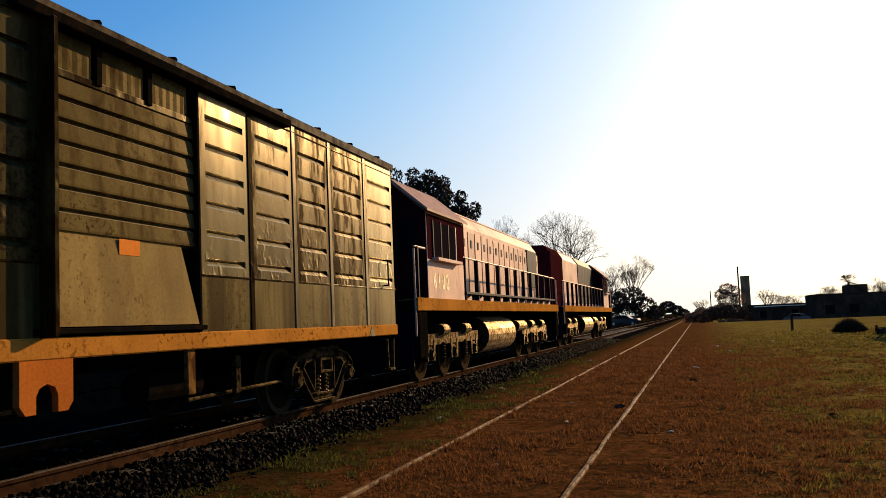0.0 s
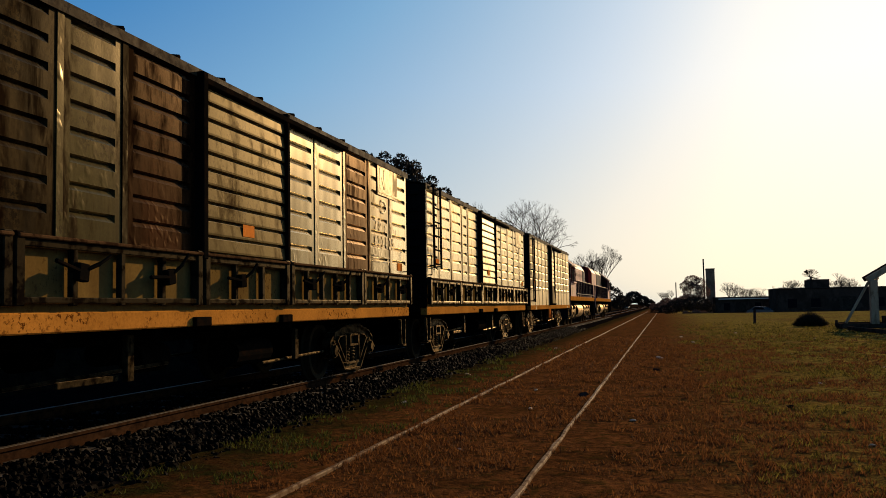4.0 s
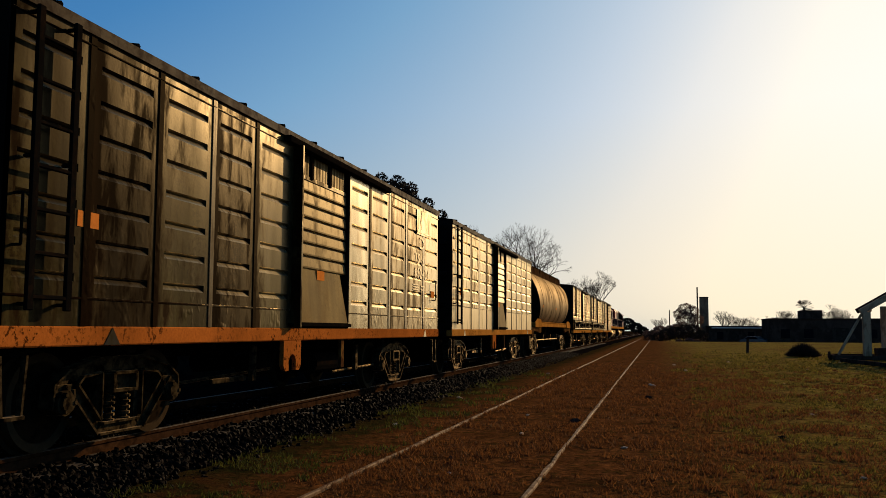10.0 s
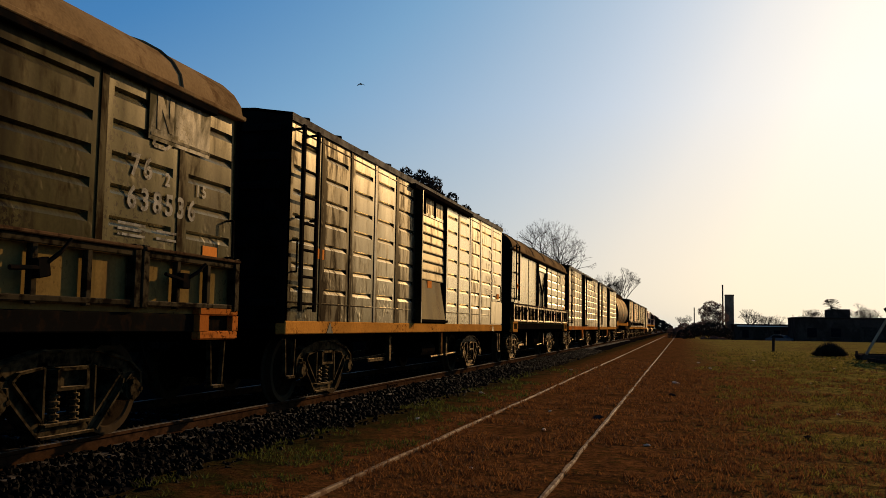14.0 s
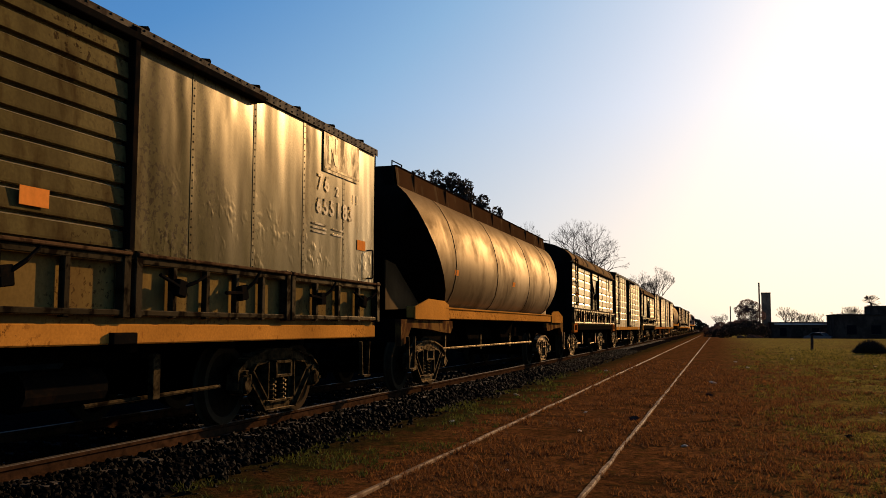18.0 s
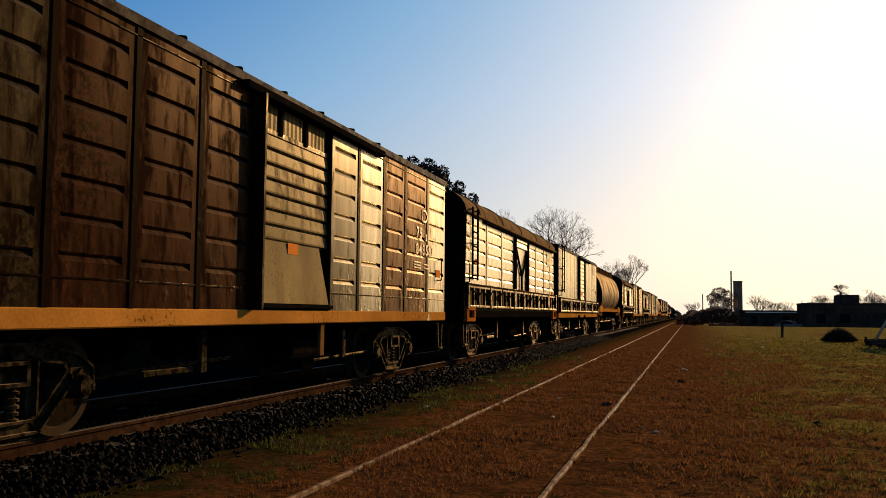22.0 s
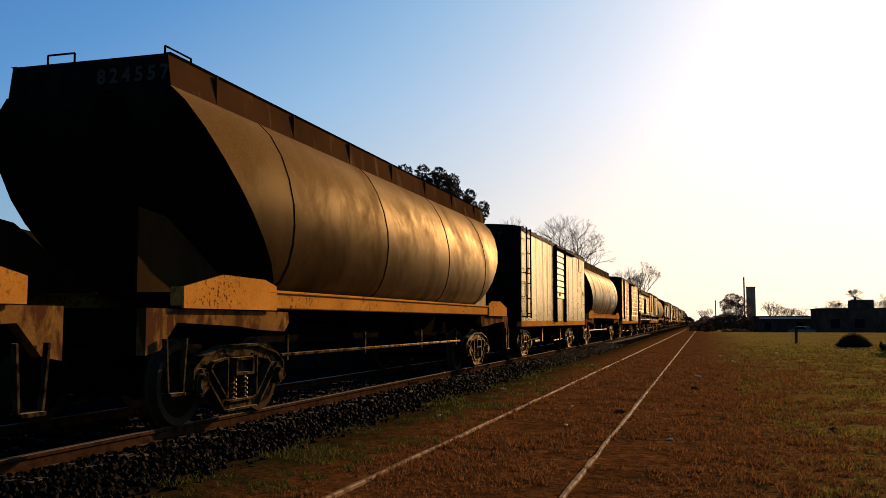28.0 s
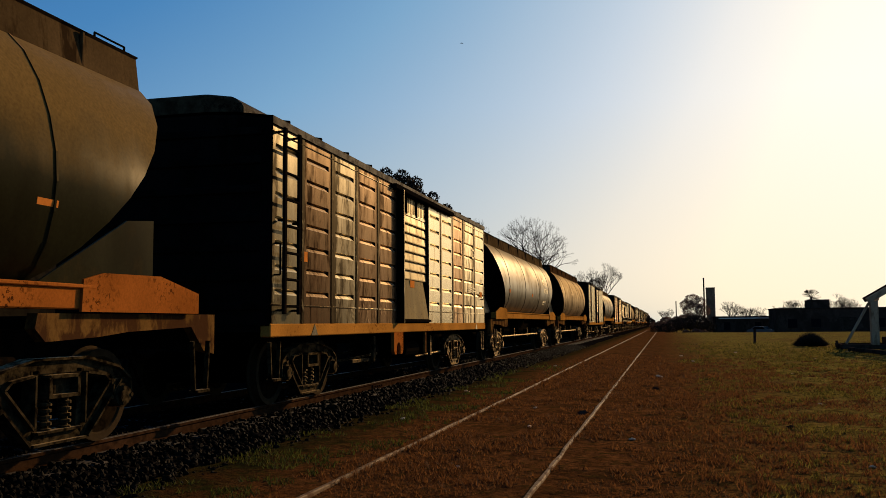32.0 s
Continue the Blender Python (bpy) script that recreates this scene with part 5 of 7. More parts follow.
def boxcar_round(front, L, label, mats, number=None, emblem=False, plain_rear=False, jack="orange"):
    """Box with a rounded roof, five long grooves a side and a door with a Y-shaped brace."""
    wg, rng = wagon_base("boxcar", front, L, label, "boxcar", "black", (1.0, 1.18))
    hw, zb, zt = 1.55, 1.74, 3.36
    H = L / 2
    side_core(wg, L, hw, 1.13, zt)
    f = [0, -1.15, -2.4, -4.05, -5.57]
    r = [-7.66, -9.36, -11.19, -L]
    ribs = [1.97 + 0.285 * k for k in range(5)]
    y0, y1 = H - 7.66, H - 5.57
    for sx in (1, -1):
        for k, (a, b) in enumerate(list(zip(f, f[1:])) + list(zip(r, r[1:]))):
            panel(wg, sx, hw, H + b, H + a, zb, zt, [] if plain_rear and k >= len(f) - 1 else ribs, M["sheet"] if plain_rear and k >= len(f) - 1 else M[mats[k % len(mats)]], rib_h=0.09, depth=0.045)
            panel(wg, sx, hw - 0.005, H + b, H + a, 1.18, zb, [], M["board"], name="low_side_board")
        for u in f[1:-1] + r[1:-1]:
            beam("seam_strip", sx * hw, sx * (hw + 0.012), H + u - 0.05, H + u + 0.05, zb, zt, M[mats[0]], wg, bevel=0.004)
        slat_door(wg, sx, hw, y0 + 0.2, y1 - 0.03, 3.0, zt - 0.02, 2, M["slats"], recess=0.03)
        panel(wg, sx, hw - 0.03, y0 + 0.2, y1 - 0.03, zb, 3.0, [], M["grey_clean"], name="door_sheet")
        beam("door_post", sx * (hw - 0.1), sx * (hw + 0.06), y1 - 0.06, y1 + 0.06, 1.3, zt, M["black"], wg)
        beam("door_post", sx * (hw - 0.1), sx * (hw + 0.06), y0 - 0.06, y0 + 0.12, 1.3, zt, M["black"], wg)
        panel(wg, sx, hw - 0.005, y0, y1, 1.18, zb, [], M["board"], name="low_side_board")
        yc = (y0 + y1) / 2 + 0.1
        for n, (p, q) in enumerate((((y0 + 0.25, 2.95), (yc, 2.2)), ((y1 - 0.1, 2.95), (yc, 2.2)), ((yc, 2.2), (yc - 0.02, 1.75)))):
            d = Vector((0, q[0] - p[0], q[1] - p[1]))
            rod("door_brace", (sx * (hw + 0.01), *p), (sx * (hw + 0.01), *q), 0.035, M["black"], wg, seg=6)
        beam("door_track", sx * hw, sx * (hw + 0.08), -H + 1.9, H - 0.6, zt - 0.09, zt - 0.02, M["black"], wg)
        beam("eave", sx * (hw - 0.02), sx * (hw + 0.09), -H, H, zt - 0.02, zt + 0.03, M["roof_tan"], wg)
        lashing_side(wg, sx, hw, L, 1.24, 1.74, [(-H + 0.06, -H + 2.4), (-H + 2.45, y0 - 0.3), (y0 - 0.25, y1 - 1.0), (y1 - 0.95, y1 + 1.6), (y1 + 1.65, H - 1.9), (H - 1.85, H - 0.06)], rng)
        ladder(wg, sx, -H + 0.4, -H + 0.9, 1.86, 3.5, 5, hw)
        for s in (-1, 1):
            def hook(bm):
                add_box(bm, -0.05, 0.05, -0.40, 0.40, 0.0, 0.09, 0.015)
                add_box(bm, -0.05, 0.05, -0.40, 0.40, 0.25, 0.34, 0.015)
                add_box(bm, -0.05, 0.05, -0.40, -0.22, 0.09, 0.25)
                add_box(bm, -0.05, 0.05, 0.28, 0.40, 0.09, 0.25)
            put("jacking_bracket", cached(("jacking_bracket",), hook), M[jack], wg, pose(sx * (hw + 0.03), s * (H - 0.42), 0.92), "painted jacking bracket")
            beam("sill_plate", sx * (hw - 0.06), sx * (hw - 0.02), s * 2.0 - 0.5, s * 2.0 + 0.5, 1.0, 1.10, M["yellow"], wg)
            grab_iron(wg, (sx * hw, s * (H - 0.2), 1.80), (sx * hw, s * (H - 0.2), 2.2), (sx * 0.08, 0, 0))
    arc = [(hw * math.cos(a) * 1.03, zt + 0.02 + 0.72 * math.sin(a)) for a in [math.pi * k / 16 for k in range(17)]]

    def roof(bm):
        a = [bm.verts.new((x, -H, z)) for x, z in arc]
        b = [bm.verts.new((x, H, z)) for x, z in arc]
        for i in range(16):
            bm.faces.new((a[i], a[i + 1], b[i + 1], b[i]))
    ro = put("roof", cached(("roof", "round", L), roof), M["roof_tan"], wg, None, "rounded dusty steel roof")
    smooth(ro.data, 60)
    for k in range(5):
        def rib(bm):
            for p, q in zip(arc, arc[1:]):
                add_rod(bm, (p[0] * 1.004, 0, p[1] + 0.008), (q[0] * 1.004, 0, q[1] + 0.008), 0.014, 5)
        put("roof_rib", cached(("roof_rib", "round"), rib), M["roof_tan"], wg, pose(0, (-0.4 + 0.2 * k) * L, 0))

    def cap(bm):
        pts = [(hw, 1.1)] + arc + [(-hw, 1.1)]
        vs = [bm.verts.new((x, 0, z)) for x, z in pts]
        bm.faces.new(vs)
        vs2 = [bm.verts.new((x, -0.05, z)) for x, z in pts]
        bm.faces.new(vs2[::-1])
        bmesh.ops.recalc_face_normals(bm, faces=bm.faces)
    for s in (-1, 1):
        put("end_wall", cached(("end_wall", "round"), cap), M["end"], wg, pose(0, s * (H - 0.005), 0, 0, 0, 0 if s > 0 else 180), "rounded end wall with shade in its colour")
    grab_iron(wg, (0.3, -H + 0.1, zt + 0.71), (0.8, -H + 0.1, zt + 0.63), (0, 0, 0.10))
    reflector(wg, hw, -H + 1.2, 2.3)
    if number:
        numbers(wg, hw, H, *number, z=2.42 - 0.30)
    if emblem:
        logo(wg, hw, H - 1.75, 2.80, 1.1)
    return wg


def end_number(wg, text, y, z):
    """Faint figures high on the rear end."""
    m = Matrix.Translation((0.12, y, z)) @ Matrix(((1, 0, 0, 0), (0, 0, -1, 0), (0, 1, 0, 0), (0, 0, 0, 1)))
    stencil("end_number", text, 0.22, M["end_figures"], wg, m, "faint grey figures")


def hopper(front, L, label, paint="hopper", number=None, sill="yellow", marks=((-4.95, 2.15), (0.1, 2.15))):
    """Grain hopper: bulging ringed body with slope-cut ends, coaming on top, stub sills over the bogies."""
    wg = thing("hopper_wagon", pose(XC, front - L / 2, ZR), label, "hopper wagon", "wagons of the freight train")
    wg["front"] = front
    H = L / 2
    prof = [(1.04, 3.58), (1.20, 3.42), (1.36, 3.15), (1.47, 2.85), (1.535, 2.55), (1.55, 2.30), (1.53, 2.05), (1.47, 1.80), (1.37, 1.60), (1.22, 1.46)]
    zt, zb = prof[0][1], prof[-1][1]

    def half_len(z):
        """Half the body's length at height z: the slope sheet draws in below."""
        u = (zt - z) / (zt - zb)
        return 6.95 - 1.95 * max(0.0, u) ** 1.5

    def body(bm):
        pts = prof + [(-x, z) for x, z in reversed(prof)]
        n = 14
        cols = []
        for k in range(n + 1):
            cols.append([bm.verts.new((x, (-1 + 2 * k / n) * half_len(z), z)) for x, z in pts])
        for a, b in zip(cols, cols[1:]):
            for i in range(len(pts) - 1):
                bm.faces.new((a[i], a[i + 1], b[i + 1], b[i]))
            bm.faces.new((a[-1], a[0], b[0], b[-1]))
        bmesh.ops.recalc_face_normals(bm, faces=bm.faces)
    bo = put("body", cached(("body", "hopper", L), body), M[paint], wg, None, "bulging steel hopper body")
    smooth(bo.data, 35)

    # Slope sheet in near-black instead of the wagon's paint, standing for shade.
    def slope(bm):
        rows = [[bm.verts.new((x, half_len(z), z)), bm.verts.new((-x, half_len(z), z))] for x, z in prof]
        for a, b in zip(rows, rows[1:]):
            bm.faces.new((a[0], a[1], b[1], b[0]))
        bmesh.ops.recalc_face_normals(bm, faces=bm.faces)
    for s in (-1, 1):
        put("slope_sheet", cached(("slope_sheet", L), slope), M["end"], wg, pose(0, 0, 0, 0, 0, 0 if s > 0 else 180), "sloping end sheet with shade in its colour")

    def ring(bm):
        cols = [[bm.verts.new((x + dx, dy, z)) for dx, dy in ((0.012, -0.012), (0.012, 0.012), (-0.006, 0.012), (-0.006, -0.012))] for x, z in prof]
        for a, b in zip(cols, cols[1:]):
            for i in range(4):
                bm.faces.new((a[i], b[i], b[(i + 1) % 4], a[(i + 1) % 4]))
        bmesh.ops.recalc_face_normals(bm, faces=bm.faces)
    for y in (-5.0, -1.61, 1.95, 5.0):
        for sx in (-1, 1):
            put("weld_ring", cached(("weld_ring",), ring), M[paint], wg, pose(0, y, 0, 0, 0, 0 if sx > 0 else 180))
    coaming = "coaming_olive" if paint == "hopper_dark" else "coaming"
    for sx in (-1, 1):
        def coam(bm):
            pts = [(1.04, 3.55), (0.99, 3.92), (1.02, 3.94), (0.94, 3.94), (0.98, 3.55)]
            a = [bm.verts.new((x, -6.93, z)) for x, z in pts]
            b = [bm.verts.new((x, 6.93, z)) for x, z in pts]
            for i in range(5):
                bm.faces.new((a[i], b[i], b[(i + 1) % 5], a[(i + 1) % 5]))
            bmesh.ops.recalc_face_normals(bm, faces=bm.faces)
        put("coaming", cached(("coaming",), coam), M[coaming], wg, pose(0, 0, 0, 0, 0, 0 if sx > 0 else 180), "rusty hatch coaming along the top")
        for k in range(7):
            beam("coaming_stiffener", sx * 1.0, sx * 1.035, -6.0 + 2 * k - 0.02, -6.0 + 2 * k + 0.02, 3.58, 3.92, M[coaming], wg)
        beam("sill_beam", sx * 1.36, sx * 1.50, -7.35, 7.35, 1.26, 1.45, M[sill], wg, "stained yellow side sill", bevel=0.012)
        beam("sill_flange", sx * 1.34, sx * 1.53, -5.6, 5.6, 1.44, 1.475, M[sill], wg)
        for s in (-1, 1):
            def gus(bm):
                add_prism(bm, [(7.34, 1.40), (7.34, 2.25), (6.86, 2.2), (5.42, 1.46)], -0.012, 0.012)
            put("gusset_plate", cached(("gusset_plate",), gus), M[paint], wg, pose(sx * 0.97, 0, 0, 0, 0, 0 if s > 0 else 180), "triangular end gusset")

            def yel(bm):
                add_prism(bm, [(7.36, 1.24), (7.36, 1.45), (6.62, 1.60), (5.70, 1.585), (5.42, 1.52), (5.40, 1.24)], -0.012, 0.012)
            put("sill_end", cached(("sill_end",), yel), M[sill], wg, pose(sx * 1.515, 0, 0, 0, 0, 0 if s > 0 else 180), "yellow sill end plate")

            def stub(bm):
                add_prism(bm, [(4.95, 1.225), (4.92, 1.10), (5.05, 0.99), (5.75, 1.02), (6.2, 1.06), (7.35, 1.10), (7.62, 0.84), (7.85, 0.80), (7.85, 1.235)], -0.05, 0.05)
            put("stub_sill", cached(("stub_sill",), stub), M["stub"], wg, pose(sx * 1.40, 0, 0, 0, 0, 0 if s > 0 else 180), "rust-stained stub sill over the bogie")
            step(wg, sx, s * (H - 0.35), 0.42, 0.95, 0.34)
        for y, z in marks:
            k = min(range(len(prof)), key=lambda i: abs(prof[i][1] - z))
            p, q = prof[max(0, k - 1)], prof[min(len(prof) - 1, k + 1)]
            x = p[0] + (q[0] - p[0]) * (z - p[1]) / (q[1] - p[1])
            tilt = math.degrees(math.atan2(p[0] - q[0], p[1] - q[1]))
            beam("reflector", -0.004, 0.006, -0.13, 0.13, -0.055, 0.055, M["reflector"], wg, "orange reflector strip", bevel=0.002).matrix_basis = pose(sx * (x + 0.012), y, z, 0, sx * tilt, 0)
        beam("air_pipe", sx * 1.05, sx * 1.10, -4.4, 4.4, 0.66, 0.70, M["cast"], wg)
        for y in (-4.2, -1.4, 1.6, 4.1):
            beam("pipe_hanger", sx * 1.05, sx * 1.09, y - 0.03, y + 0.03, 0.6, 0.95, M["cast"], wg)
    for y in (-3.4, 0, 3.4):
        put("outlet_gate", cached(("outlet_gate",), lambda bm: add_prism(bm, [(-1.1, 1.45), (1.1, 1.45), (0.4, 0.62), (-0.4, 0.62)], -0.55, 0.55)), M["black"], wg, pose(0, y, 0), "dark discharge hopper below the body")
    put("centre_sill", cached(("centre_sill", L), lambda bm: (add_box(bm, -0.3, 0.3, -H + 0.05, H - 0.05, 0.78, 1.1), *[add_box(bm, -1.4, 1.4, s * 7.7 - 0.1, s * 7.7 + 0.1, 0.86, 1.24) for s in (-1, 1)])), M["black"], wg)
    put("roof", cached(("roof", "hopper"), lambda bm: (add_box(bm, -0.96, 0.96, -6.9, 6.9, 3.82, 3.88), *[add_box(bm, -0.97, 0.97, s * 6.9 - 0.02, s * 6.9 + 0.02, 3.50, 3.935) for s in (-1, 1)])), M["end"], wg)
    for s in (-1, 1):
        bogie(wg, s * (H - 2.2))
        coupler(wg, s * (H - 0.05), s)
        grab_iron(wg, (0.9, s * 6.85, 3.93), (0.9, s * 6.35, 3.93), (0, 0, 0.11))
        grab_iron(wg, (-0.2, s * 6.9, 3.93), (-0.55, s * 6.9, 3.93), (0, 0, 0.11))
    if number:
        def skin(z):
            """How far out the body's side is at height z."""
            for (xa, za), (xb, zb2) in zip(prof, prof[1:]):
                if zb2 <= z <= za:
                    return xa + (xb - xa) * (z - za) / (zb2 - za)
            return prof[-1][0]
        for txt, y, z, sz in ((number[0][:2], 3.42, 2.68, 0.27), (number[0][2:3], 3.98, 2.66, 0.17), (number[0][3:].strip(), 4.42, 2.66, 0.24), (number[1], 3.45, 2.34, 0.27)):
            st = stencil("stencil_number", txt, sz, M["stencil"], wg, on_side(0, y, z), "white stencilled figures")
            me2 = st.data.copy()
            for v in me2.vertices:
                v.co.z = skin(z + v.co.y) + 0.006
            st.data = me2
            st.material_slots[0].link = "OBJECT"
            st.material_slots[0].material = M["stencil"]
        for w, dz in ((0.9, 0.0), (0.9, 0.05), (0.5, 0.12)):
            zz = 2.0 - dz
            beam("small_stencil", skin(zz) - 0.004, skin(zz) + 0.007, 3.1, 3.1 + w, zz - 0.010, zz + 0.010, M["stencil"], wg, bevel=0.001)
    return wg


# ---- locomotives ----
def loco_truck(loco, yc):
    b = put("bogie", cached(("bogie", "loco"), lambda bm: (add_box(bm, -0.9, 0.9, -1.9, 1.9, 0.65, 0.95, 0.03),)), M["black"], loco, pose(0, yc, 0))
    for sx in (-1, 1):
        def fr(bm):
            add_strut(bm, (-2.2, 0.80), (2.2, 0.80), 0.22, -0.06, 0.06)
            for y in (-1.75, 0, 1.75):
                add_strut(bm, (y - 0.25, 0.8), (y - 0.2, 0.38), 0.12, -0.07, 0.07)
                add_strut(bm, (y + 0.25, 0.8), (y + 0.2, 0.38), 0.12, -0.07, 0.07)
        put("side_frame", cached(("side_frame", "loco"), fr), M["cast"], b, pose(sx * 1.13, 0, 0), "dusty cast steel truck frame")
        for y in (-1.75, 0, 1.75):
            put("axle_box", cached(("axle_box",), axle_box_bm), M["cast"], b, pose(sx * 1.13, y, 0.5, 0, 0, 0 if sx > 0 else 180))
        for y in (-0.9, 0.9):
            rod("brake_cylinder", (sx * 1.2, y - 0.25, 0.98), (sx * 1.2, y + 0.2, 0.98), 0.12, M["cast"], b, seg=12)
            put("spring", cached(("spring",), spring_bm), M["cast"], b, pose(sx * 1.2, y, 0.4), "coil spring")
    for y in (-1.75, 0, 1.75):
        w = put("wheelset", cached(("wheelset", "loco"), lambda bm: wheelset_bm(bm, 0.5)), M["wheel"], b, pose(0, y, 0.5), "steel wheels on an axle")
        WHEELS.append((w, 0.5))


def locomotive(front, L, label, cab_y0, cab_y1, hood_top, dark, number=None):
    """Road switcher: walkway sill, narrow hood, cab, fuel tank, two three-axle trucks."""
    lo = thing("locomotive", pose(XC, front - L / 2, ZR), label, "locomotive", "locomotives of the freight train")
    lo["front"] = front
    H = L / 2
    put("frame", cached(("frame", L), lambda bm: (add_box(bm, -1.4, 1.4, -H + 0.3, H - 0.3, 1.34, 1.56, 0.02), add_box(bm, -0.5, 0.5, -H + 0.2, H - 0.2, 0.95, 1.34))), M["black"], lo)
    for sx in (-1, 1):
        beam("walkway_sill", sx * 1.40, sx * 1.47, -H + 0.25, H - 0.25, 1.36, 1.60, M["yellow"], lo, "yellow walkway edge", bevel=0.01)
        for k in range(13):
            y = -H + 2.0 + k * (L - 4) / 12
            put("sill_bracket", cached(("sill_bracket",), lambda bm: add_prism(bm, [(-0.34, 0.0), (0.3, 0.0), (0.3, 0.17)], -0.15, 0.15)), M["loco_cream"], lo, pose(sx * 1.26, y, 1.56), "pale triangular walkway bracket")
        hr = rod("handrail", (sx * 1.38, -H + 0.4, 2.55), (sx * 1.38, H - 0.4, 2.55), 0.022, M["loco_cream"], lo, "pale walkway handrail")
        for k in range(15):
            y = -H + 0.5 + k * (L - 1.0) / 14
            if cab_y0 - 0.1 < y < cab_y1 + 0.1:
                continue
            rod("stanchion", (sx * 1.38, y, 1.58), (sx * 1.38, y, 2.55), 0.055, M["loco_blue"], lo, seg=6)
        for s in (-1, 1):
            beam("step_well", sx * 1.05, sx * 1.45, s * (H - 0.6) - 0.25, s * (H - 0.6) + 0.25, 0.5, 1.34, M["black"], lo)
            rod("corner_rail", (sx * 1.42, s * (H - 0.25), 0.9), (sx * 1.42, s * (H - 0.25), 2.5), 0.02, M["loco_cream"], lo, seg=6)

    def hood(bm):
        hw, t = 0.86, hood_top
        pts = [(-hw, 1.56), (-hw, t - 0.32), (-hw + 0.22, t), (hw - 0.22, t), (hw, t - 0.32), (hw, 1.56)]
        for y0, y1 in ((-H + 0.9, cab_y0), (cab_y1, H - 0.9)):
            if y1 - y0 < 0.3:
                continue
            a = [bm.verts.new((x, y0, z)) for x, z in pts]
            b = [bm.verts.new((x, y1, z)) for x, z in pts]
            bm.faces.new(a)
            bm.faces.new(b[::-1])
            for i in range(len(pts)):
                bm.faces.new((a[i], b[i], b[(i + 1) % 6], a[(i + 1) % 6]))
        bmesh.ops.recalc_face_normals(bm, faces=bm.faces)
    put("hood", cached(("hood", L, hood_top, cab_y0), hood), M["loco_cream"], lo, None, "cream engine hood")

    def strip(bm):
        for y0, y1 in ((-H + 0.9, cab_y0), (cab_y1, H - 0.9)):
            if y1 - y0 > 0.3:
                add_box(bm, -0.64, 0.64, y0 + 0.05, y1 - 0.05, hood_top, hood_top + 0.06, 0.02)
    put("hood_roof", cached(("hood_roof", L, hood_top, cab_y0), strip), M["loco_cream"], lo, None, "cream hood top")
    k = 0
    y = cab_y1 + 1.2
    while y < H - 1.4:
        for sx in (-1, 1):
            beam("hood_door", sx * 0.86, sx * 0.885, y, y + 0.62, 1.75, hood_top - 0.42, M["loco_cream"], lo, bevel=0.01)
            beam("door_louvre", sx * 0.885, sx * 0.90, y + 0.22, y + 0.36, hood_top - 0.82, hood_top - 0.62, M["loco_blue"], lo)
        y += 0.72
        k += 1
    for sx in (-1, 1):
        beam("walkway", sx * 0.88, sx * 1.46, cab_y1 + 0.05, H - 0.9, 1.73, 1.79, M["loco_blue"], lo, "dark raised walkway")
        beam("window_band", sx * 1.405, sx * 1.432, cab_y0 + 0.03, cab_y1 - 0.02, 2.36, 3.24, M["loco_red"], lo)
        beam("radiator_grille", sx * 0.86, sx * 0.91, H - 2.9, H - 1.2, 2.2, hood_top - 0.35, M["loco_blue"], lo)
    def collar(bm, ya, yb):
        hw, t = 0.89, hood_top + 0.03
        outline = [(-hw, 1.6), (-hw, t - 0.32), (-hw + 0.22, t), (hw - 0.22, t), (hw, t - 0.32), (hw, 1.6)]
        a = [bm.verts.new((x, ya, z)) for x, z in outline]
        b = [bm.verts.new((x, yb, z)) for x, z in outline]
        bm.faces.new(a)
        bm.faces.new(b[::-1])
        for i in range(6):
            bm.faces.new((a[i], b[i], b[(i + 1) % 6], a[(i + 1) % 6]))
        bmesh.ops.recalc_face_normals(bm, faces=bm.faces)
    for ya, yb, paint in dark:
        put("dark_hood_section", cached(("dark_hood_section", hood_top, ya, yb), lambda bm: collar(bm, ya, yb)), M[paint], lo, None, "dark hood section")
    beam("hood_end", -0.9, 0.9, -H + 0.86, -H + 0.9, 1.6, hood_top - 0.2, M["loco_red"], lo, "maroon hood end")
    beam("exhaust_stack", -0.25, 0.25, 0.4, 1.3, hood_top, hood_top + 0.22, M["black"], lo)

    def cab(bm):
        hw, z = 1.42, 3.28
        pts = [(-hw, 1.56), (-hw, z), (-0.75, 3.86), (0.75, 3.86), (hw, z), (hw, 1.56)]
        a = [bm.verts.new((x, cab_y0, zz)) for x, zz in pts]
        b = [bm.verts.new((x, cab_y1, zz)) for x, zz in pts]
        bm.faces.new(a)
        bm.faces.new(b[::-1])
        for i in range(6):
            bm.faces.new((a[i], b[i], b[(i + 1) % 6], a[(i + 1) % 6]))
        bmesh.ops.recalc_face_normals(bm, faces=bm.faces)
    cb = put("cab", cached(("cab", cab_y0, cab_y1), cab), M["loco_cream"], lo, None, "cream driver's cab")

    def cab_end(bm):
        out = [(-1.41, 1.6), (-1.41, 3.27), (-0.75, 3.85), (0.75, 3.85), (1.41, 3.27), (1.41, 1.6)]
        a = [bm.verts.new((x, -0.015, z)) for x, z in out]
        b = [bm.verts.new((x, 0.015, z)) for x, z in out]
        bm.faces.new(a)
        bm.faces.new(b[::-1])
        for i in range(6):
            bm.faces.new((a[i], b[i], b[(i + 1) % 6], a[(i + 1) % 6]))
        bmesh.ops.recalc_face_normals(bm, faces=bm.faces)
    for s, yy in ((-1, cab_y0), (1, cab_y1)):
        put("cab_end", cached(("cab_end",), cab_end), M["loco_red"], cb, pose(0, yy, 0), "dark maroon cab end")
        for x in (-0.95, 0.95):
            beam("end_window", x - 0.3, x + 0.3, yy - 0.03, yy + 0.03, 2.45, 3.1, M["glass"], cb)

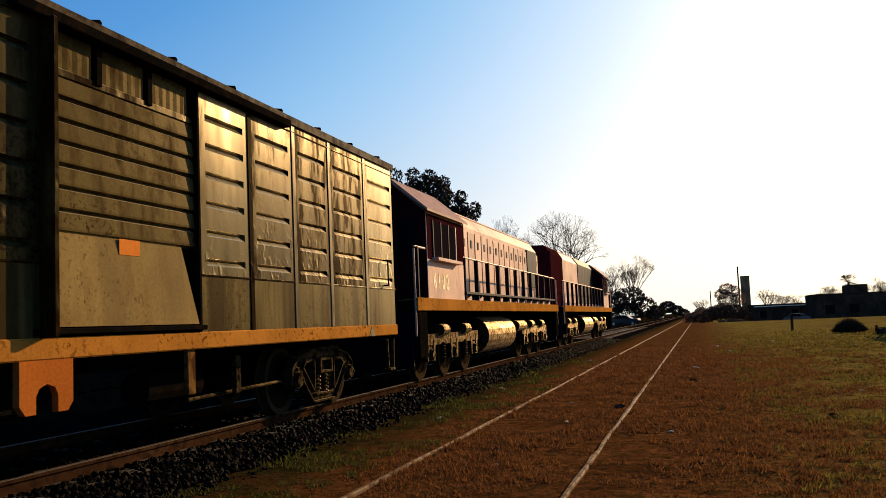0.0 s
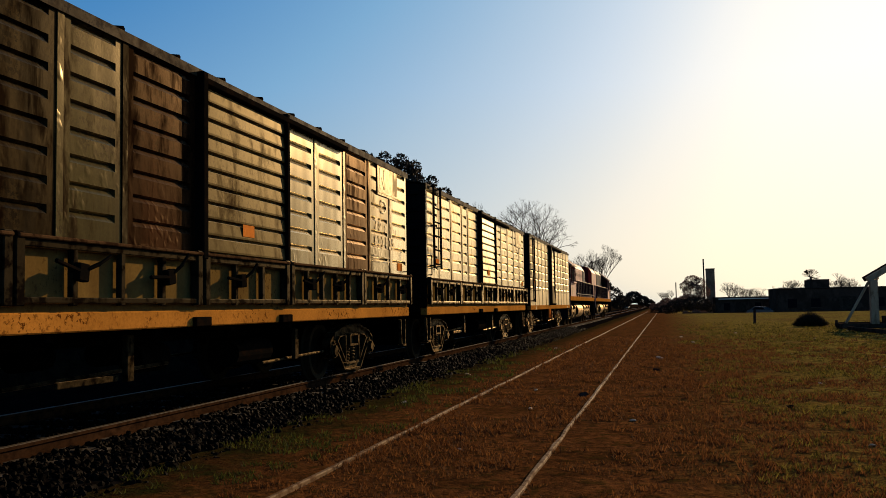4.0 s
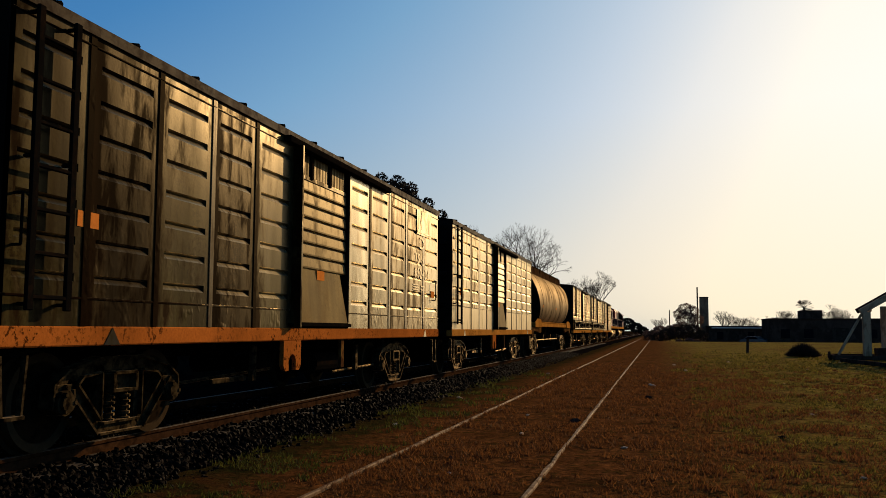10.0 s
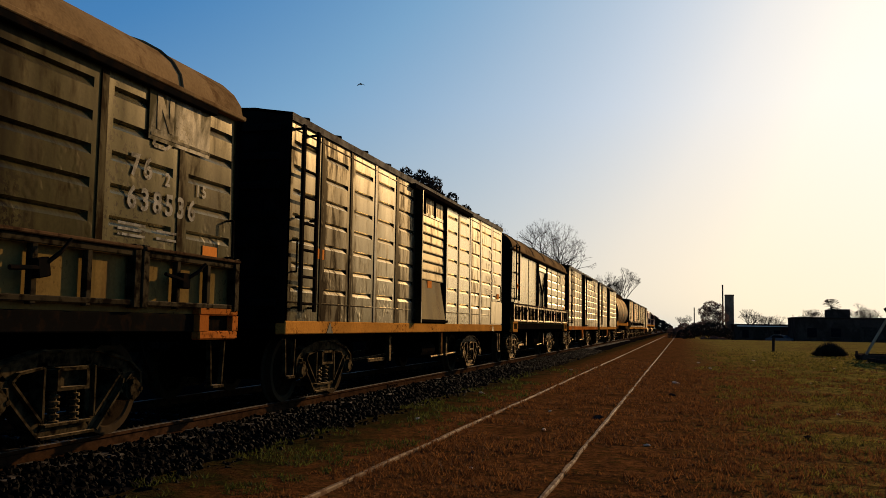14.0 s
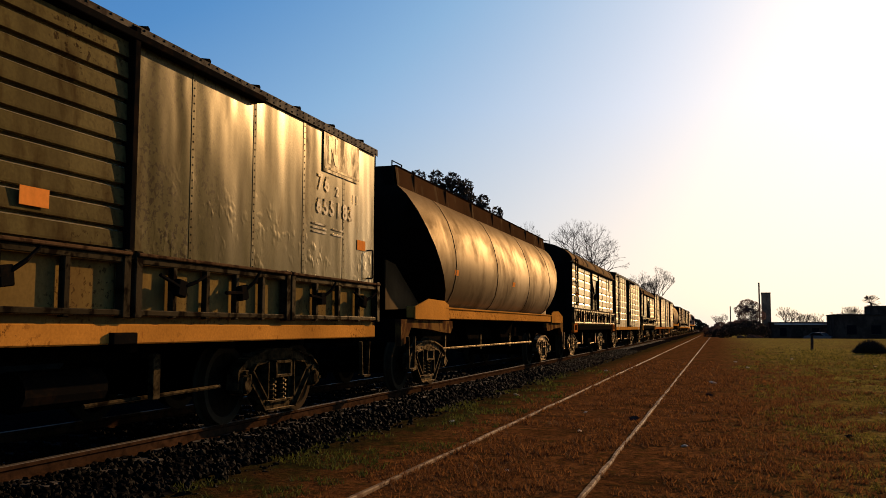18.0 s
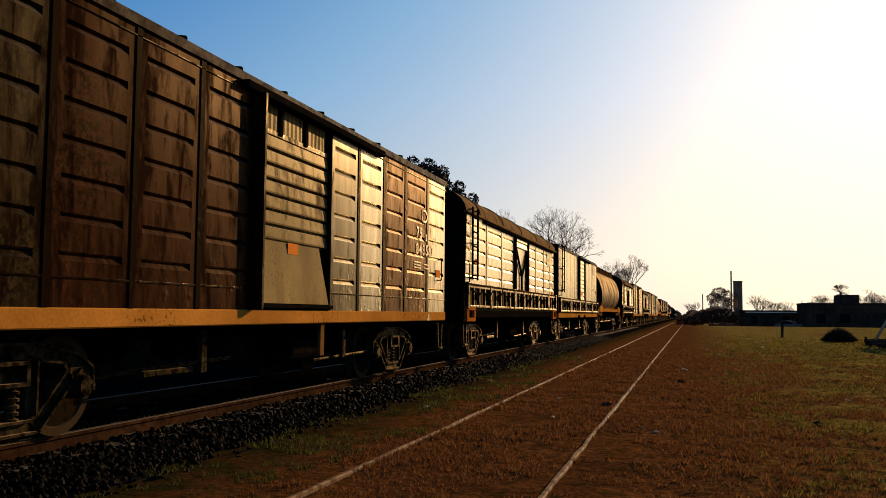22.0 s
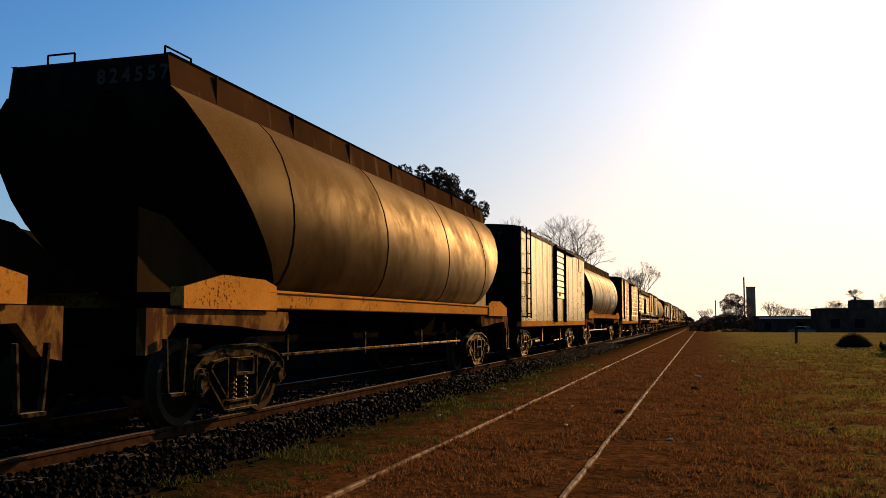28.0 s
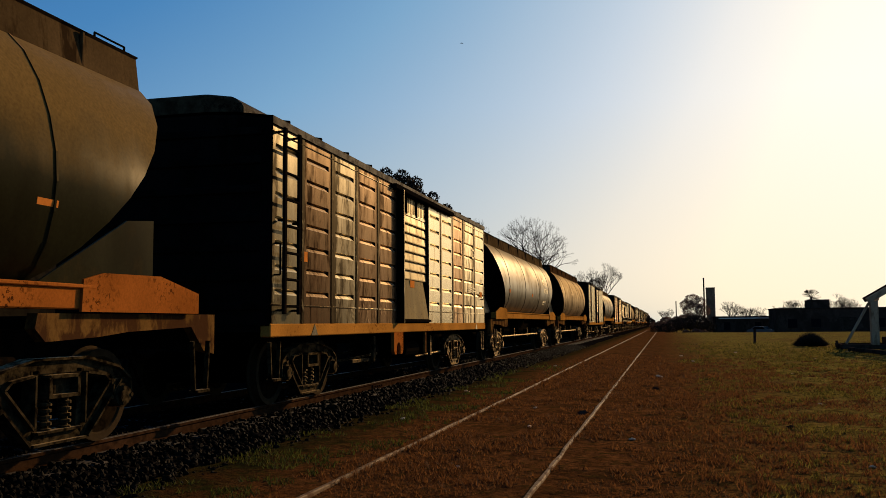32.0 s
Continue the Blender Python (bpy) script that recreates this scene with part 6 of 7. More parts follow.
    def croof(bm):
        pts = [(-1.52, 3.26), (-0.76, 3.88), (0.76, 3.88), (1.52, 3.26), (1.52, 3.31), (0.78, 3.94), (-0.78, 3.94), (-1.52, 3.31)]
        a = [bm.verts.new((x, cab_y0 - 0.22, z)) for x, z in pts]
        b = [bm.verts.new((x, cab_y1 + 0.15, z)) for x, z in pts]
        bm.faces.new(a)
        bm.faces.new(b[::-1])
        for i in range(8):
            bm.faces.new((a[i], b[i], b[(i + 1) % 8], a[(i + 1) % 8]))
        bmesh.ops.recalc_face_normals(bm, faces=bm.faces)
    put("cab_roof", cached(("cab_roof", cab_y0, cab_y1), croof), M["loco_roof"], cb, None, "faded dusty cab roof")
    wlen = (cab_y1 - cab_y0) * 0.62
    for sx in (-1, 1):
        w = beam("side_window", sx * 1.41, sx * 1.445, cab_y0 + 0.35, cab_y0 + 0.35 + wlen, 2.40, 3.12, M["glass"], cb)
        for k in range(4):
            beam("window_bar", -0.03, 0.03, -wlen / 2 + k * wlen / 3 - 0.03, -wlen / 2 + k * wlen / 3 + 0.03, -0.38, 0.38, M["loco_cream"] if k == 3 else M["loco_blue"], w)
        beam("window_sill", sx * 1.42, sx * 1.56, cab_y0 + 0.3, cab_y0 + 0.45 + wlen, 2.33, 2.40, M["loco_cream"], cb)
    if number:
        stencil("cab_number", number, 0.42, M["stencil"], lo, on_side(1.425, cab_y0 + 0.35, 1.80), "pale painted road number")

    def tank(bm):
        for s in (-1, 1):
            add_rod(bm, (s * 0.82, -2.0, 0.78), (s * 0.82, 1.4, 0.78), 0.46, 20)
        add_box(bm, -0.8, 0.8, -2.0, 1.4, 0.32, 1.2)
    put("fuel_tank", cached(("fuel_tank",), tank), M["cast"], lo, None, "dusty rounded fuel tank")
    for s in (-1, 1):
        loco_truck(lo, s * (H - 3.6))
        coupler(lo, s * (H - 0.25), s)
        beam("pilot_plate", -1.35, 1.35, s * (H - 0.28) - 0.03, s * (H - 0.28) + 0.03, 0.35, 1.34, M["loco_blue"], lo)
    rod("air_reservoir", (1.15, 1.8, 0.95), (1.15, 3.0, 0.95), 0.16, M["cast"], lo, seg=12)
    return lo


TRAIN = [
    locomotive(52.9, 19.4, "far cream and maroon diesel locomotive with dark radiator end", 5.6, 8.2, 3.95, [(-8.85, -5.6, "loco_red"), (-0.6, 5.5, "loco_blue")]),
    locomotive(32.3, 17.2, "cream diesel locomotive with maroon cab roof at its rear", -7.5, -4.8, 3.80, [(-4.8, -2.6, "loco_red")], "6102"),
    boxcar_pressed(13.9, 13.9, "grey boxcar with rust-streaked front panels and open-vented door", ["grey", "rusty", "rusty", "grey", "grey_clean", "grey", "grey", "rusty", "grey", "rusty"], low_band=True, hatch=True),
    boxcar_stake(-1.35, 13.45, "grey ribbed boxcar with lashing stakes and white numbers", ["grey_clean", "grey", "grey_clean", "grey"], number=("752   11", "535052"), emblem="red"),
    boxcar_stake(-16.15, 13.75, "grey ribbed boxcar with rust-brown panels and lashing stakes", ["grey_clean", "grey", "brown", "grey_clean", "grey_clean", "brown", "grey", "rusty", "brown", "grey"], number=("762   11", "632135"), emblem=True),
    hopper(-31.1, 15.7, "olive grain hopper wagon with rusty top coaming"),
    boxcar_pressed(-47.7, 13.9, "grey boxcar with peeling rusty panels and dark lower band", ["grey", "rusty", "grey", "grey", "grey", "rusty", "grey", "rusty", "grey", "grey"], low_band=True),
    boxcar_pressed(-62.95, 13.75, "grey boxcar with brown streaks and orange sill", ["grey", "rusty", "rusty", "grey", "grey_clean", "grey", "rusty", "grey", "rusty", "grey"], sill="orange", number=("752   11", "852434"), emblem=True),
    boxcar_round(-77.95, 12.5, "olive round-roofed boxcar with braced door and lashing stakes", ["grey_clean", "grey"], number=("762   11", "662163"), emblem=True, plain_rear=True, jack="yellow"),
    boxcar_pressed(-91.76, 13.8, "grey boxcar with clean shining door panels", ["grey", "grey", "rusty", "grey_clean", "grey_clean", "rusty", "grey", "grey", "rusty", "grey"], number=("752", "846469"), jack=False, corner_plate=True),
    boxcar_round(-106.9, 12.6, "olive round-roofed boxcar with braced door", ["grey", "grey_clean"], number=("762   15", "638536"), emblem=True),
    hopper(-120.7, 15.7, "olive grain hopper wagon with scratched sides", number=None),
    boxcar_stake(-137.82, 14.1, "grey riveted boxcar with dented smooth sides and lashing stakes", ["sheet"], kind="riveted", number=("762   11", "655183"), emblem=True, door_mat="grey_clean"),
    boxcar_round(-153.0, 13.45, "olive round-roofed boxcar with orange jacking brackets", ["grey_clean", "grey"], number=("     11", "        20"), emblem=True),
    boxcar_pressed(-168.0, 13.75, "rust-brown boxcar with paler door panel", ["grey", "brown", "brown", "grey_clean", "grey", "brown", "brown", "brown", "rusty", "brown"], number=("752   11", "843556"), jack=False),
    hopper(-183.0, 15.7, "dark olive hopper wagon with white numbers", "hopper_dark", ("752   11", "825943")),
    boxcar_stake(-199.8, 13.65, "pale riveted boxcar with smooth stained sides", ["sheet"], kind="riveted_low", number=("772   11", "650937"), emblem=True, door_mat="grey_clean"),
    hopper(-214.75, 15.6, "olive grain hopper wagon with rust stains and graffiti", number=None, marks=((-0.29, 1.64),)),
    hopper(-231.55, 15.6, "dark green hopper wagon with dented side and white numbers", "hopper_dark", ("752   11", "807958")),
    boxcar_pressed(-248.58, 13.75, "rust-brown ribbed boxcar with orange sill", ["grey", "rusty", "brown", "grey_clean", "grey_clean", "brown", "brown", "rusty", "brown", "grey"], number=("     11", "           6"), sill="yellow", hatch=True),
    hopper(-263.6, 15.6, "olive grain hopper wagon with orange sill", "hopper_dark", sill="orange", marks=((4.92, 2.09), (-4.95, 2.12))),
]
end_number(TRAIN[17], "824557", -6.935, 3.66)
end_number(TRAIN[16], "650937", -13.65 / 2 - 0.04, 3.42)
end_number(TRAIN[14], "843556", -13.75 / 2 - 0.04, 3.48)


# ---- distance: trees, buildings, field ----
def branch_tree(name, base, height, width, spread, seed, label, trunk_r=0.22, depth=6, fork=0.3, material="twig", flat=0.0):
    """A bare tree: limbs that part evenly round the stem, down to fine twigs. flat: how far the limbs lie down."""
    rng = random.Random(seed)
    t = thing(name, Matrix.Translation(base), label, "tree")
    meshes = {"trunk": ([], []), "crown": ([], [])}

    def tube(where, p, q, r0, r1, seg):
        vs, fs = meshes[where]
        d = (q - p).normalized()
        a = d.orthogonal().normalized()
        c = d.cross(a)
        n = len(vs)
        for o, r in ((p, r0), (q, r1)):
            for k in range(seg):
                w = 2 * math.pi * k / seg
                vs.append(o + a * (r * math.cos(w)) + c * (r * math.sin(w)))
        for k in range(seg):
            j = (k + 1) % seg
            fs.append((n + k, n + j, n + seg + j, n + seg + k))

    def grow(p, d, ln, r, level):
        bend = d + Vector((rng.uniform(-0.12, 0.12), rng.uniform(-0.12, 0.12), rng.uniform(-0.05, 0.1)))
        m = p + d * (ln * 0.5)
        q = m + bend.normalized() * (ln * 0.5)
        where = "trunk" if level < 1 else "crown"
        seg = 8 if level < 2 else 5 if level < 4 else 3
        tube(where, p, m, r, r * 0.86, seg)
        tube(where, m, q, r * 0.86, r * 0.72, seg)
        if level >= depth:
            return
        n = 4 if level == 0 else 3 if level < 3 else rng.choice((2, 2, 3))
        turn = rng.uniform(0, 2 * math.pi)
        for k in range(n):
            a = turn + 2 * math.pi * (k + rng.uniform(-0.25, 0.25)) / n
            tilt = rng.uniform(0.35, 0.8) * spread
            side = Vector((math.cos(a), math.sin(a), 0))
            nd = (d + side * tilt + Vector((0, 0, 0.14 - flat * rng.random()))).normalized()
            grow(q if k or level == 0 else m.lerp(q, 0.9), nd, ln * rng.uniform(0.62, 0.84), max(0.012, r * rng.uniform(0.54, 0.70)), level + 1)
    grow(Vector((0, 0, -0.3)), Vector((rng.uniform(-0.06, 0.06), 0, 1)).normalized(), height * fork, trunk_r, 0)
    co = meshes["crown"][0]
    kz = height / max(c.z for c in co)
    kx = width / (max(c.x for c in co) - min(c.x for c in co))
    for nm, mt in (("trunk", "bark"), ("crown", material)):
        vs, fs = meshes[nm]
        me = bpy.data.meshes.new(nm)
        me.from_pydata([(v.x * kx, v.y * kx, v.z * kz) for v in vs], [], fs)
        put(nm, me, M[mt], t, None, "bare winter branches" if nm == "crown" else "")
    return t


def leaf_cloud(centres, n, size, seed, flat=0.8):
    """Many small leaf blades scattered round the given ellipsoids."""
    rng = np.random.default_rng(seed)
    pts = []
    wsum = sum(c[3] ** 2 for c in centres)
    for cx, cy, cz, r in centres:
        m = int(n * r * r / wsum)
        d = rng.normal(size=(m, 3))
        d /= np.linalg.norm(d, axis=1)[:, None]
        rad = r * rng.uniform(0.55, 1.08, (m, 1)) ** 0.5
        pts.append(np.array([cx, cy, cz]) + d * rad * np.array([1, 1, flat]))
    p = np.concatenate(pts)
    m = len(p)
    a, b = rng.normal(size=(m, 3)), rng.normal(size=(m, 3))
    s = size * rng.uniform(0.5, 1.3, (m, 1))
    a = a / np.linalg.norm(a, axis=1)[:, None] * s
    b = b / np.linalg.norm(b, axis=1)[:, None] * s * 0.6
    v = np.stack([p - a, p - b, p + a, p + b], 1).reshape(-1, 3)
    f = np.arange(m * 4).reshape(-1, 4)
    me = bpy.data.meshes.new("crown")
    me.from_pydata(v.tolist(), [], f.tolist())
    return me


def polar(az, d, z=0.0):
    return (d * math.sin(radians(az)), d * math.cos(radians(az)), z)


ev = thing("evergreen_tree", Matrix.Translation(polar(-16.9, 62)) @ Matrix.Diagonal((0.88, 0.88, 1.06, 1)), "dense dark evergreen tree behind the track", "tree")
put("trunk", cached(("trunk", "ever"), lambda bm: add_rod(bm, (0, 0, -0.3), (0.3, 0, 8.5), 0.42, 12, 0.16)), M["bark"], ev)
rng = random.Random(3)
blobs = [(-1.2, 0, 9.4, 1.9), (0.2, 0.4, 9.7, 1.8), (1.5, -0.2, 8.7, 1.7), (2.6, 0.3, 7.7, 1.5), (-2.6, 0, 8.4, 1.6), (0, 0, 7.4, 2.6), (3.3, 0, 6.4, 1.3), (-3.4, 0.2, 6.9, 1.5), (1.2, 0.5, 6, 2.4), (-1.8, -0.3, 5.5, 2.2), (3.4, 0.2, 5.0, 1.3)]
blobs += [(x + rng.uniform(-1, 1) * r, y + rng.uniform(-1, 1) * r, z + rng.uniform(-0.4, 0.9) * r, r * rng.uniform(0.25, 0.4)) for x, y, z, r in blobs for _ in range(4)]
put("crown", leaf_cloud(blobs, 30000, 0.13, 4), M["leaf"], ev, None, "dark uneven evergreen crown")
for k in range(7):
    rod("limb", (0.2, 0, 4.0 + 0.5 * k), (2.4 * math.cos(k * 2.3), 2.0 * math.sin(k * 2.3), 6.2 + 0.45 * k), 0.10, M["bark"], ev, seg=6)

branch_tree("bare_tree", polar(-7.9, 104), 14.0, 9.6, 1.15, 11, "wide bare winter tree beside the line", 0.34, 8, fork=0.36, material="bark", flat=0.35)
branch_tree("bare_tree", polar(-3.85, 150), 11.2, 6.4, 0.8, 21, "slender bare winter tree with pale branches", 0.24, 8, fork=0.26)
branch_tree("bare_tree", polar(-12.0, 92), 12.2, 4.4, 0.7, 31, "thin bare winter tree with fine twigs", 0.18, 8, fork=0.30)
branch_tree("bare_tree", polar(-10.6, 112), 12.6, 5.0, 0.75, 37, "thin bare winter tree with fine twigs", 0.18, 8, fork=0.28)
branch_tree("bare_tree", polar(-5.4, 132), 9.0, 5.0, 0.8, 33, "low bare winter tree", 0.18, 7, fork=0.25)


def shrub(name, base, blobs, n, size, seed, label, material="scrub"):
    t = thing(name, Matrix.Translation(base), label, "shrub")
    put("leaves", leaf_cloud(blobs, n, size, seed, 0.75), M[material], t)
    for k in range(5):
        a = k * 1.3 + seed
        x, y, z, r = blobs[k % len(blobs)]
        rod("stem", (0.2 * math.cos(a), 0.2 * math.sin(a), -0.1), (x + 0.2 * math.cos(a), y, z + r * 0.3), 0.03 + 0.004 * r, M["bark"], t, seg=5)
    return t


def mound_bush(name, base, rx, ry, h, n, seed, label):
    """A low mound of stiff stems that lean outwards."""
    g = random.Random(seed)
    bm = bmesh.new()
    for _ in range(n):
        a, r = g.uniform(0, 2 * math.pi), math.sqrt(g.random()) * 0.92
        u = r * (1.0 + 0.18 * noise.noise((2 * math.cos(a), 2 * math.sin(a), seed)))
        p = Vector((rx * u * math.cos(a), ry * u * math.sin(a), 0))
        top = h * max(0.12, 1 - r * r) * g.uniform(0.55, 1.08)
        foot = Vector((p.x * 0.8, p.y * 0.8, top * g.uniform(0.0, 0.55)))
        tip = Vector((p.x * 1.08 + g.uniform(-0.05, 0.05), p.y * 1.08, top))
        d = Vector((g.uniform(-1, 1), g.uniform(-1, 1), g.uniform(-0.5, 0.5))).normalized() * g.uniform(0.012, 0.028)
        bm.faces.new([bm.verts.new(c) for c in (foot - d, foot + d, tip)])
    me = bpy.data.meshes.new("foliage")
    bm.to_mesh(me)
    bm.free()
    me.materials.append(None)
    t = thing(name, Matrix.Translation(base), label, "shrub")
    put("foliage", me, M["leaf"], t)


shrub("hedge_clump", polar(0.2, 128, -0.5), [(-1.6, 0, 0.7, 0.8), (-0.4, 0, 0.9, 0.9), (0.8, 0, 1.3, 1.1), (2.0, 0, 1.5, 1.2), (3.2, 0, 1.7, 1.3), (4.4, 0, 1.6, 1.4), (5.4, 0, 1.2, 1.0)], 12000, 0.09, 18, "long dark low hedge at the field's end", "leaf")
mound_bush("shrub", polar(8.4, 50), 0.95, 0.7, 0.78, 4200, 8, "low rounded dry shrub mound in the grass")
shrub("tree_clump", polar(1.62, 142, -0.6), [(0.2, 0, 5.3, 1.15), (-0.6, 0, 4.5, 1.1), (1.1, 0, 4.9, 1.2), (0.3, 0, 3.6, 1.6), (1.7, 0, 3.6, 1.2), (-0.4, 0, 2.3, 1.4), (1.1, 0, 1.7, 1.6), (2.1, 0, 1.4, 1.1)], 15000, 0.085, 9, "rounded red-brown twiggy tree clump")
shrub("hedge_clump", polar(0.55, 146, -0.6), [(0, 0, 1.5, 1.2), (-1.3, 0, 1.2, 1.0), (1.4, 0, 1.9, 1.4), (0.5, 0, 2.1, 0.9)], 3400, 0.15, 10, "dark low hedge clump")
shrub("hedge_clump", polar(-0.25, 190, -0.1), [(0, 0, 0.9, 1.0), (-1.3, 0, 0.8, 0.9), (1.2, 0, 1.6, 1.2)], 1800, 0.18, 12, "dark low hedge clump")
shrub("hedge_clump", polar(-4.4, 140), [(-2, 0, 3.4, 2.4), (0.5, 0, 3.8, 2.5), (2.6, 0, 2.6, 2.0), (-4.5, 0, 3, 2.2), (4.3, 0, 1.6, 1.4), (0, 0, 1.5, 2.5)], 8000, 0.2, 13, "tall dark hedge behind the track", "leaf")
shrub("hedge_clump", polar(-2.0, 260), [(-2, 0, 2.0, 2.0), (0.5, 0, 3.2, 2.2), (3, 0, 2.2, 1.8), (5, 0, 1.4, 1.4), (-4, 0, 1.3, 1.6)], 5000, 0.3, 14, "far dark trees beside the line", "leaf")
for az, d, h, grain in ((4.1, 175, 6.0, 41), (5.5, 170, 4.8, 42), (7.5, 150, 5.5, 43), (9.9, 155, 6.6, 44), (4.8, 178, 4.8, 45), (7.0, 152, 4.6, 46), (10.4, 158, 6.0, 47), (0.1, 210, 5.2, 48)):
    branch_tree("bare_tree", polar(az, d, -0.8), h, h * 0.75, 0.95, grain, "small bare winter tree behind the wall", 0.12, 6, fork=0.24)
shrub("brush_heap", polar(1.85, 124, -0.45), [(-1.2, 0, 0.3, 0.5), (0, 0, 0.38, 0.6), (1.1, 0, 0.28, 0.5), (0.5, 0, 0.3, 0.55)], 2200, 0.10, 15, "low dark heap of brushwood")

tower = thing("brick_tower", Matrix.Translation(polar(2.8, 148, -0.8)), "tall square brick tower", "tower")
put("shaft", cached(("shaft",), lambda bm: (add_box(bm, -0.66, 0.66, -0.66, 0.66, -0.3, 7.35, 0.03), add_box(bm, -0.70, 0.70, -0.70, 0.70, 7.35, 7.52, 0.02))), M["tower"], tower)

for az, d, h, nm in ((2.42, 144, 8.9, 0), (0.73, 200, 6.6, 1)):
    p = thing("utility_pole", Matrix.Translation(polar(az, d, -0.8)), "slender wooden utility pole", "utility pole")
    rod("pole", (0, 0, -0.2), (0, 0, h), 0.11, M["bark"], p)


def building(name, az0, az1, d, z0, h, label, material, steps=(), windows=()):
    x0, x1 = d * math.tan(radians(az0)), d * math.tan(radians(az1))
    b = thing(name, Matrix.Translation((x0, d, z0)), label, "building")
    put("wall", cached(("wall", name, az0), lambda bm: add_box(bm, 0, x1 - x0, 0, 9, -0.3, h, 0.04)), M[material], b)
    beam("parapet", -0.08, x1 - x0 + 0.08, -0.10, 9.1, h, h + 0.14, M[material], b)
    for a0, a1, hh in steps:
        s0, s1 = d * math.tan(radians(a0)) - x0, d * math.tan(radians(a1)) - x0
        beam("raised_block", s0, s1, 0.8, 6, h, hh, M[material], b)
    for u, w, zl, zh, nm in windows:
        wi = beam(nm, u, u + w, -0.03, 0.06, zl, zh, M["glass"] if nm == "window" else M["bark"], b)
        beam("sill", -w / 2 - 0.08, w / 2 + 0.08, -0.10, 0.05, -(zh - zl) / 2 - 0.08, -(zh - zl) / 2, M[material], wi)
    return b


building("low_house", 3.05, 6.5, 140, -0.8, 2.75, "long low dark building with pale roof edge", "brick", windows=((1.2, 0.9, 0.9, 2.0, "window"), (3.4, 0.9, 0.0, 2.1, "door"), (5.6, 0.9, 0.9, 2.0, "window")))
beam("roof_edge", 7.9, 15.6, 139.7, 140.0, 1.72, 1.86, M["zinc"], None, bevel=0.01)
tagged(bpy.data.objects["roof_edge"], "pale zinc gutter along a low roof", "roof edge", kind="structure")
building("warehouse", 6.55, 16.5, 130, -0.8, 3.75, "long flat-roofed dark warehouse behind the field", "brick", steps=((8.54, 9.6, 5.02),), windows=((1.5, 1.2, 1.2, 2.4, "window"), (4.5, 1.2, 1.2, 2.4, "window"), (8.0, 2.2, 0.0, 2.6, "door"), (12.5, 1.2, 1.2, 2.4, "window")))
building("far_house", -2.75, -2.2, 300, 0.0, 2.9, "small far pale house beside the line", "render_pale", windows=((1.0, 0.9, 0.9, 2.0, "window"),))

palm = thing("palm_tree", Matrix.Translation(polar(8.55, 138, -0.8)), "small fan palm with spiky crown", "palm tree")
rod("trunk", (0, 0, -0.2), (0, 0, 5.45), 0.16, M["bark"], palm)
rng = random.Random(6)
for k in range(40):
    a, t = k * 2.4, rng.uniform(-0.8, 1.25)
    d = Vector((math.cos(a) * math.cos(t), math.sin(a) * math.cos(t), math.sin(t)))

    def frond(bm):
        for j in range(7):
            g = (j - 3) * 0.16
            e = [bm.verts.new(c) for c in ((0, 0, 0.55), (math.sin(g) * 0.9 - 0.03, 0, 0.55 + math.cos(g) * 0.75), (math.sin(g) * 0.9 + 0.03, 0.02, 0.55 + math.cos(g) * 0.72))]
            bm.faces.new(e)
        add_rod(bm, (0, 0, 0), (0, 0, 0.6), 0.015, 4)
    put("frond", cached(("frond",), frond), M["leaf"], palm, Matrix.Translation((0, 0, 5.45)) @ d.to_track_quat("Z", "Y").to_matrix().to_4x4())


def parked_car(base, turn, material, label):
    c = thing("car", Matrix.Translation(base) @ pose(0, 0, 0, 0, 0, turn), label, "car")

    def body(bm):
        out = [(-2.0, 0.35), (-2.05, 0.75), (-1.9, 0.9), (-1.0, 0.97), (-0.45, 1.38), (0.75, 1.42), (1.45, 1.0), (1.95, 0.9), (2.05, 0.6), (2.0, 0.35)]
        add_prism(bm, out, -0.8, 0.8)
        bmesh.ops.bevel(bm, geom=list(bm.edges), offset=0.05, segments=2, affect="EDGES")
    put("body", cached(("body", "car"), body), M[material], c)
    for sx in (-1, 1):
        put("side_glass", cached(("side_glass",), lambda bm: add_prism(bm, [(-0.85, 0.98), (-0.42, 1.31), (0.70, 1.34), (1.2, 1.0)], -0.01, 0.01)), M["glass"], c, pose(sx * 0.80, 0, 0))
        for y in (-1.25, 1.25):
            w = rod("wheel", (sx * 0.62, y, 0.31), (sx * 0.82, y, 0.31), 0.31, M["tyre"], c, seg=18)
            put("rim", cached(("rim",), lambda bm: add_rod(bm, (0, 0, -0.11), (0, 0, 0.11), 0.18, 14)), M["zinc"], w)
    for s in (-1, 1):
        beam("bumper", -0.75, 0.75, s * 2.03 - 0.05, s * 2.03 + 0.05, 0.4, 0.58, M["black"], c)
    return c


parked_car(polar(5.75, 134, -0.8), 58, "car_white", "grey hatchback with glinting roof parked along the street")
parked_car(polar(-4.55, 120, -0.05), 80, "car_dark", "dark car parked beyond the track")

post = thing("fence_post", Matrix.Translation(polar(5.28, 58.5)), "short weathered wooden post in the grass", "post")
rod("shaft", (0, 0, -0.1), (0.03, 0, 0.82), 0.085, M["bark"], post, seg=9)
stick = thing("marker_stake", Matrix.Translation(polar(9.9, 45.7)), "thin leaning wooden stake", "stake")
rod("shaft", (0, 0, -0.1), (-0.06, 0, 0.38), 0.06, M["bark"], stick, seg=7)

# timber loading frame at the field's edge
fr = thing("timber_frame", pose(7.9, 44.0, 0), "weathered timber and steel loading frame with sloping top beam", "frame")


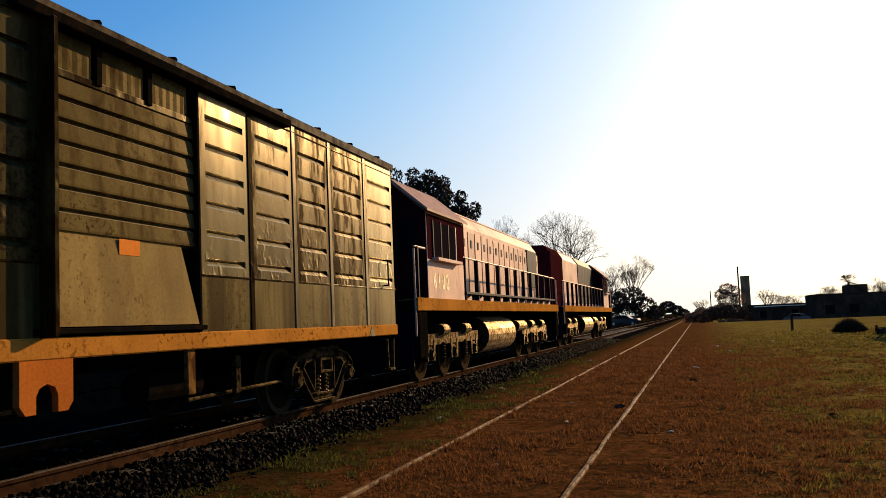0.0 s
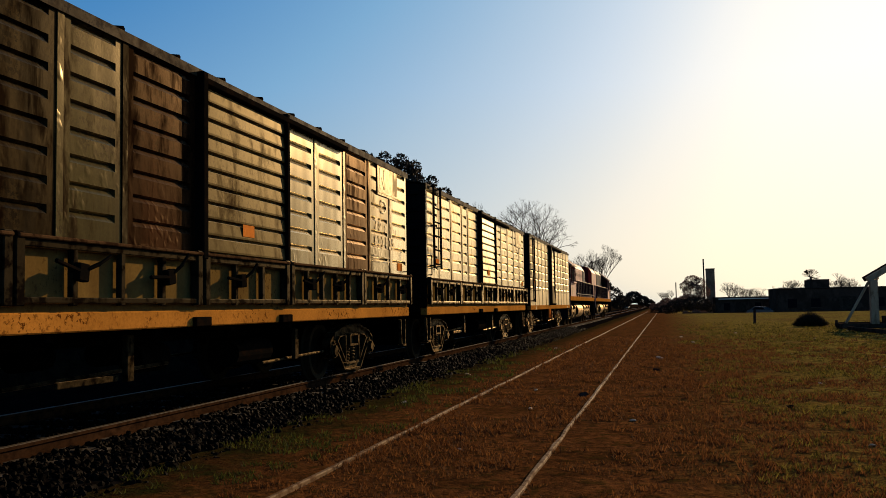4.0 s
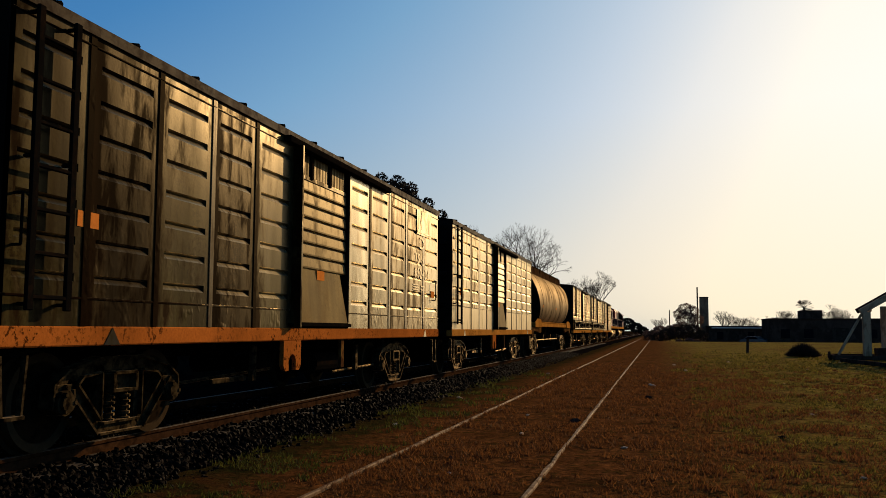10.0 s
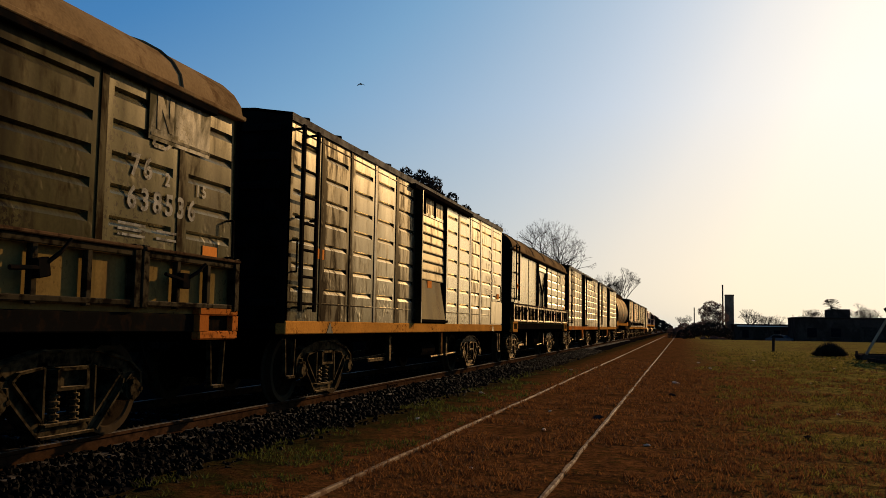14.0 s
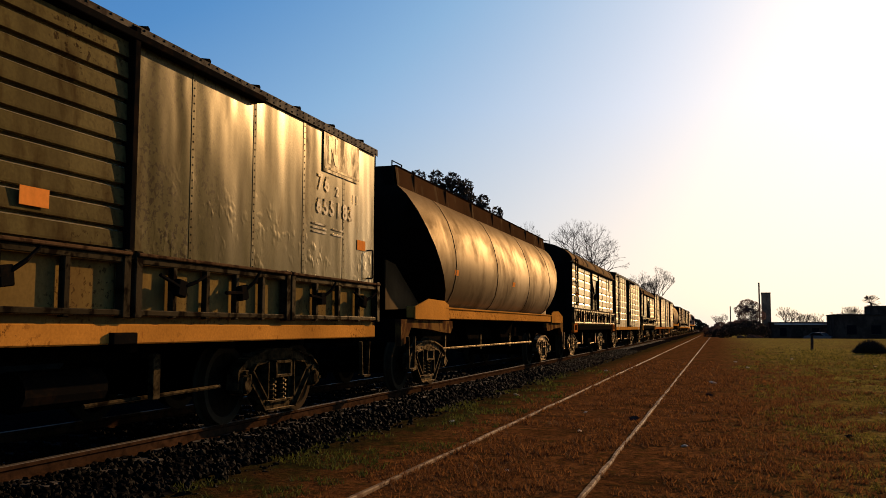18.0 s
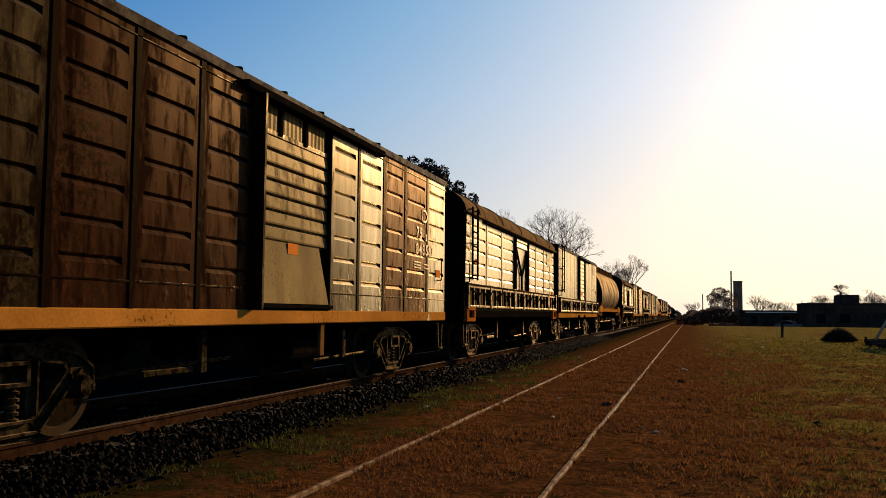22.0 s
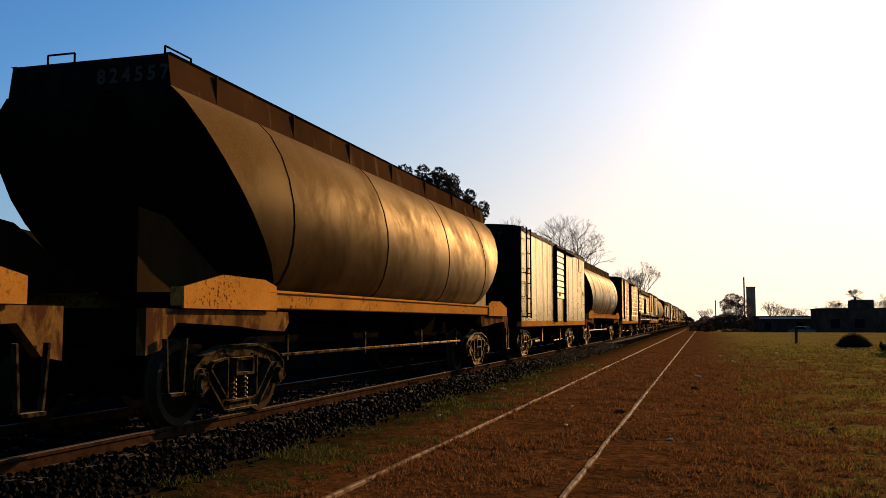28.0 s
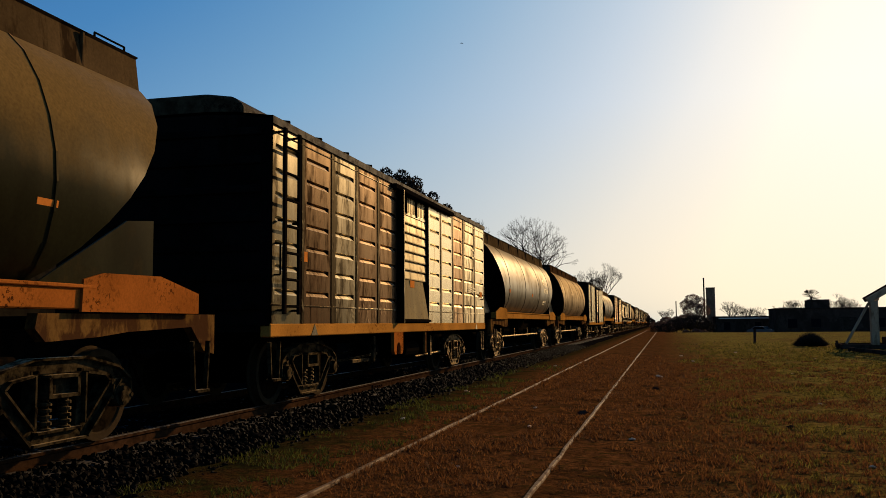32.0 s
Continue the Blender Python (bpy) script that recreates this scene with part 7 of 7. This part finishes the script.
def bar(name, p, q, w, material="timber", label=""):
    p, q = Vector(p), Vector(q)
    d = q - p
    ln = round(d.length, 3)
    me = cached((name, ln, w), lambda bm: add_box(bm, -w / 2, w / 2, -w / 2, w / 2, -ln / 2, ln / 2, 0.015))
    put(name, me, M[material], fr, Matrix.Translation((p + q) / 2) @ d.to_track_quat("Z", "Y").to_matrix().to_4x4(), label)


bar("skid_beam", (-0.05, 0, 0.12), (5.2, 0, 0.12), 0.22, "bark")
bar("skid_beam", (0.3, 3.2, 0.12), (5.6, 3.2, 0.12), 0.22, "bark")
bar("post", (1.35, 0, 0.2), (1.35, 0, 2.2), 0.33)
bar("post", (2.45, 1.6, 0.2), (2.45, 1.6, 2.5), 0.26)
bar("post", (4.3, 0, 0.2), (4.3, 0, 3.9), 0.33)
bar("brace", (0.12, 0, 0.25), (1.15, 0, 2.1), 0.11)
bar("top_beam", (1.1, 0, 2.2), (4.6, 0, 4.25), 0.26)
bar("top_beam", (1.6, 3.2, 2.3), (5.0, 3.2, 4.3), 0.24, "bark")
bar("post", (4.7, 3.2, 0.2), (4.7, 3.2, 3.9), 0.3)
bar("cross_beam", (1.35, 0.1, 2.12), (2.2, 3.2, 2.4), 0.18)
bar("cross_beam", (0.0, 0, 0.12), (0.3, 3.2, 0.12), 0.2, "bark")
bar("cross_beam", (4.5, 0, 3.9), (4.8, 3.2, 3.9), 0.2)
bar("ground_beam", (-0.2, -2.4, 0.09), (0.35, -10.0, 0.09), 0.16, "bark")
bar("foot_block", (1.9, 1.0, 0.3), (4.6, 1.0, 0.36), 0.5, "bark")

# ---- litter and stones lying in the grass ----
rng = random.Random(17)


def scrap(name, x, y, r, material, label, category):
    def build(bm):
        bmesh.ops.create_icosphere(bm, subdivisions=2, radius=1)
        for v in bm.verts:
            v.co *= 0.8 + 0.5 * noise.noise(v.co * 1.7 + Vector((x, y, 0)))
    ob = put(name, cached((name, x, y), build), material, None, Matrix.Translation((x, y, ground_z(x, y) + r * 0.2)) @ pose(0, 0, 0, rng.uniform(-20, 20), rng.uniform(-20, 20), rng.uniform(0, 360)) @ Matrix.Diagonal((r, r * rng.uniform(0.5, 0.9), r * 0.32, 1)))
    tagged(ob, label, category)


for x, y, r in ((-0.15, 22.4, 0.11), (-2.0, 14.0, 0.05), (-1.72, 11.5, 0.055), (-0.4, 10.5, 0.05), (3.1, 24, 0.06), (5.0, 33, 0.08), (1.8, 8.9, 0.045), (-3.6, 12.1, 0.05), (-3.75, 17.0, 0.08), (2.4, 15.5, 0.04), (6.3, 28, 0.06), (-1.9, 8.2, 0.04), (4.1, 19, 0.05), (7.5, 41, 0.09), (0.6, 36, 0.09), (0.9, 31, 0.10), (2.9, 40, 0.10), (-3.3, 27.5, 0.08)):
    scrap("litter_scrap", x, y, r, M["debris"], "pale crumpled scrap lying in dry grass", "litter")
for x, y, r in ((-1.2, 13.2, 0.10), (1.5, 11.9, 0.08), (-0.2, 18.5, 0.09), (3.2, 13.5, 0.10), (5.2, 21, 0.12), (-2.1, 9.1, 0.06)):
    scrap("soil_clod", x, y, r, M["bark"], "dark clod of earth in dry grass", "clod")

# ---- grass and ballast stones ----
def blades(name, n, xr, yr, hmin, hmax, seed, material, label, keep=None, bias=2.0):
    g = np.random.default_rng(seed)
    y = yr[0] + (yr[1] - yr[0]) * g.random(n) ** bias
    x = g.uniform(xr[0], xr[1], n)
    ok = g.random(n) > ((y - yr[0]) / (yr[1] - yr[0])) ** 1.5      # thins out with distance
    if keep is not None:
        ok &= np.array([keep(a, b) for a, b in zip(x, y)])
    x, y = x[ok], y[ok]
    m = len(x)
    h = g.uniform(hmin, hmax, m) * (0.6 + 0.02 * y)
    w = 0.0035 + 0.0006 * y
    a = g.uniform(0, 2 * np.pi, m)
    l = g.uniform(0.2, 0.9, m) * h
    b = g.uniform(0, 2 * np.pi, m)
    z = np.array([ground_z(p, q) for p, q in zip(x, y)]) - 0.005
    dx, dy = np.cos(a) * w, np.sin(a) * w
    v = np.stack([np.stack([x - dx, y - dy, z], 1), np.stack([x + dx, y + dy, z], 1), np.stack([x + l * np.cos(b), y + l * np.sin(b), z + h], 1)], 1).reshape(-1, 3)
    me = bpy.data.meshes.new(name)
    me.from_pydata(v.tolist(), [], np.arange(m * 3).reshape(-1, 3).tolist())
    tagged(put(name, me, M[material]), label, "grass", kind="stuff")


def tussocks(name, n, xr, yr, hmin, hmax, seed, material, label):
    """Short clumps of grass, a few blades each, thicker in drifts."""
    g = np.random.default_rng(seed)
    cy = yr[0] + (yr[1] - yr[0]) * g.random(n) ** 1.8
    cx = g.uniform(xr[0], xr[1], n)
    fade = g.random(n) > ((cy - yr[0]) / (yr[1] - yr[0])) ** 1.5
    ok = fade & np.array([noise.noise((a * 0.55, b * 0.55, seed)) + 0.6 * noise.noise((a * 1.9, b * 1.9, 5.0)) > -0.05 for a, b in zip(cx, cy)])
    cx, cy = cx[ok], cy[ok]
    per = 12
    size = g.uniform(0.5, 1.3, len(cx))
    x = np.repeat(cx, per) + g.normal(0, 0.035, len(cx) * per) * np.repeat(size, per)
    y = np.repeat(cy, per) + g.normal(0, 0.035, len(cx) * per) * np.repeat(size, per)
    m = len(x)
    h = g.uniform(hmin, hmax, m) * np.repeat(size, per)
    w = 0.004 + 0.0005 * y
    a, b = g.uniform(0, 2 * np.pi, m), g.uniform(0, 2 * np.pi, m)
    l = g.uniform(0.2, 1.0, m) * h
    z = np.repeat(np.array([ground_z(p, q) for p, q in zip(cx, cy)]), per) - 0.006
    dx, dy = np.cos(a) * w, np.sin(a) * w
    v = np.stack([np.stack([x - dx, y - dy, z], 1), np.stack([x + dx, y + dy, z], 1), np.stack([x + l * np.cos(b), y + l * np.sin(b), z + h], 1)], 1).reshape(-1, 3)
    me = bpy.data.meshes.new(name)
    me.from_pydata(v.tolist(), [], np.arange(m * 3).reshape(-1, 3).tolist())
    tagged(put(name, me, M[material]), label, "grass", kind="stuff")


def patchy(x, y):
    return noise.noise((x * 0.7, y * 0.7, 3.0)) + 0.5 * noise.noise((x * 2.3, y * 2.3, 7.0)) > -0.05


tussocks("grass_tussocks", 15000, (0.6, 15), (4.2, 52), 0.025, 0.075, 11, "grass", "short olive grass tussocks of the field")
tussocks("dry_tussocks", 13000, (-3.0, 8), (4.2, 38), 0.025, 0.075, 12, "grass_dry", "short brown dead grass tussocks")
blades("dry_grass", 130000, (-3.2, 4.5), (4.0, 38), 0.015, 0.06, 1, "grass_dry", "short reddish dry grass over the siding", lambda x, y: patchy(x, y) and x < 2.9 + 2.4 * noise.noise((y * 0.4, x * 0.4, 4.0)))
blades("field_grass", 130000, (0.4, 18), (5, 64), 0.018, 0.065, 2, "grass", "short olive grass of the field", lambda x, y: patchy(x + 9, y) and x > 1.6 + 2.2 * noise.noise((y * 0.5, x * 0.5, 0)))
blades("verge_grass", 26000, (-4.35, -2.85), (4.5, 30), 0.02, 0.08, 3, "verge", "green grass tufts along the ballast edge", lambda x, y: noise.noise((x * 1.3, y * 0.9, 1.0)) + 0.5 * noise.noise((x * 4, y * 3, 2.0)) > 0.12)

STONES = []
for k in range(8):
    def stone(bm, k=k):
        bmesh.ops.create_icosphere(bm, subdivisions=1, radius=1)
        r = random.Random(k)
        for v in bm.verts:
            v.co *= r.uniform(0.65, 1.15)
            v.co.z *= 0.75
    STONES.append(cached(("stone", k), stone))


def bed_z(x):
    u = x - XC
    for (a, za), (b, zb) in zip(prof, prof[1:]):
        if a <= u <= b:
            return za + (zb - za) * (u - a) / (b - a)
    return -0.05


bal = bpy.data.objects["ballast"]
g = np.random.default_rng(12)
base_v = [np.array([v.co[:] for v in me.vertices]) for me in STONES]
base_f = [np.array([p.vertices[:] for p in me.polygons]) for me in STONES]
vs, fs, off = [], [], 0
near = 0
for i in range(17000):
    y = 4.0 + 46 * g.random() ** 1.8
    x = XC + g.uniform(-0.7, 2.35) if g.random() < 0.8 else XC + g.uniform(0.9, 2.1)
    if abs(x - (XC + GAUGE / 2 + 0.034)) < 0.11:
        continue
    if x > XC + 2.0 and g.random() < 0.5:
        continue
    r = g.uniform(0.018, 0.042) * (1 + 0.012 * y)
    k = int(g.integers(8))
    e = Euler(g.uniform(0, 6.28, 3).tolist())
    if near < 300 and 6.2 < y < 10.0 and x > XC + 1.1:
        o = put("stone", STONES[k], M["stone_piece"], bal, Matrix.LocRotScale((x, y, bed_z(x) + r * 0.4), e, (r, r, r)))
        near += 1
        continue
    R = np.array(e.to_matrix())
    vs.append(base_v[k] @ R.T * r + np.array([x, y, bed_z(x) + r * 0.35]))
    fs.append(base_f[k] + off)
    off += len(base_v[k])
me = bpy.data.meshes.new("ballast_stones")
me.from_pydata(np.concatenate(vs).tolist(), [], np.concatenate(fs).tolist())
tagged(put("ballast_stones", me, M["stone"], bal), "crushed dark grey stones, deepened for shade", kind="stuff")

y = -6.0
while y < 90:
    s = beam("sleeper", XC - 1.35, XC + 1.35, y - 0.12, y + 0.12, -0.08, 0.085, M["wood"], None, bevel=0.012)
    s.parent = track
    s.matrix_basis = Matrix.Translation((0, y, 0.0))
    y += 0.66


# ---- birds ----
BIRD_A = [(0, -85, 230, 34), (12, -25.5, 70, 17), (13, -20.6, 56.8, 15.3), (13.5, -18.2, 50.2, 14.5), (14, -16.3, 43.3, 13.9), (14.5, -15.7, 37.0, 13.5), (15, -15.4, 30.5, 12.7), (17, -15.0, 4, 11.5), (32, -12, -190, 25)]
BIRD_B = [(0, 150, -170, 12), (25, 58, -14, 9), (28.5, 18.5, 37, 18), (30.5, -2.6, 66.1, 24.2), (31, -7.4, 73.7, 25.7), (31.5, -13.3, 80.8, 27.7), (32, -19.5, 87.3, 30.1)]


def bird(label):
    b = thing("bird", Matrix.Identity(4), label, "bird")

    def body(bm):
        prof = [(-0.17, 0.005, 0.0), (-0.10, 0.022, 0.0), (-0.02, 0.042, 0.0), (0.06, 0.036, 0.005), (0.10, 0.026, 0.012), (0.13, 0.020, 0.014), (0.17, 0.003, 0.008)]
        rings = [[bm.verts.new((r * math.cos(k * math.pi / 4), y, z + r * math.sin(k * math.pi / 4))) for k in range(8)] for y, r, z in prof]
        for a, c in zip(rings, rings[1:]):
            for k in range(8):
                bm.faces.new((a[k], c[k], c[(k + 1) % 8], a[(k + 1) % 8]))
        bm.faces.new(rings[0])
        bm.faces.new(rings[-1][::-1])
    put("body", cached(("bird_body",), body), M["tyre"], b)
    out = []
    for s in (-1, 1):
        def wing(bm):
            pts = [(0.0, 0.05), (0.10 * s, 0.06), (0.22 * s, -0.03), (0.18 * s, -0.07), (0.09 * s, -0.05), (0.0, -0.05)]
            top = [bm.verts.new((x, y, 0.008)) for x, y in pts]
            low = [bm.verts.new((x, y, -0.002)) for x, y in pts]
            bm.faces.new(top)
            bm.faces.new(low[::-1])
            for k in range(6):
                bm.faces.new((top[k], low[k], low[(k + 1) % 6], top[(k + 1) % 6]))
            bmesh.ops.recalc_face_normals(bm, faces=bm.faces)
        out.append((put("wing", cached(("bird_wing", s), wing), M["tyre"], b, pose(0.02 * s, 0, 0.02)), s))
    return b, out


FLOCK = [(bird("small dark bird flying up over the train"), BIRD_A), (bird("small dark bird crossing high in the sky"), BIRD_B)]


# ---- all that moves ----
def run_at(t):
    """The train's way at t seconds, smoothly between the known ones."""
    for k in range(len(RUN) - 1):
        if RUN[k][0] <= t <= RUN[k + 1][0]:
            break
    (t1, s1), (t2, s2) = RUN[k], RUN[k + 1]
    s0 = RUN[k - 1][1] if k else 2 * s1 - s2
    s3 = RUN[k + 2][1] if k + 2 < len(RUN) else 2 * s2 - s1
    u = (t - t1) / (t2 - t1)
    m1, m2 = (s2 - s0) / 2, (s3 - s1) / 2
    return (2 * u**3 - 3 * u**2 + 1) * s1 + (u**3 - 2 * u**2 + u) * m1 + (-2 * u**3 + 3 * u**2) * s2 + (u**3 - u**2) * m2


def motions():
    for wg in TRAIN:
        p = wg.matrix_basis.translation.copy()
        walk(wg, [(t, pose(p.x, p.y + s, p.z)) for t, s in RUN])
    for (b, wings), way in FLOCK:
        rows = []
        for k, (t, x, y, z) in enumerate(way):
            q = way[min(k + 1, len(way) - 1)]
            p = way[max(0, min(k, len(way) - 2))]
            rows.append((t, pose(x, y, z, 0, 0, math.degrees(math.atan2(-(q[1] - p[1]), q[2] - p[2])))))
        walk(b, rows)
        for w, s in wings:
            walk(w, [(k * 0.125, pose(0.02 * s, 0, 0.02, 0, (-32 if k % 2 else 22) * s, 0)) for k in range(257)])
    times = [k / 15 for k in range(481)]
    turn = [run_at(t) for t in times]
    for w, r in WHEELS:
        p = w.matrix_basis.translation.copy()
        walk(w, [(t, Matrix.LocRotScale(p, Euler((-s / r, 0, 0)), None)) for t, s in zip(times, turn)])


motions()
